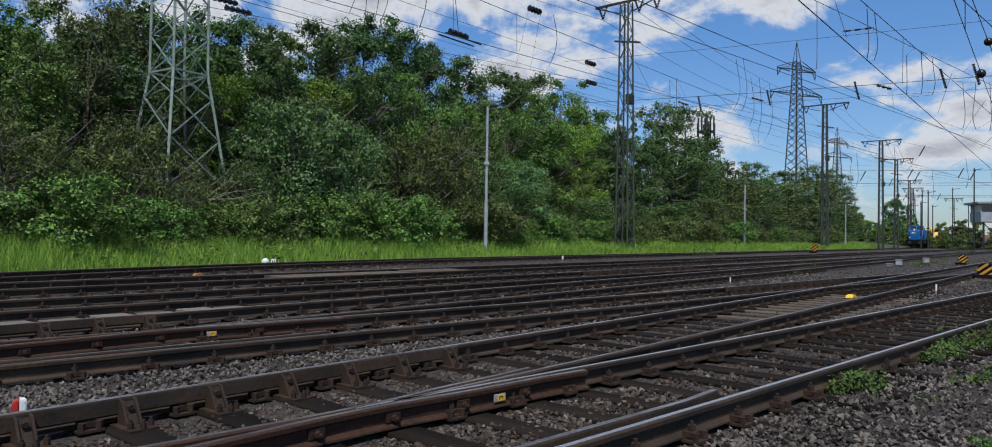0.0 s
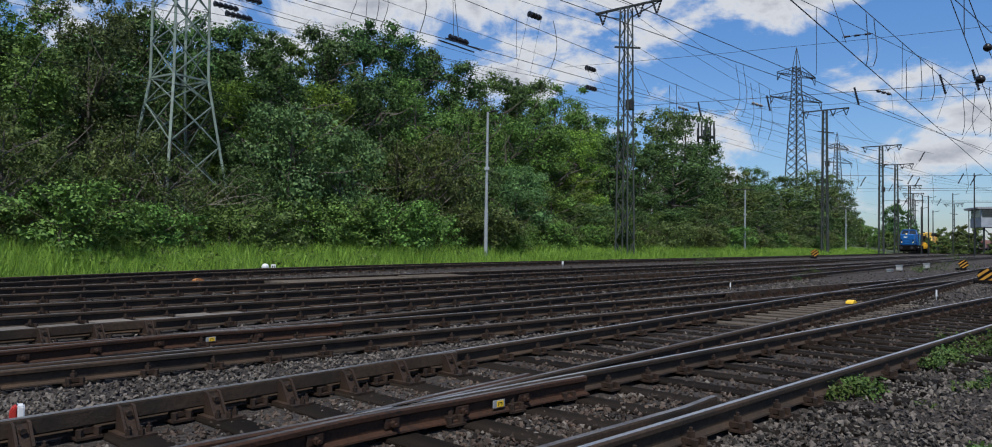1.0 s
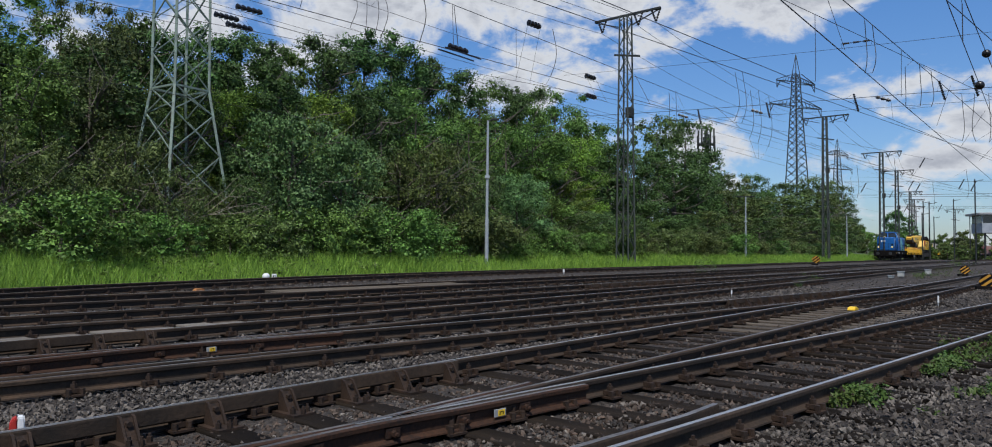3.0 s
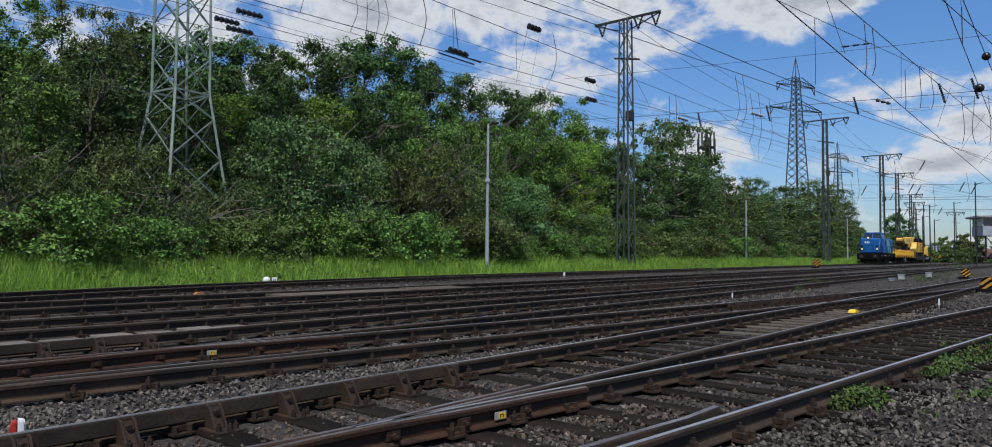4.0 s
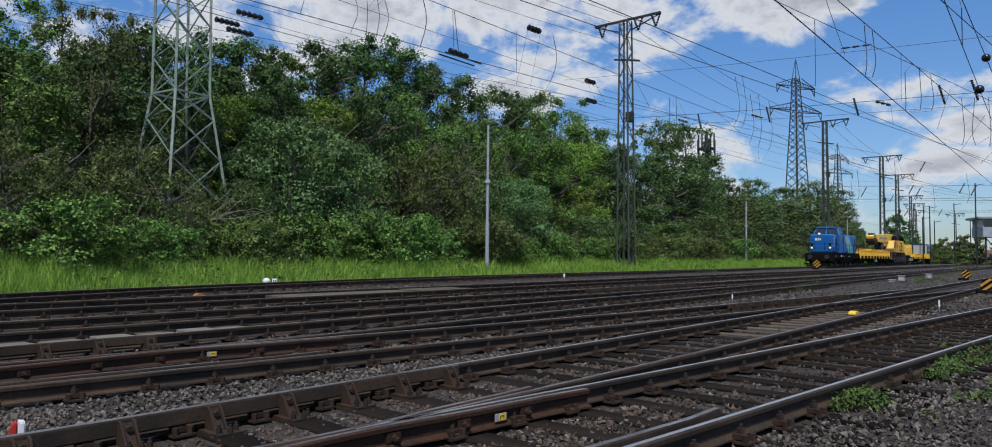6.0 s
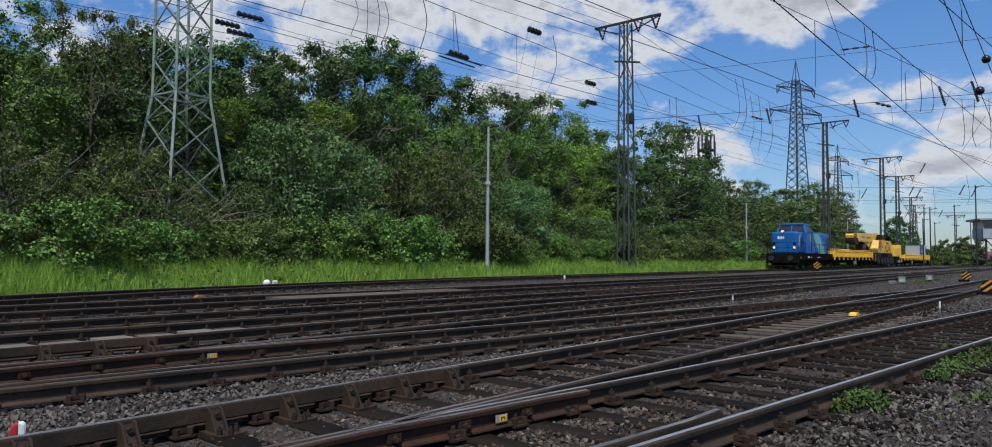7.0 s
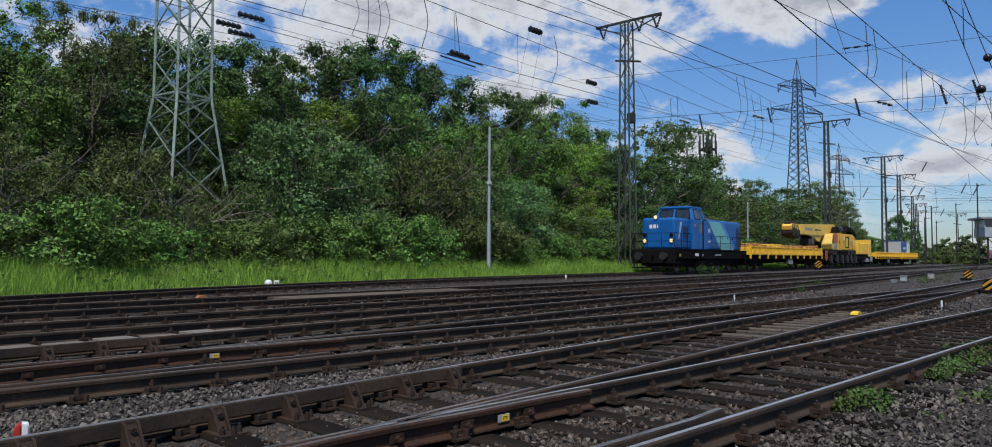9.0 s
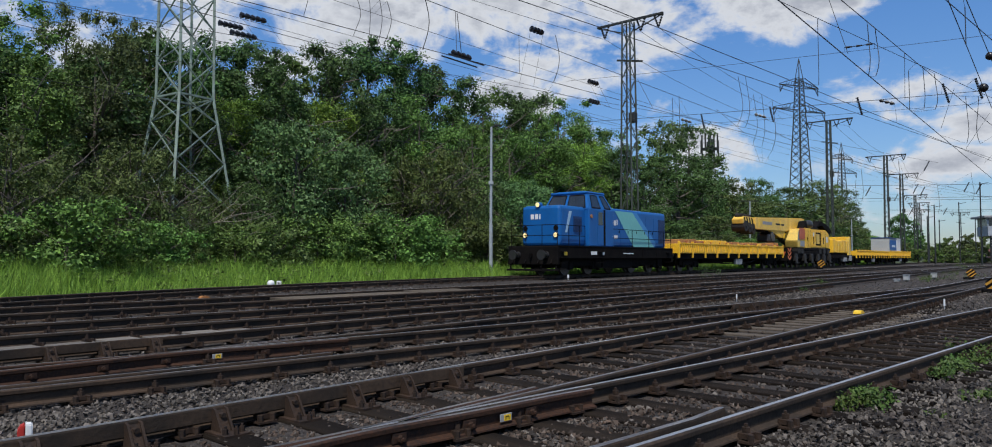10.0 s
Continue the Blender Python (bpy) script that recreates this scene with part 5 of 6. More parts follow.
def make_lever(s, n, h, r, label="black and yellow striped switch lever weight", lean=38):
    """A hand lever of a switch: box, arm and a striped round weight that faces the yard."""
    p = at(s, n, ground_height(s, n))
    root = thing("switch_lever", pose(p.x, p.y, p.z, 0, 0, -30), label, "switch lever", "switch levers")
    bm = bmesh.new(); box(bm, -0.3, 0.3, -0.2, 0.2, -0.02, 0.16, 0.03); part("base", bm, M_BLACK, root)
    bm = bmesh.new(); bar(bm, (0, 0, 0.1), (0.12, 0, h), 0.05); part("arm", bm, M_BLACK, root)
    wgt = new("weight"); wgt.parent = root
    wgt.matrix_basis = pose(0.12, -0.03, h, 90, 0, 0) @ pose(0, 0, 0, 0, 0, lean)
    bm = bmesh.new(); rod(bm, (0, 0, -0.05), (0, 0, 0.05), r, seg=24); part("disc", bm, M_BLACK, wgt)
    for k in (-0.62, 0.0, 0.62):
        bm = bmesh.new()
        w = math.sqrt(1 - k * k) * r * 0.94
        box(bm, -w, w, k * r - r * 0.15, k * r + r * 0.15, 0.04, 0.056)
        part("stripe", bm, M_AMBER, wgt, "yellow diagonal stripe")


make_lever(33.2, 3.62, 0.30, 0.30)
make_lever(53.0, 6.9, 0.4, 0.26)
make_lever(75.0, 22.1, 0.55, 0.36)


def make_dwarf():
    s, n = 13.9, far_track(13.9) + 1.2
    p = at(s, n, ground_height(s, n))
    root = thing("switch_lantern", pose(p.x, p.y, p.z, 0, 0, 15) @ Matrix.Diagonal((0.52, 0.52, 0.52, 1)), "white round switch lantern with a number box in the grass edge", "lantern")
    bm = bmesh.new(); box(bm, -0.3, 0.9, -0.2, 0.2, -0.05, 0.16, 0.02); part("base", bm, M_GREY, root)
    bm = bmesh.new()
    bmesh.ops.create_uvsphere(bm, u_segments=20, v_segments=12, radius=0.23, matrix=Matrix.Translation((0, 0, 0.42)) @ Matrix.Diagonal((1.05, 0.8, 0.95, 1)))
    part("lantern_ball", bm, M_WHITE, root, smooth=True)
    bm = bmesh.new(); rod(bm, (0, 0, 0.1), (0, 0, 0.25), 0.06, seg=10); part("neck", bm, M_BLACK, root)
    bm = bmesh.new(); box(bm, 0.36, 0.66, -0.1, 0.1, 0.14, 0.58, 0.02); part("number_box", bm, M_WHITE, root)
    for x in (0.43, 0.54):
        bm = bmesh.new(); box(bm, x, x + 0.06, -0.106, -0.101, 0.34, 0.5); part("mark", bm, M_BLACK, root)


make_dwarf()


M_BOXGREY = material("weathered_white_box", (0.45, 0.45, 0.43), 0.6, second=(0.3, 0.3, 0.28), scale=5, fine=30, amount=0.5, bump=0.05)


def make_cabinet(s, n, w, h, label="small pale box on a post between the tracks"):
    root = thing("track_box", pose(*at(s, n, ground_height(s, n)), 0, 0, -35), label, "box", "boxes between the tracks")
    bm = bmesh.new(); box(bm, -w / 2, w / 2, -0.2, 0.2, h * 0.25, h, 0.03); part("housing", bm, M_BOXGREY, root)
    bm = bmesh.new(); box(bm, -w / 2 - 0.03, w / 2 + 0.03, -0.23, 0.23, h, h + 0.04); part("lid", bm, M_GREY, root)
    bm = bmesh.new(); rod(bm, (0, 0, -0.05), (0, 0, h * 0.3), 0.08, seg=8); part("post", bm, M_GREY, root)


make_cabinet(45.0, 8.75, 0.3, 0.36)
make_cabinet(52.0, 8.6, 0.32, 0.36)
make_cabinet(43.4, 8.9, 0.25, 0.16)


def make_signal_box():
    """A raised signal box: glazed cabin with a flat roof on a braced frame."""
    p = at(181, 18.6, 0.2)
    root = thing("signal_box", pose(p.x, p.y, p.z, 0, 0, -15), "raised grey signal box with a window band on steel legs", "building")
    bm = bmesh.new(); box(bm, -2.5, 12, -3, 3, 5.6, 7.6, 0.05); part("wall", bm, M_SIGNAL, root)
    bm = bmesh.new(); box(bm, -2.4, 11.9, -2.9, 2.9, 7.6, 9.3, 0.02); part("window_band", bm, M_GLASS, root, "dark window band")
    for x in (-2.45, 0.4, 3.2, 6.0, 8.9, 11.9):
        bm = bmesh.new(); box(bm, x - 0.12, x + 0.12, -3.0, -2.85, 7.6, 9.3); part("mullion", bm, M_SIGNAL, root)
    bm = bmesh.new(); box(bm, -3.4, 13, -3.8, 3.8, 9.3, 9.75, 0.08); part("roof", bm, M_GREY, root)
    for x in (-1.8, 2.5, 7, 11.5):
        for y in (-2.4, 2.4):
            bm = bmesh.new(); bar(bm, (x, y, -0.2), (x, y, 5.6), 0.3); part("leg", bm, M_MAST, root)
    for x in (-1.8, 2.5, 7):
        bm = bmesh.new(); bar(bm, (x, -2.4, 0.2), (x + 4.4, -2.4, 5.4), 0.15); bar(bm, (x + 4.4, -2.4, 0.2), (x, -2.4, 5.4), 0.15); part("brace", bm, M_MAST, root)


M_SIGNAL = material("pale_grey_cladding", (0.34, 0.37, 0.41), 0.6, second=(0.17, 0.19, 0.21), scale=1, fine=12, amount=0.4, bump=0.05)
make_signal_box()


def make_parked(s, n, mat, label):
    p = at(s, n, 0.25)
    root = thing("freight_wagon", pose(p.x, p.y, p.z, 0, 0, 90 - math.degrees(TURN) - 12), label, "wagon", "parked wagons")
    bm = bmesh.new(); box(bm, -6.5, 6.5, -1.4, 1.4, 1.2, 3.1, 0.05)
    for x in range(-6, 7, 2):
        box(bm, x - 0.08, x + 0.08, -1.48, 1.48, 1.2, 3.1)
    part("body", bm, mat, root)
    bm = bmesh.new(); box(bm, -6.8, 6.8, -1.2, 1.2, 0.85, 1.2); part("underframe", bm, M_BLACK, root)
    for x in (-4.5, 4.5):
        for y in (-0.8, 0.8):
            bm = bmesh.new(); rod(bm, (x, y - 0.07, 0.46), (x, y + 0.07, 0.46), 0.46, seg=16); part("wheel", bm, M_BLACK, root)


make_parked(196, 18.5, M_REDDISH := material("faded_red_paint", (0.30, 0.09, 0.08), 0.6, second=(0.4, 0.3, 0.28), scale=0.6, fine=8, amount=0.6, bump=0.05), "faded red freight wagon parked at the end of the yard")
make_parked(211, 20.5, M_GREY, "grey freight wagon parked at the end of the yard")

# dead branches that hang out of the shrubs
for s, off, dz, seed in ((10.8, 4.4, 2.3, 3), (13.5, 4.6, 2.8, 4), (14.5, 4.9, 3.4, 5), (24.5, 5.2, 3.0, 6)):
    rng = np.random.default_rng(seed)
    bm = bmesh.new()
    n = far_track(s) + 1.6 + off
    for i in range(4):
        limb(bm, rng, (0, 0, 0), Vector((DS.x, DS.y, 0)) * rng.uniform(-1, 1) - DN * 0.5 + Vector((0, 0, rng.uniform(-0.2, 0.9))), rng.uniform(1.2, 2.4), 0.016, 1)
    br = obj("dead_branch", bm, M_DEAD if seed > 3 else (M_DEAD := material("grey_dead_wood", (0.22, 0.19, 0.15), 0.9, second=(0.14, 0.12, 0.1), scale=4, fine=30, amount=0.5, bump=0.4)))
    br.matrix_basis = pose(*at(s, n, ground_height(s, n) + dz * 0.5))
    tagged(br, "bare grey dead branches among the shrubs", "branches", "dead branches")
# ---- the train: x forward, +y towards the yard, z = 0 on the rails ----
WHEELSETS = []


def on_face(corners, u0, u1, v0, v1, off, bm, thick=0.012, mat=0):
    """A thin panel laid on a four-cornered face (corners anticlockwise from outside, lower left first)."""
    a, b, c, d = [Vector(p) for p in corners]
    nrm = (b - a).cross(d - a).normalized()
    def q(u, v): return (a.lerp(b, u)).lerp(d.lerp(c, u), v)
    ring = [q(u0, v0), q(u1, v0), q(u1, v1), q(u0, v1)]
    lo = [bm.verts.new(p + nrm * off) for p in ring]
    hi = [bm.verts.new(p + nrm * (off + thick)) for p in ring]
    fs = [bm.faces.new(hi), bm.faces.new(lo[::-1])] + [bm.faces.new((lo[i], lo[(i + 1) % 4], hi[(i + 1) % 4], hi[i])) for i in range(4)]
    for f in fs:
        f.material_index = mat


def make_bogie(parent, x, axles, r, mat=None, frame_y=1.0):
    bm = bmesh.new()
    lo, hi = min(axles) - 0.6, max(axles) + 0.6
    for y in (-frame_y, frame_y):
        box(bm, lo, hi, y - 0.08, y + 0.08, r - 0.04, r + 0.36, 0.03)
        for a in axles:
            box(bm, a - 0.19, a + 0.19, y - 0.13, y + 0.13, r - 0.2, r + 0.2, 0.03)
            for dx in (-0.32, 0.32):
                rod(bm, (a + dx, y, r - 0.02), (a + dx, y, r + 0.3), 0.09, seg=8)
        box(bm, lo - 0.05, lo + 0.1, y - 0.1, y + 0.1, 0.25, r + 0.2, 0.02)
    box(bm, lo + 0.1, hi - 0.1, -0.6, 0.6, r - 0.1, r + 0.35)
    bog = part("bogie", bm, mat or M_BLACK, parent)
    bog.matrix_basis = pose(x, 0, 0)
    for a in axles:
        bm = bmesh.new()
        rod(bm, (0, -0.95, 0), (0, 0.95, 0), 0.08, seg=10)
        for y in (-0.75, 0.75):
            sg = 1 if y > 0 else -1
            rod(bm, (0, y - 0.065, 0), (0, y + 0.065, 0), r, seg=26)
            rod(bm, (0, y - sg * 0.085, 0), (0, y - sg * 0.055, 0), r + 0.028, seg=26)
            rod(bm, (0, y + sg * 0.06, 0), (0, y + sg * 0.085, 0), r * 0.42, seg=14)
            for k in range(4):
                t = k * math.pi / 2
                rod(bm, (0.62 * r * math.cos(t), y + sg * 0.06, 0.62 * r * math.sin(t)), (0.62 * r * math.cos(t), y + sg * 0.075, 0.62 * r * math.sin(t)), r * 0.13, seg=8)
        ws = part("wheelset", bm, M_WHEEL, bog)
        ws.matrix_basis = pose(a, 0, r)
        WHEELSETS.append((ws, a, r))
    return bog


M_WHEEL = material("dark_wheel_steel", (0.05, 0.045, 0.042), 0.5, 0.5, second=(0.09, 0.075, 0.065), scale=4, fine=30, amount=0.5, bump=0.1)
M_HAZARD = material("hazard_red", (0.58, 0.15, 0.03), 0.5, second=(0.4, 0.05, 0.03), scale=5, fine=30, amount=0.3, bump=0.02)
M_CREAM = material("cream_boom_paint", (0.90, 0.57, 0.06), 0.5, second=(0.72, 0.43, 0.05), scale=1.2, fine=14, third=(0.36, 0.27, 0.13), amount=0.6, bump=0.06)


def make_buffers(parent, x, sgn, z=1.05):
    for y in (-0.875, 0.875):
        bm = bmesh.new()
        rod(bm, (x, y, z), (x + sgn * 0.42, y, z), 0.11, 0.10, seg=14)
        rod(bm, (x, y, z), (x + sgn * 0.12, y, z), 0.17, 0.15, seg=14)
        rod(bm, (x + sgn * 0.42, y, z), (x + sgn * 0.5, y, z), 0.24, 0.25, seg=18)
        part("buffer", bm, M_GREYSTEEL, parent)
    bm = bmesh.new()
    bar(bm, (x, 0, z), (x + sgn * 0.32, 0, z + 0.02), 0.07, 0.12)
    bar(bm, (x + sgn * 0.28, 0, z), (x + sgn * 0.22, 0, z - 0.45), 0.06)
    part("draw_hook", bm, M_BLACK, parent)


M_GREYSTEEL = material("greased_steel", (0.055, 0.055, 0.058), 0.45, 0.6, second=(0.045, 0.045, 0.045), scale=8, fine=30, amount=0.5, bump=0.1)


def railing(parent, pts, z0, z1, mid=True):
    """Handrail posts at the points and rails between them."""
    for x, y in pts:
        bm = bmesh.new(); rod(bm, (x, y, z0), (x, y, z1), 0.02, seg=6); part("rail_post", bm, M_BLACK, parent)
    for (x0, y0), (x1, y1) in zip(pts[:-1], pts[1:]):
        for z in ((z1, (z0 + z1) / 2) if mid else (z1,)):
            bm = bmesh.new(); rod(bm, (x0, y0, z), (x1, y1, z), 0.018, seg=6); part("handrail", bm, M_BLACK, parent)


def make_locomotive():
    root = thing("locomotive", Matrix(), "blue diesel locomotive with a slanted teal stripe and lit headlights", "locomotive")
    bm = bmesh.new()
    box(bm, -6.65, 6.4, -1.5, 1.5, 0.86, 1.44, 0.03)
    box(bm, -6.7, 6.45, -1.52, 1.52, 1.44, 1.5, 0.012)
    box(bm, -6.72, -6.55, -1.5, 1.5, 0.62, 1.46, 0.03)
    for x in (-5.9, -4.4, -2.6, -0.6, 1.6, 3.6, 5.4):
        box(bm, x - 0.03, x + 0.03, -1.515, 1.515, 0.88, 1.42)
    part("frame", bm, M_BLACK, root)
    bm = bmesh.new(); box(bm, 6.3, 6.5, -1.52, 1.52, 0.55, 1.47, 0.03)
    for y in (-1.2, -0.4, 0.4, 1.2):
        rod(bm, (6.5, y, 0.8), (6.62, y, 0.62), 0.035, seg=8)
    part("buffer_beam", bm, M_BLACK, root)
    bm = bmesh.new()
    box(bm, 6.2, 6.75, -1.45, 1.45, 0.24, 0.34, 0.02)
    for y in (-1.4, -0.5, 0.5, 1.4):
        bar(bm, (6.45, y, 0.3), (6.4, y, 0.7), 0.06)
    part("snow_guard", bm, M_BLACK, root)
    make_buffers(root, 6.5, 1)
    make_buffers(root, -6.7, -1)
    # short hood, cab and long hood
    bm = bmesh.new(); box(bm, 3.1, 5.75, -1.2, 1.2, 1.5, 3.58, 0.16); part("short_hood", bm, M_BLUE, root, smooth=False)
    bm = bmesh.new(); box(bm, -6.3, 0.95, -1.22, 1.22, 1.5, 3.68, 0.16); part("long_hood", bm, M_BLUE, root)
    bm = bmesh.new(); box(bm, 0.8, 3.4, -1.47, 1.47, 1.5, 3.52, 0.05); part("cab", bm, M_BLUE, root)
    b = [(0.75, -1.47, 3.46), (3.45, -1.47, 3.46), (3.45, 1.47, 3.46), (0.75, 1.47, 3.46)]
    t = [(1.3, -1.14, 4.36), (3.05, -1.14, 4.36), (3.05, 1.14, 4.36), (1.3, 1.14, 4.36)]
    bm = bmesh.new()
    vb, vt = [bm.verts.new(p) for p in b], [bm.verts.new(p) for p in t]
    for i in range(4):
        bm.faces.new((vb[i], vb[(i + 1) % 4], vt[(i + 1) % 4], vt[i]))
    bm.faces.new(vt), bm.faces.new(vb[::-1])
    bmesh.ops.bevel(bm, geom=bm.edges[:], offset=0.04, segments=2, affect="EDGES")
    part("cab_top", bm, M_BLUE, root)
    bm = bmesh.new(); box(bm, 1.22, 3.13, -1.17, 1.17, 4.32, 4.46, 0.06)
    box(bm, 1.4, 2.9, -0.9, 0.9, 4.4, 4.5, 0.04)
    part("cab_roof", bm, M_BLUE, root)
    sides = {"front": (b[1], b[2], t[2], t[1]), "back": (b[3], b[0], t[0], t[3]), "near": (b[2], b[3], t[3], t[2]), "far": (b[0], b[1], t[1], t[0])}
    for key, u0, u1 in (("front", 0.08, 0.45), ("front", 0.55, 0.92), ("back", 0.08, 0.45), ("back", 0.55, 0.92), ("near", 0.14, 0.46), ("near", 0.66, 0.88), ("far", 0.14, 0.46), ("far", 0.56, 0.88)):
        bm = bmesh.new(); on_face(sides[key], u0, u1, 0.14, 0.84, 0.003, bm)
        w = part("window", bm, M_GLASS, root, "dark cab window")
        bm = bmesh.new()
        for uu, vv in (((u0 - 0.02, u0), (0.10, 0.88)), ((u1, u1 + 0.02), (0.10, 0.88)), ((u0, u1), (0.08, 0.14)), ((u0, u1), (0.84, 0.90))):
            on_face(sides[key], *uu, *vv, 0.002, bm, 0.022)
        part("window_frame", bm, M_BLACK, w)
    # cab door beside a black strip for its recess's shade, steps and grab rails
    bm = bmesh.new(); box(bm, 1.95, 2.55, 1.471, 1.485, 1.62, 3.42, 0.004); door = part("door", bm, M_BLUE, root)
    bm = bmesh.new(); box(bm, 2.02, 2.48, 1.486, 1.494, 2.65, 3.34); part("door_window", bm, M_GLASS, door, "dark door window")
    bm = bmesh.new(); box(bm, 1.72, 1.9, 1.46, 1.49, 1.55, 3.5, 0.01); part("door_post", bm, M_BLACK, root)
    bm = bmesh.new()
    for z in (0.35, 0.62, 0.9, 1.2):
        box(bm, 2.0, 2.55, 1.42, 1.62, z, z + 0.04)
        box(bm, 5.75, 6.25, 1.42, 1.62, z, z + 0.04)
        box(bm, -6.2, -5.7, 1.42, 1.62, z, z + 0.04)
    part("steps", bm, M_BLACK, root)
    # hood doors, louvres and roof details
    for i in range(6):
        x = 0.6 - i * 1.04
        bm = bmesh.new(); box(bm, x - 0.92, x, 1.218, 1.23, 1.62, 3.3, 0.004)
        d = part("hood_door", bm, M_BLUE, root)
        bm = bmesh.new(); box(bm, x - 0.86, x - 0.82, 1.23, 1.26, 2.3, 2.45); part("handle", bm, M_BLACK, d)
    for x0, x1, z0, z1 in ((-6.1, -5.2, 1.8, 3.25), (3.75, 4.55, 2.25, 3.05)):
        bm = bmesh.new()
        box(bm, x0, x1, 1.19, 1.236, z0, z1)
        k = z0 + 0.05
        while k < z1 - 0.05:
            box(bm, x0 + 0.05, x1 - 0.05, 1.234, 1.262, k, k + 0.035)
            k += 0.09
        part("louvre", bm, M_DARKBLUE, root, "dark blue louvred grille")
    bm = bmesh.new()
    for x in (-4.6, -3.5, -2.4, -1.3, -0.2):
        box(bm, x - 0.4, x + 0.4, -0.8, 0.8, 3.6, 3.68, 0.02)
    part("roof_hatch", bm, M_BLUE, root)
    bm = bmesh.new(); rod(bm, (0.35, 0.35, 3.5), (0.35, 0.35, 4.6), 0.12, seg=12); part("exhaust", bm, M_BLACK, root)
    for a0, a1, r0, r1 in (((1.75, 0.5, 4.44), (1.75, 0.5, 4.66), 0.03, 0.03), ((1.9, 0.2, 4.5), (2.3, 0.2, 4.54), 0.03, 0.08)):
        bm = bmesh.new(); rod(bm, a0, a1, r0, r1, seg=10); part("horn", bm, M_GREYSTEEL, root)
    # slanted stripe and plain marks on the side
    bm = bmesh.new()
    prism(bm, [(0.25, 3.54), (-1.95, 3.54), (-4.65, 1.54), (-1.95, 1.54)], 1.234, 1.242)
    part("stripe", bm, M_TEAL, root, "pale teal slanted stripe")
    bm = bmesh.new()
    prism(bm, [(-1.85, 3.52), (-2.4, 3.52), (-4.85, 1.8), (-4.65, 1.56), (-4.6, 1.56)], 1.236, 1.243)
    part("stripe", bm, M_LIGHTBLUE, root, "light blue slanted stripe")
    for x0, x1, z0, z1 in ((0.62, 0.42, 2.78, 3.05), (0.34, 0.12, 2.72, 3.0), (0.04, -0.06, 2.74, 3.05), (0.62, 0.42, 2.02, 2.2), (0.34, -0.06, 1.98, 2.16)):
        bm = bmesh.new(); box(bm, x1, x0, 1.234, 1.244, z0, z1); part("emblem", bm, M_WHITE, root, "plain white emblem bar")
    bm = bmesh.new()
    prism(bm, [(4.95, 3.3), (4.68, 3.3), (5.12, 2.2), (5.3, 2.2)], 1.203, 1.21)
    part("emblem", bm, M_PALEBLUE, root, "light slanted emblem on the short hood")
    for y0, y1 in ((-0.62, -0.42), (-0.34, -0.16), (-0.08, -0.01)):
        bm = bmesh.new(); box(bm, 5.752, 5.76, y0, y1, 2.88, 3.14); part("emblem", bm, M_WHITE, root, "plain white emblem bar")
    for x0, x1, z0, z1 in ((3.3, 2.7, 1.06, 1.24), (2.1, 1.9, 1.05, 1.22), (-0.2, -1.4, 1.12, 1.17), (5.9, 5.6, 1.02, 1.2)):
        bm = bmesh.new(); box(bm, x1, x0, 1.518, 1.524, z0, z1); part("marking", bm, M_WHITE if x0 < 5 else M_PLATE, root, "small plain marking bar")
    # headlights
    for y, z in ((-0.95, 2.06), (0.95, 2.06), (-0.15, 3.62)):
        bm = bmesh.new()
        rod(bm, (5.55, y, z), (5.82, y, z), 0.14, 0.135, seg=18)
        if z < 3:
            rod(bm, (5.6, y, z + 0.36), (5.80, y, z + 0.36), 0.13, seg=16)
        lamp = part("headlight", bm, M_BLACK if z < 3 else M_BLUE, root)
        bm = bmesh.new(); rod(bm, (5.815, y, z), (5.835, y, z), 0.125, 0.115, seg=18); part("lens", bm, M_LAMP, lamp, "lit warm white lens")
    railing(root, [(6.35, -1.42), (6.35, -0.5), (6.35, 0.5), (6.35, 1.42), (5.3, 1.42), (4.3, 1.42), (3.75, 1.42)], 1.5, 2.55)
    railing(root, [(0.9, 1.45), (-1.4, 1.45), (-3.5, 1.45), (-5.5, 1.45), (-6.6, 1.42), (-6.6, 0), (-6.6, -1.42)], 1.5, 2.5)
    railing(root, [(6.35, -1.42), (5.3, -1.42), (3.75, -1.42)], 1.5, 2.55)
    bm = bmesh.new()
    box(bm, -1.7, 1.7, -1.3, 1.3, 0.32, 0.88, 0.06)
    for x in (-5.4, -2.1, 2.1, 5.4):
        box(bm, x - 0.35, x + 0.35, -1.25, 1.25, 0.38, 0.9, 0.05)
    for x in (-2.0, 1.9):
        rod(bm, (x, -1.2, 0.7), (x, 1.2, 0.7), 0.2, seg=12)
    part("fuel_tank", bm, M_BLACK, root)
    bm = bmesh.new(); rod(bm, (3.2, 1.40, 3.1), (3.2, 1.52, 3.1), 0.10, seg=12); part("side_lamp", bm, M_ORANGE, root)
    for x in (3.6, -3.6):
        make_bogie(root, x, (-1.15, 1.15), 0.5, frame_y=1.08)
    return root


M_PALEBLUE = material("pale_blue_paint", (0.36, 0.50, 0.62), 0.45, second=(0.22, 0.38, 0.55), scale=3, fine=14, amount=0.5, bump=0.03)
M_DARKBLUE = material("dark_blue_grille", (0.008, 0.045, 0.16), 0.5, bump=0.05)


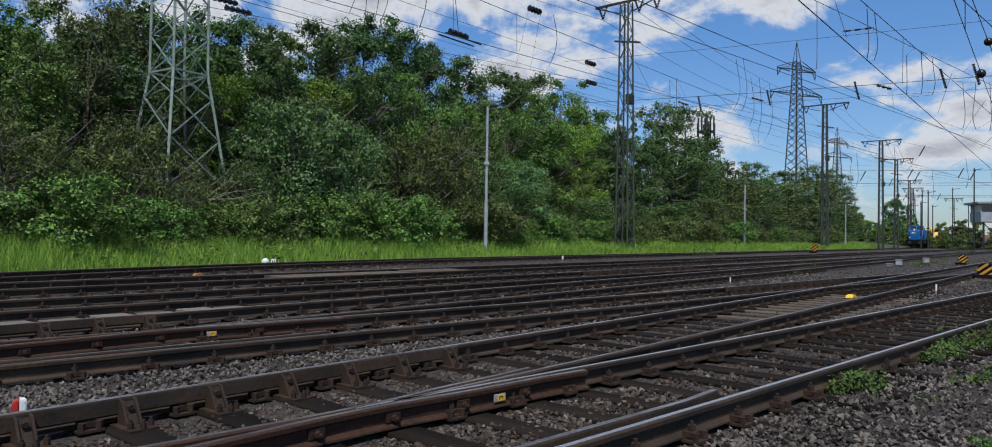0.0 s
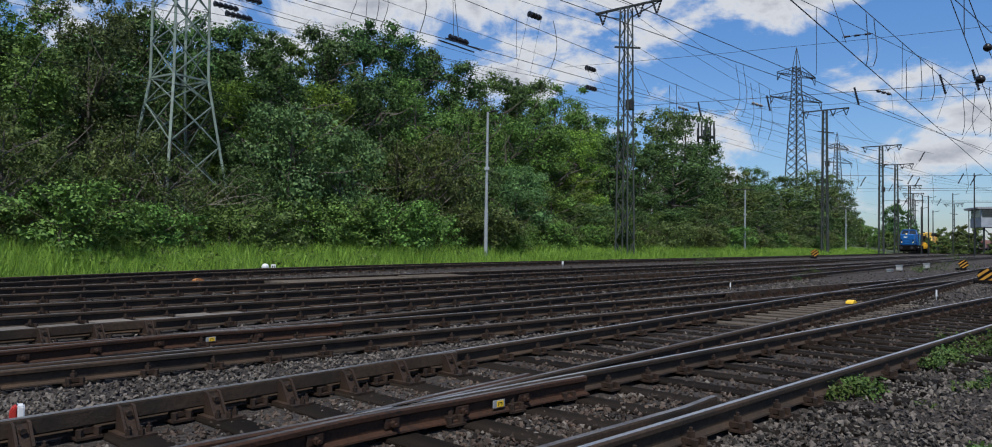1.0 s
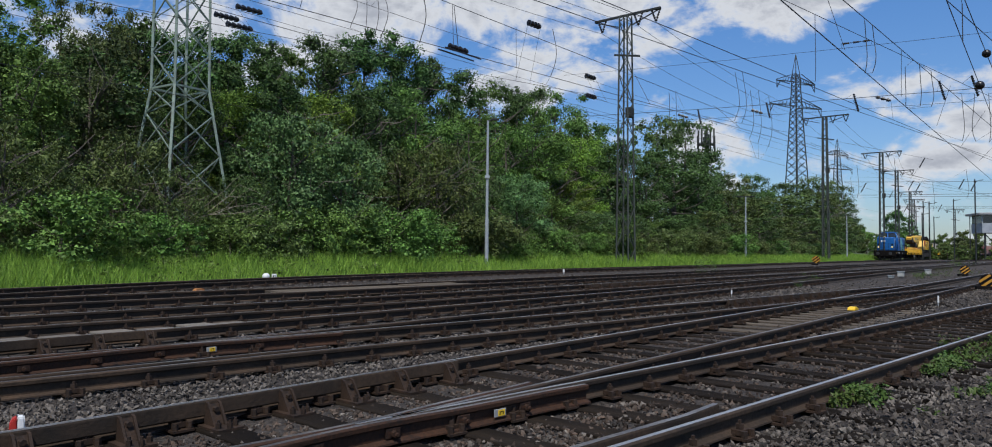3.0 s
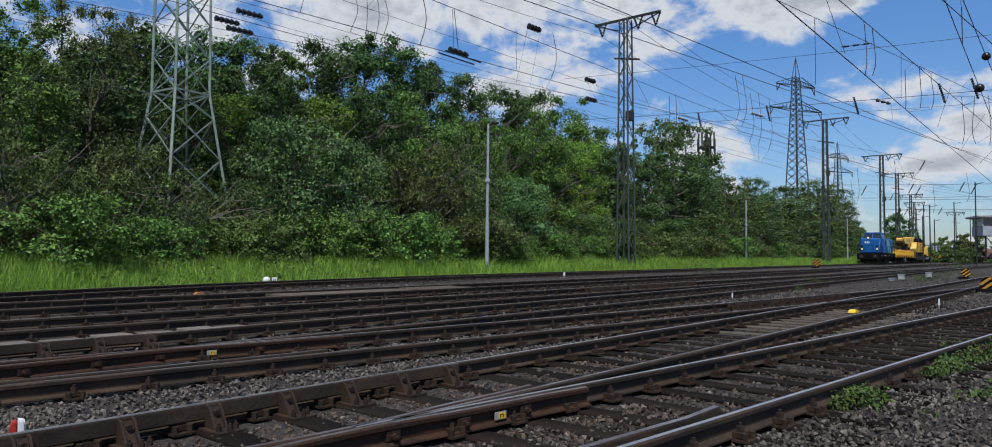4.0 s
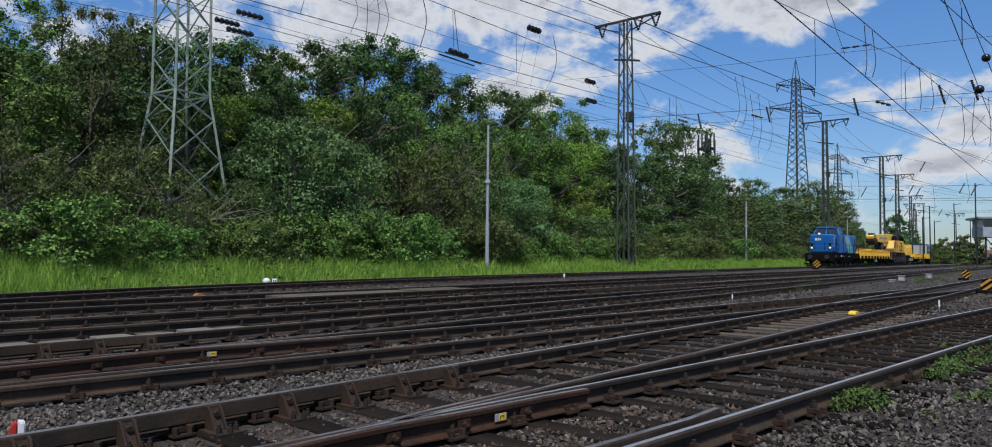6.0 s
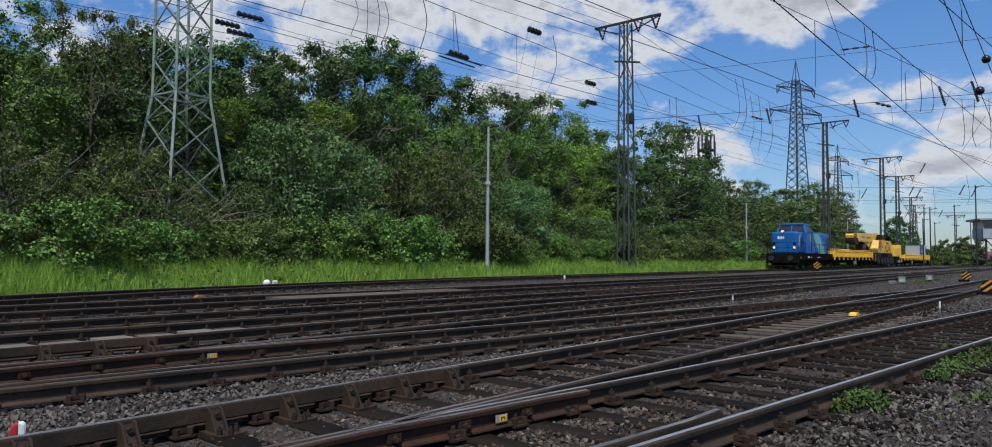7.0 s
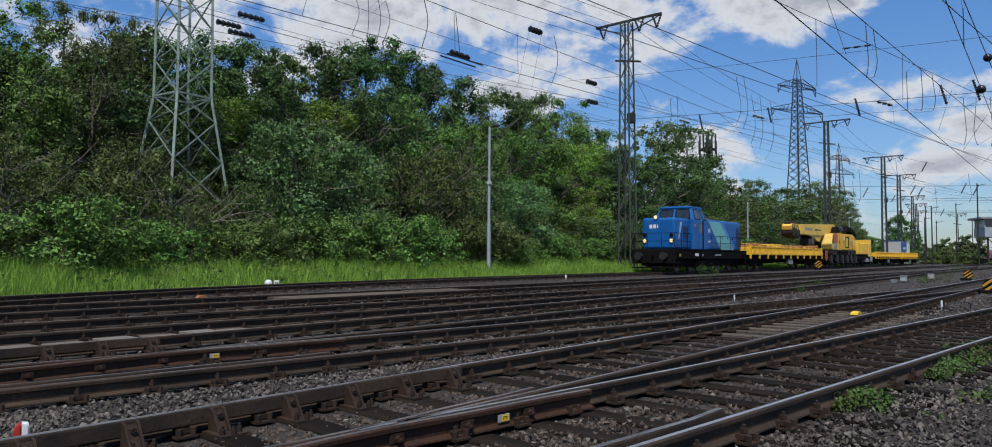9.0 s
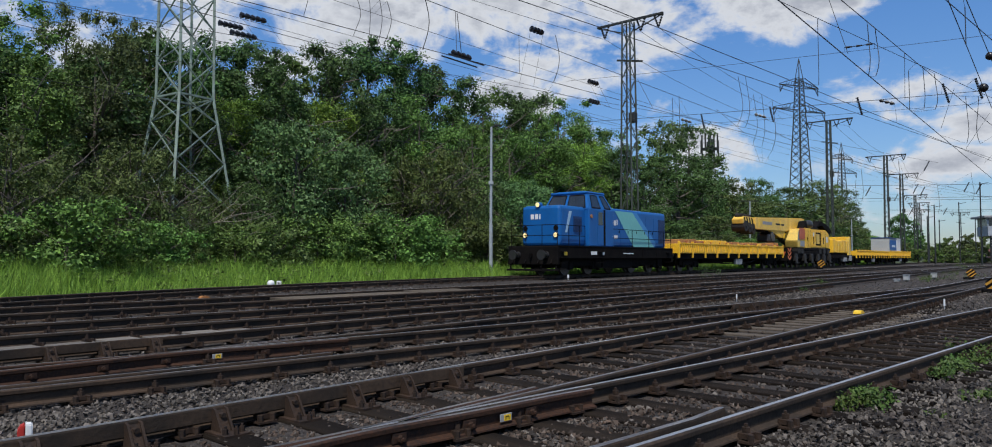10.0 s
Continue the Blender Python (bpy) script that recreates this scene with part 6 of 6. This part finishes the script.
def make_flat_wagon(length, boards, label, tall=0.62, ribs=2):
    root = thing("flat_wagon", Matrix(), label, "flat wagon", "wagons of the train")
    h = length / 2 - 0.55
    bm = bmesh.new()
    box(bm, -h, h, -1.35, 1.35, 1.08, 1.22, 0.02)
    for y in (-1.25, 1.25):
        box(bm, -h, h, y - 0.09, y + 0.09, 0.82, 1.2, 0.02)
    box(bm, -h * 0.45, h * 0.45, -0.5, 0.5, 0.55, 1.0)
    for y in (-1.1, 1.1):
        bar(bm, (-h * 0.5, y, 0.85), (-h * 0.25, y, 0.5), 0.09)
        bar(bm, (-h * 0.25, y, 0.5), (h * 0.25, y, 0.5), 0.09)
        bar(bm, (h * 0.25, y, 0.5), (h * 0.5, y, 0.85), 0.09)
    part("underframe", bm, M_BLACK, root)
    bm = bmesh.new(); box(bm, -1.0, 0.3, 1.1, 1.32, 0.4, 0.85, 0.03); part("tool_box", bm, M_GREY, root)
    w = 2 * h / boards
    for side in (-1, 1):
        for i in range(boards):
            x0 = -h + i * w
            bm = bmesh.new()
            y = side * 1.40
            box(bm, x0 + 0.06, x0 + w - 0.06, y - 0.03, y + 0.03, 1.2, 1.2 + tall, 0.01)
            box(bm, x0 + 0.06, x0 + w - 0.06, y - 0.10, y + 0.10, 1.2 + tall - 0.09, 1.2 + tall, 0.01)
            box(bm, x0 + 0.06, x0 + w - 0.06, y - 0.05, y + 0.05, 1.2, 1.27, 0.01)
            for k in range(ribs * 3):
                x = x0 + 0.2 + (w - 0.4) * (k + 0.5) / (ribs * 3)
                prism(bm, [(x - 0.10, 1.27), (x + 0.10, 1.27), (x + 0.05, 1.2 + tall - 0.07), (x - 0.05, 1.2 + tall - 0.07)], y - 0.09, y + 0.09)
            part("side_board", bm, M_YELLOW, root)
        for i in range(boards + 1):
            x = -h + i * w
            bm = bmesh.new(); box(bm, x - 0.05, x + 0.05, side * 1.40 - 0.07, side * 1.40 + 0.07, 0.9, 1.28 + tall, 0.01); part("stanchion", bm, M_YELLOW, root)
    for x in (-h, h):
        bm = bmesh.new(); box(bm, x - 0.04, x + 0.04, -1.38, 1.38, 1.2, 1.2 + tall * 0.9, 0.01)
        for y in (-1, -0.5, 0, 0.5, 1):
            box(bm, x - 0.07, x + 0.07, y - 0.04, y + 0.04, 1.2, 1.2 + tall * 0.9)
        part("end_board", bm, M_YELLOW, root)
        make_buffers(root, x, 1 if x > 0 else -1)
    for x in (-h + 2.3, h - 2.3):
        make_bogie(root, x, (-0.9, 0.9), 0.46)
    return root


def panel(parent, name, x0, x1, y0, y1, z0, z1, mat, bevel=0.0, label=""):
    bm = bmesh.new()
    box(bm, x0, x1, y0, y1, z0, z1, bevel)
    return part(name, bm, mat, parent, label)


def shaped(parent, name, outline, y0, y1, mat, bevel=0.0, label=""):
    bm = bmesh.new()
    prism(bm, outline, y0, y1)
    if bevel:
        bmesh.ops.bevel(bm, geom=bm.edges[:], offset=bevel, segments=2, affect="EDGES")
    return part(name, bm, mat, parent, label)


def make_crane():
    root = thing("rail_crane", Matrix(), "yellow railway crane with its boom laid forward over the wagon", "rail crane")
    bm = bmesh.new()
    box(bm, -7.6, 8.2, -1.35, 1.35, 0.85, 1.25, 0.05)
    box(bm, -6.6, 6.6, -1.42, 1.42, 1.2, 1.55, 0.06)
    rod(bm, (-1.5, 0, 1.5), (-1.5, 0, 1.85), 1.25, seg=24)
    part("undercarriage", bm, M_BLACK, root)
    for x in (-6.4, -4.2, -2.0, 0.4, 2.8, 5.6):
        leg = panel(root, "outrigger", x - 0.38, x + 0.38, 1.2, 1.5, 0.62, 1.3, M_DARKSTEEL, 0.04)
        bm = bmesh.new(); rod(bm, (x, 1.5, 0.5), (x, 1.5, 1.15), 0.12, seg=12); rod(bm, (x, 1.5, 0.42), (x, 1.5, 0.5), 0.24, seg=14); part("jack", bm, M_GREYSTEEL, leg)
        panel(root, "outrigger", x - 0.38, x + 0.38, -1.5, -1.2, 0.62, 1.3, M_DARKSTEEL, 0.04)
    # striped warning boards at the front corners
    board = panel(root, "end_board", 8.14, 8.26, -1.38, 1.38, 0.62, 1.8, M_BLACK, 0.02)
    for i in range(6):
        st = shaped(board, "hazard_stripe", [(0.0, 0.0), (0.2, 0.0), (0.5, 0.55), (0.3, 0.55)], 0, 0.012, M_HAZARD, 0, "orange-red hazard stripe")
        st.matrix_basis = pose(8.275, -1.35 + i * 0.44, 0.9, 0, 0, 90)
    side = panel(root, "side_board", 7.0, 8.1, 1.40, 1.44, 0.66, 1.8, M_BLACK, 0.01)
    for i in range(3):
        z = 0.68 + i * 0.36
        shaped(side, "hazard_stripe", [(7.03, z + 0.28), (7.55, z), (8.07, z + 0.28), (8.07, z + 0.46), (7.55, z + 0.18), (7.03, z + 0.46)], 1.441, 1.45, M_HAZARD, 0, "orange-red hazard chevron")
    # slewing deck, engine house with its doors, and driver's cab
    panel(root, "slewing_deck", -7.0, 4.6, -1.4, 1.4, 1.6, 1.88, M_BLACK, 0.04)
    for x in (-6.2, -4.6, -3.0, 3.4, 4.4):
        panel(root, "deck_box", x - 0.45, x + 0.45, 0.9, 1.43, 1.3, 1.78, M_DARKSTEEL, 0.05)
    house = shaped(root, "engine_house", [(-6.9, 1.9), (0.2, 1.9), (0.2, 3.72), (-5.6, 3.78), (-6.6, 3.5), (-6.95, 2.9)], -1.36, 1.36, M_YELLOW, 0.07)
    for x0, x1 in ((-0.1, -1.25), (-3.7, -4.9)):
        d = panel(house, "house_door", x1, x0, 1.362, 1.385, 2.0, 3.55, M_YELLOW, 0.006)
        panel(house, "vent", x1 + 0.35, x1 + 0.65, 1.386, 1.396, 2.3, 3.0, M_BLACK)
    # a black sheet on the closed wall stands for the shade inside an open bay
    panel(house, "opening", -3.4, -1.6, 1.362, 1.374, 2.15, 3.45, M_BLACK)
    panel(house, "opening_cover", -2.9, -1.75, 1.375, 1.39, 2.3, 3.3, M_PALEYELLOW, 0.01)
    panel(house, "data_sheet", -0.95, -0.5, 1.386, 1.39, 3.05, 3.4, M_WHITE)
    panel(house, "data_sheet", -6.2, -5.6, 1.362, 1.368, 2.5, 3.1, M_WHITE)
    for x in (0.2, -3.55, -5.2):
        panel(house, "seam", x - 0.03, x + 0.03, 1.362, 1.372, 1.95, 3.6, M_BLACK)
    tall = panel(root, "tall_locker", 0.3, 2.3, 0.3, 1.4, 1.85, 3.76, M_YELLOW, 0.05)
    panel(tall, "seam", 1.27, 1.32, 1.401, 1.408, 1.95, 3.65, M_BLACK)
    panel(tall, "handle", 1.5, 1.6, 1.401, 1.43, 2.6, 2.9, M_BLACK)
    cabn = shaped(root, "driver_cab", [(2.35, 1.9), (4.7, 1.9), (4.95, 2.5), (4.4, 3.6), (2.35, 3.72)], 0.25, 1.38, M_PALEYELLOW, 0.05)
    shaped(cabn, "cab_window", [(4.0, 2.55), (4.75, 2.55), (4.35, 3.5), (4.0, 3.5)], 1.381, 1.39, M_GLASS, 0, "dark crane cab window")
    panel(cabn, "cab_window", 2.5, 3.9, 1.381, 1.388, 2.0, 2.5, M_GREY, 0, "grey lower cab panel")
    panel(root, "red_panel", 2.4, 4.1, 1.39, 1.43, 2.65, 3.72, M_ORANGERED, 0.02)
    # dark guards and winch behind the boom's foot
    bm = bmesh.new()
    box(bm, -4.6, 0.4, -0.9, 0.9, 3.76, 4.05, 0.08)
    for x in (-3.8, -2.6, -1.4):
        rod(bm, (x, -0.85, 4.12), (x, 0.85, 4.12), 0.34, seg=16)
    part("winch", bm, M_DARKSTEEL, root)
    shaped(root, "guard", [(2.4, 3.8), (1.9, 4.4), (1.4, 4.5), (0.9, 3.8)], 0.7, 1.3, M_BLACK, 0.03)
    shaped(root, "guard", [(-2.4, 4.0), (-4.2, 4.7), (-7.2, 4.25), (-8.3, 3.7), (-7.6, 3.4), (-4.6, 4.2)], 0.5, 1.25, M_BLACK, 0.03)
    bm = bmesh.new(); bmesh.ops.create_uvsphere(bm, u_segments=16, v_segments=10, radius=0.55, matrix=Matrix.Translation((-1.4, 0.75, 4.25)) @ Matrix.Diagonal((1.7, 0.7, 0.8, 1))); part("air_filter", bm, M_GREYSTEEL, root, smooth=True)
    for y in (-0.5, 0.5):
        bm = bmesh.new(); rod(bm, (-4.4, y, 4.4), (-7.4, y, 3.9), 0.07, seg=8); part("stay", bm, M_BLACK, root)
    # boom
    boom = shaped(root, "boom", [(14.0, 3.32), (14.0, 4.30), (0.2, 4.80), (-0.7, 4.72), (2.2, 3.75), (5.6, 3.35), (9.0, 3.30)], -0.6, 0.6, M_CREAM, 0.05)
    shaped(boom, "boom_foot", [(10.2, 3.32), (5.4, 3.36), (6.4, 2.72), (7.1, 2.72)], -0.52, 0.52, M_YELLOW, 0.03)
    tipp = shaped(boom, "boom_tip", [(14.0, 3.6), (14.9, 3.72), (15.9, 3.55), (16.6, 3.7), (16.7, 4.05), (16.2, 4.3), (14.0, 4.30)], -0.45, 0.45, M_CREAM, 0.04)
    for i in range(4):
        x = 14.1 + i * 0.6
        shaped(tipp, "stripe", [(x, 3.76), (x + 0.26, 3.76), (x + 0.56, 4.24), (x + 0.3, 4.24)], 0.452, 0.462, M_BLACK, 0, "black hazard stripe")
    for x, z in ((14.3, 3.32), (15.2, 3.4), (16.1, 3.5)):
        bm = bmesh.new(); rod(bm, (x, -0.55, z), (x, 0.55, z), 0.44, seg=18); rod(bm, (x, -0.6, z), (x, 0.6, z), 0.14, seg=10); part("sheave", bm, M_DARKSTEEL, boom)
    for x in (14.4, 15.3, 16.2):
        bm = bmesh.new(); rod(bm, (x, -0.3, 4.36), (x, 0.3, 4.36), 0.16, seg=12); part("pulley", bm, M_DARKSTEEL, boom)
    panel(boom, "marking", 9.7, 12.2, 0.602, 0.61, 3.78, 4.05, M_GREY, 0, "plain grey lettering bar")
    panel(boom, "marking", 6.2, 8.6, 0.602, 0.61, 3.85, 4.0, M_DARKSTEEL, 0, "plain dark lettering bar")
    for x in (1.6, 4.4, 7.2, 12.9):
        panel(boom, "rib", x, x + 0.1, -0.64, 0.64, 3.5 if x > 5 else 3.9, 4.72 - 0.034 * x, M_PALEYELLOW, 0.01)
    for y in (-0.25, 0.25):
        bm = bmesh.new(); rod(bm, (4.5, y, 3.3), (14.2, y, 3.2), 0.08, seg=8); part("hose", bm, M_BLACK, boom)
    bm = bmesh.new(); rod(bm, (2.4, 0, 2.0), (5.4, 0, 2.7), 0.26, seg=12); rod(bm, (5.3, 0, 2.7), (6.6, 0, 3.0), 0.16, seg=12); part("lifting_ram", bm, M_DARKSTEEL, root)
    bm = bmesh.new(); box(bm, 8.4, 10.4, -0.5, 0.5, 2.3, 3.0, 0.14); rod(bm, (9.4, -0.55, 2.8), (9.4, 0.55, 2.8), 0.42, seg=16); part("hook_block", bm, M_GREYSTEEL, boom)
    make_buffers(root, 8.2, 1)
    make_buffers(root, -7.6, -1)
    for x in (4.6, -4.6):
        make_bogie(root, x, (-1.5, 0.0, 1.5), 0.46)
    return root


M_DARKSTEEL = material("oily_dark_steel", (0.022, 0.021, 0.020), 0.6, second=(0.008, 0.008, 0.008), scale=2, fine=20, third=(0.05, 0.04, 0.03), amount=0.6, bump=0.15, spec=0.2)
M_ORANGERED = material("orange_red_paint", (0.50, 0.10, 0.03), 0.5, second=(0.36, 0.07, 0.03), scale=4, fine=30, amount=0.4, bump=0.05)
M_CARGO = material("rust_orange_steel", (0.42, 0.17, 0.05), 0.75, second=(0.24, 0.09, 0.035), scale=2, fine=12, third=(0.55, 0.30, 0.08), amount=0.6, bump=0.2)


def make_weight_wagon():
    root = thing("counterweight_wagon", Matrix(), "short flat wagon with yellow crane counterweights", "flat wagon", "wagons of the train")
    bm = bmesh.new(); box(bm, -4.5, 4.5, -1.35, 1.35, 0.85, 1.22, 0.04); box(bm, -4.1, 4.1, -1.1, 1.1, 1.2, 1.5, 0.04); part("underframe", bm, M_BLACK, root)
    for x0, x1, z in ((4.3, 2.7, 2.95), (2.6, 0.3, 2.8), (0.2, -2.7, 2.9)):
        c = panel(root, "counterweight", x1, x0, -1.3, 1.3, 1.45, z, M_YELLOW, 0.08)
        panel(c, "lifting_lug", (x0 + x1) / 2 - 0.2, (x0 + x1) / 2 + 0.2, -0.3, 0.3, z - 0.02, z + 0.16, M_PALEYELLOW, 0.03)
        for k in (0.25, 0.75):
            x = x0 + (x1 - x0) * k
            panel(c, "rib", x - 0.07, x + 0.07, 1.3, 1.36, 1.55, z - 0.12, M_PALEYELLOW, 0.01)
    panel(root, "end_frame", -4.3, -3.6, -1.25, 1.25, 1.2, 3.36, M_YELLOW, 0.05)
    panel(root, "ladder_plate", -3.55, -3.0, 1.0, 1.34, 1.2, 3.2, M_PALEYELLOW, 0.02)
    panel(root, "tool_box", -4.2, -3.0, 0.9, 1.4, 0.55, 1.15, M_GREY, 0.05)
    panel(root, "tool_box", -1.6, -0.2, 0.9, 1.4, 0.5, 0.95, M_GREY, 0.05)
    make_buffers(root, 4.5, 1); make_buffers(root, -4.5, -1)
    for x in (2.6, -2.6):
        make_bogie(root, x, (-0.9, 0.9), 0.46)
    return root


def make_container(x0, x1, mat, label, blue):
    """A site container with ribbed walls, a dark roof edge and, on one, a blue door."""
    root = thing("site_container", Matrix(), label, "container", "containers on the train")
    bm = bmesh.new(); box(bm, x0, x1, -1.2, 1.2, 1.25, 3.75, 0.03)
    part("body", bm, mat, root)
    panel(root, "roof", x0 - 0.05, x1 + 0.05, -1.25, 1.25, 3.75, 3.9, M_DARKBLUE if blue else M_WHITE, 0.02)
    if blue:
        panel(root, "door", x0 + 0.3, x1 - 0.2, 1.226, 1.24, 1.4, 3.55, M_BLUE, 0.01, "blue double door")
        panel(root, "window", x0 + 1.6, x0 + 4.4, 1.241, 1.25, 2.5, 2.8, M_WHITE, 0, "white sign panel")
    return root


def fill_wagon(parent, half):
    """Rust-orange steel mats stacked upright between the side boards."""
    rng = np.random.default_rng(8)
    x = -half + 0.3
    while x < half - 1.2:
        w = rng.uniform(0.9, 1.5)
        m = panel(parent, "stacked_mat", x, x + w, -1.1, 1.1, 1.22, 2.02 + rng.uniform(0, 0.2), M_CARGO if rng.random() < 0.7 else M_YELLOW, 0.03, "rust-orange stacked steel mat")
        panel(m, "edge", x + 0.1, x + 0.22, 1.1, 1.14, 1.3, 2.0, M_RED)
        x += w + rng.uniform(0.12, 0.35)


LOCO = make_locomotive()
WAGON = make_flat_wagon(22.6, 10, "yellow flat wagon with ribbed side boards and rusty steel mats", 0.70)
fill_wagon(WAGON, 10.75)
CRANE = make_crane()
WEIGHTS = make_weight_wagon()
TAIL = make_flat_wagon(22.6, 12, "yellow flat wagon with many short stanchions", 0.62, 1)
LAST = make_flat_wagon(21.0, 12, "yellow flat wagon at the end of the train", 0.7, 1)
BLUE_BOX = make_container(3.0, 9.6, M_BOXGREY, "pale grey site container with a blue side door on the wagon", True)
WHITE_BOX = make_container(-1.0, 2.4, M_WHITE, "small white site container on the last wagon", False)
# distance of each vehicle's middle behind the headlights
BACK_BY = ((LOCO, 6.2), (WAGON, 24.8), (CRANE, 44.9), (WEIGHTS, 57.9), (TAIL, 75.1), (LAST, 97.6), (BLUE_BOX, 97.6), (WHITE_BOX, 97.6))
SPEED, LIGHTS_AT_END = 13.83, 29.43


def motions():
    for ob, back in BACK_BY:
        rows = []
        for i in range(41):
            t = i * 0.25
            s = LIGHTS_AT_END + SPEED * (10.0 - t) + back
            a = far_track(s)
            p = at(s, a, HEAD + lift(a))
            rows.append((t, pose(p.x, p.y, p.z, 0, 0, math.degrees(math.pi / 2 - TURN + slope_of(far_track, s)) + 180)))
        walk(ob, rows)
    # the wheels roll: one row for each thirtieth of a second
    for ws, x, r in WHEELSETS:
        turn = math.degrees(SPEED / FPS / r)
        walk(ws, [(i / FPS, pose(x, 0, r, 0, i * turn, 0)) for i in range(301)])


motions()
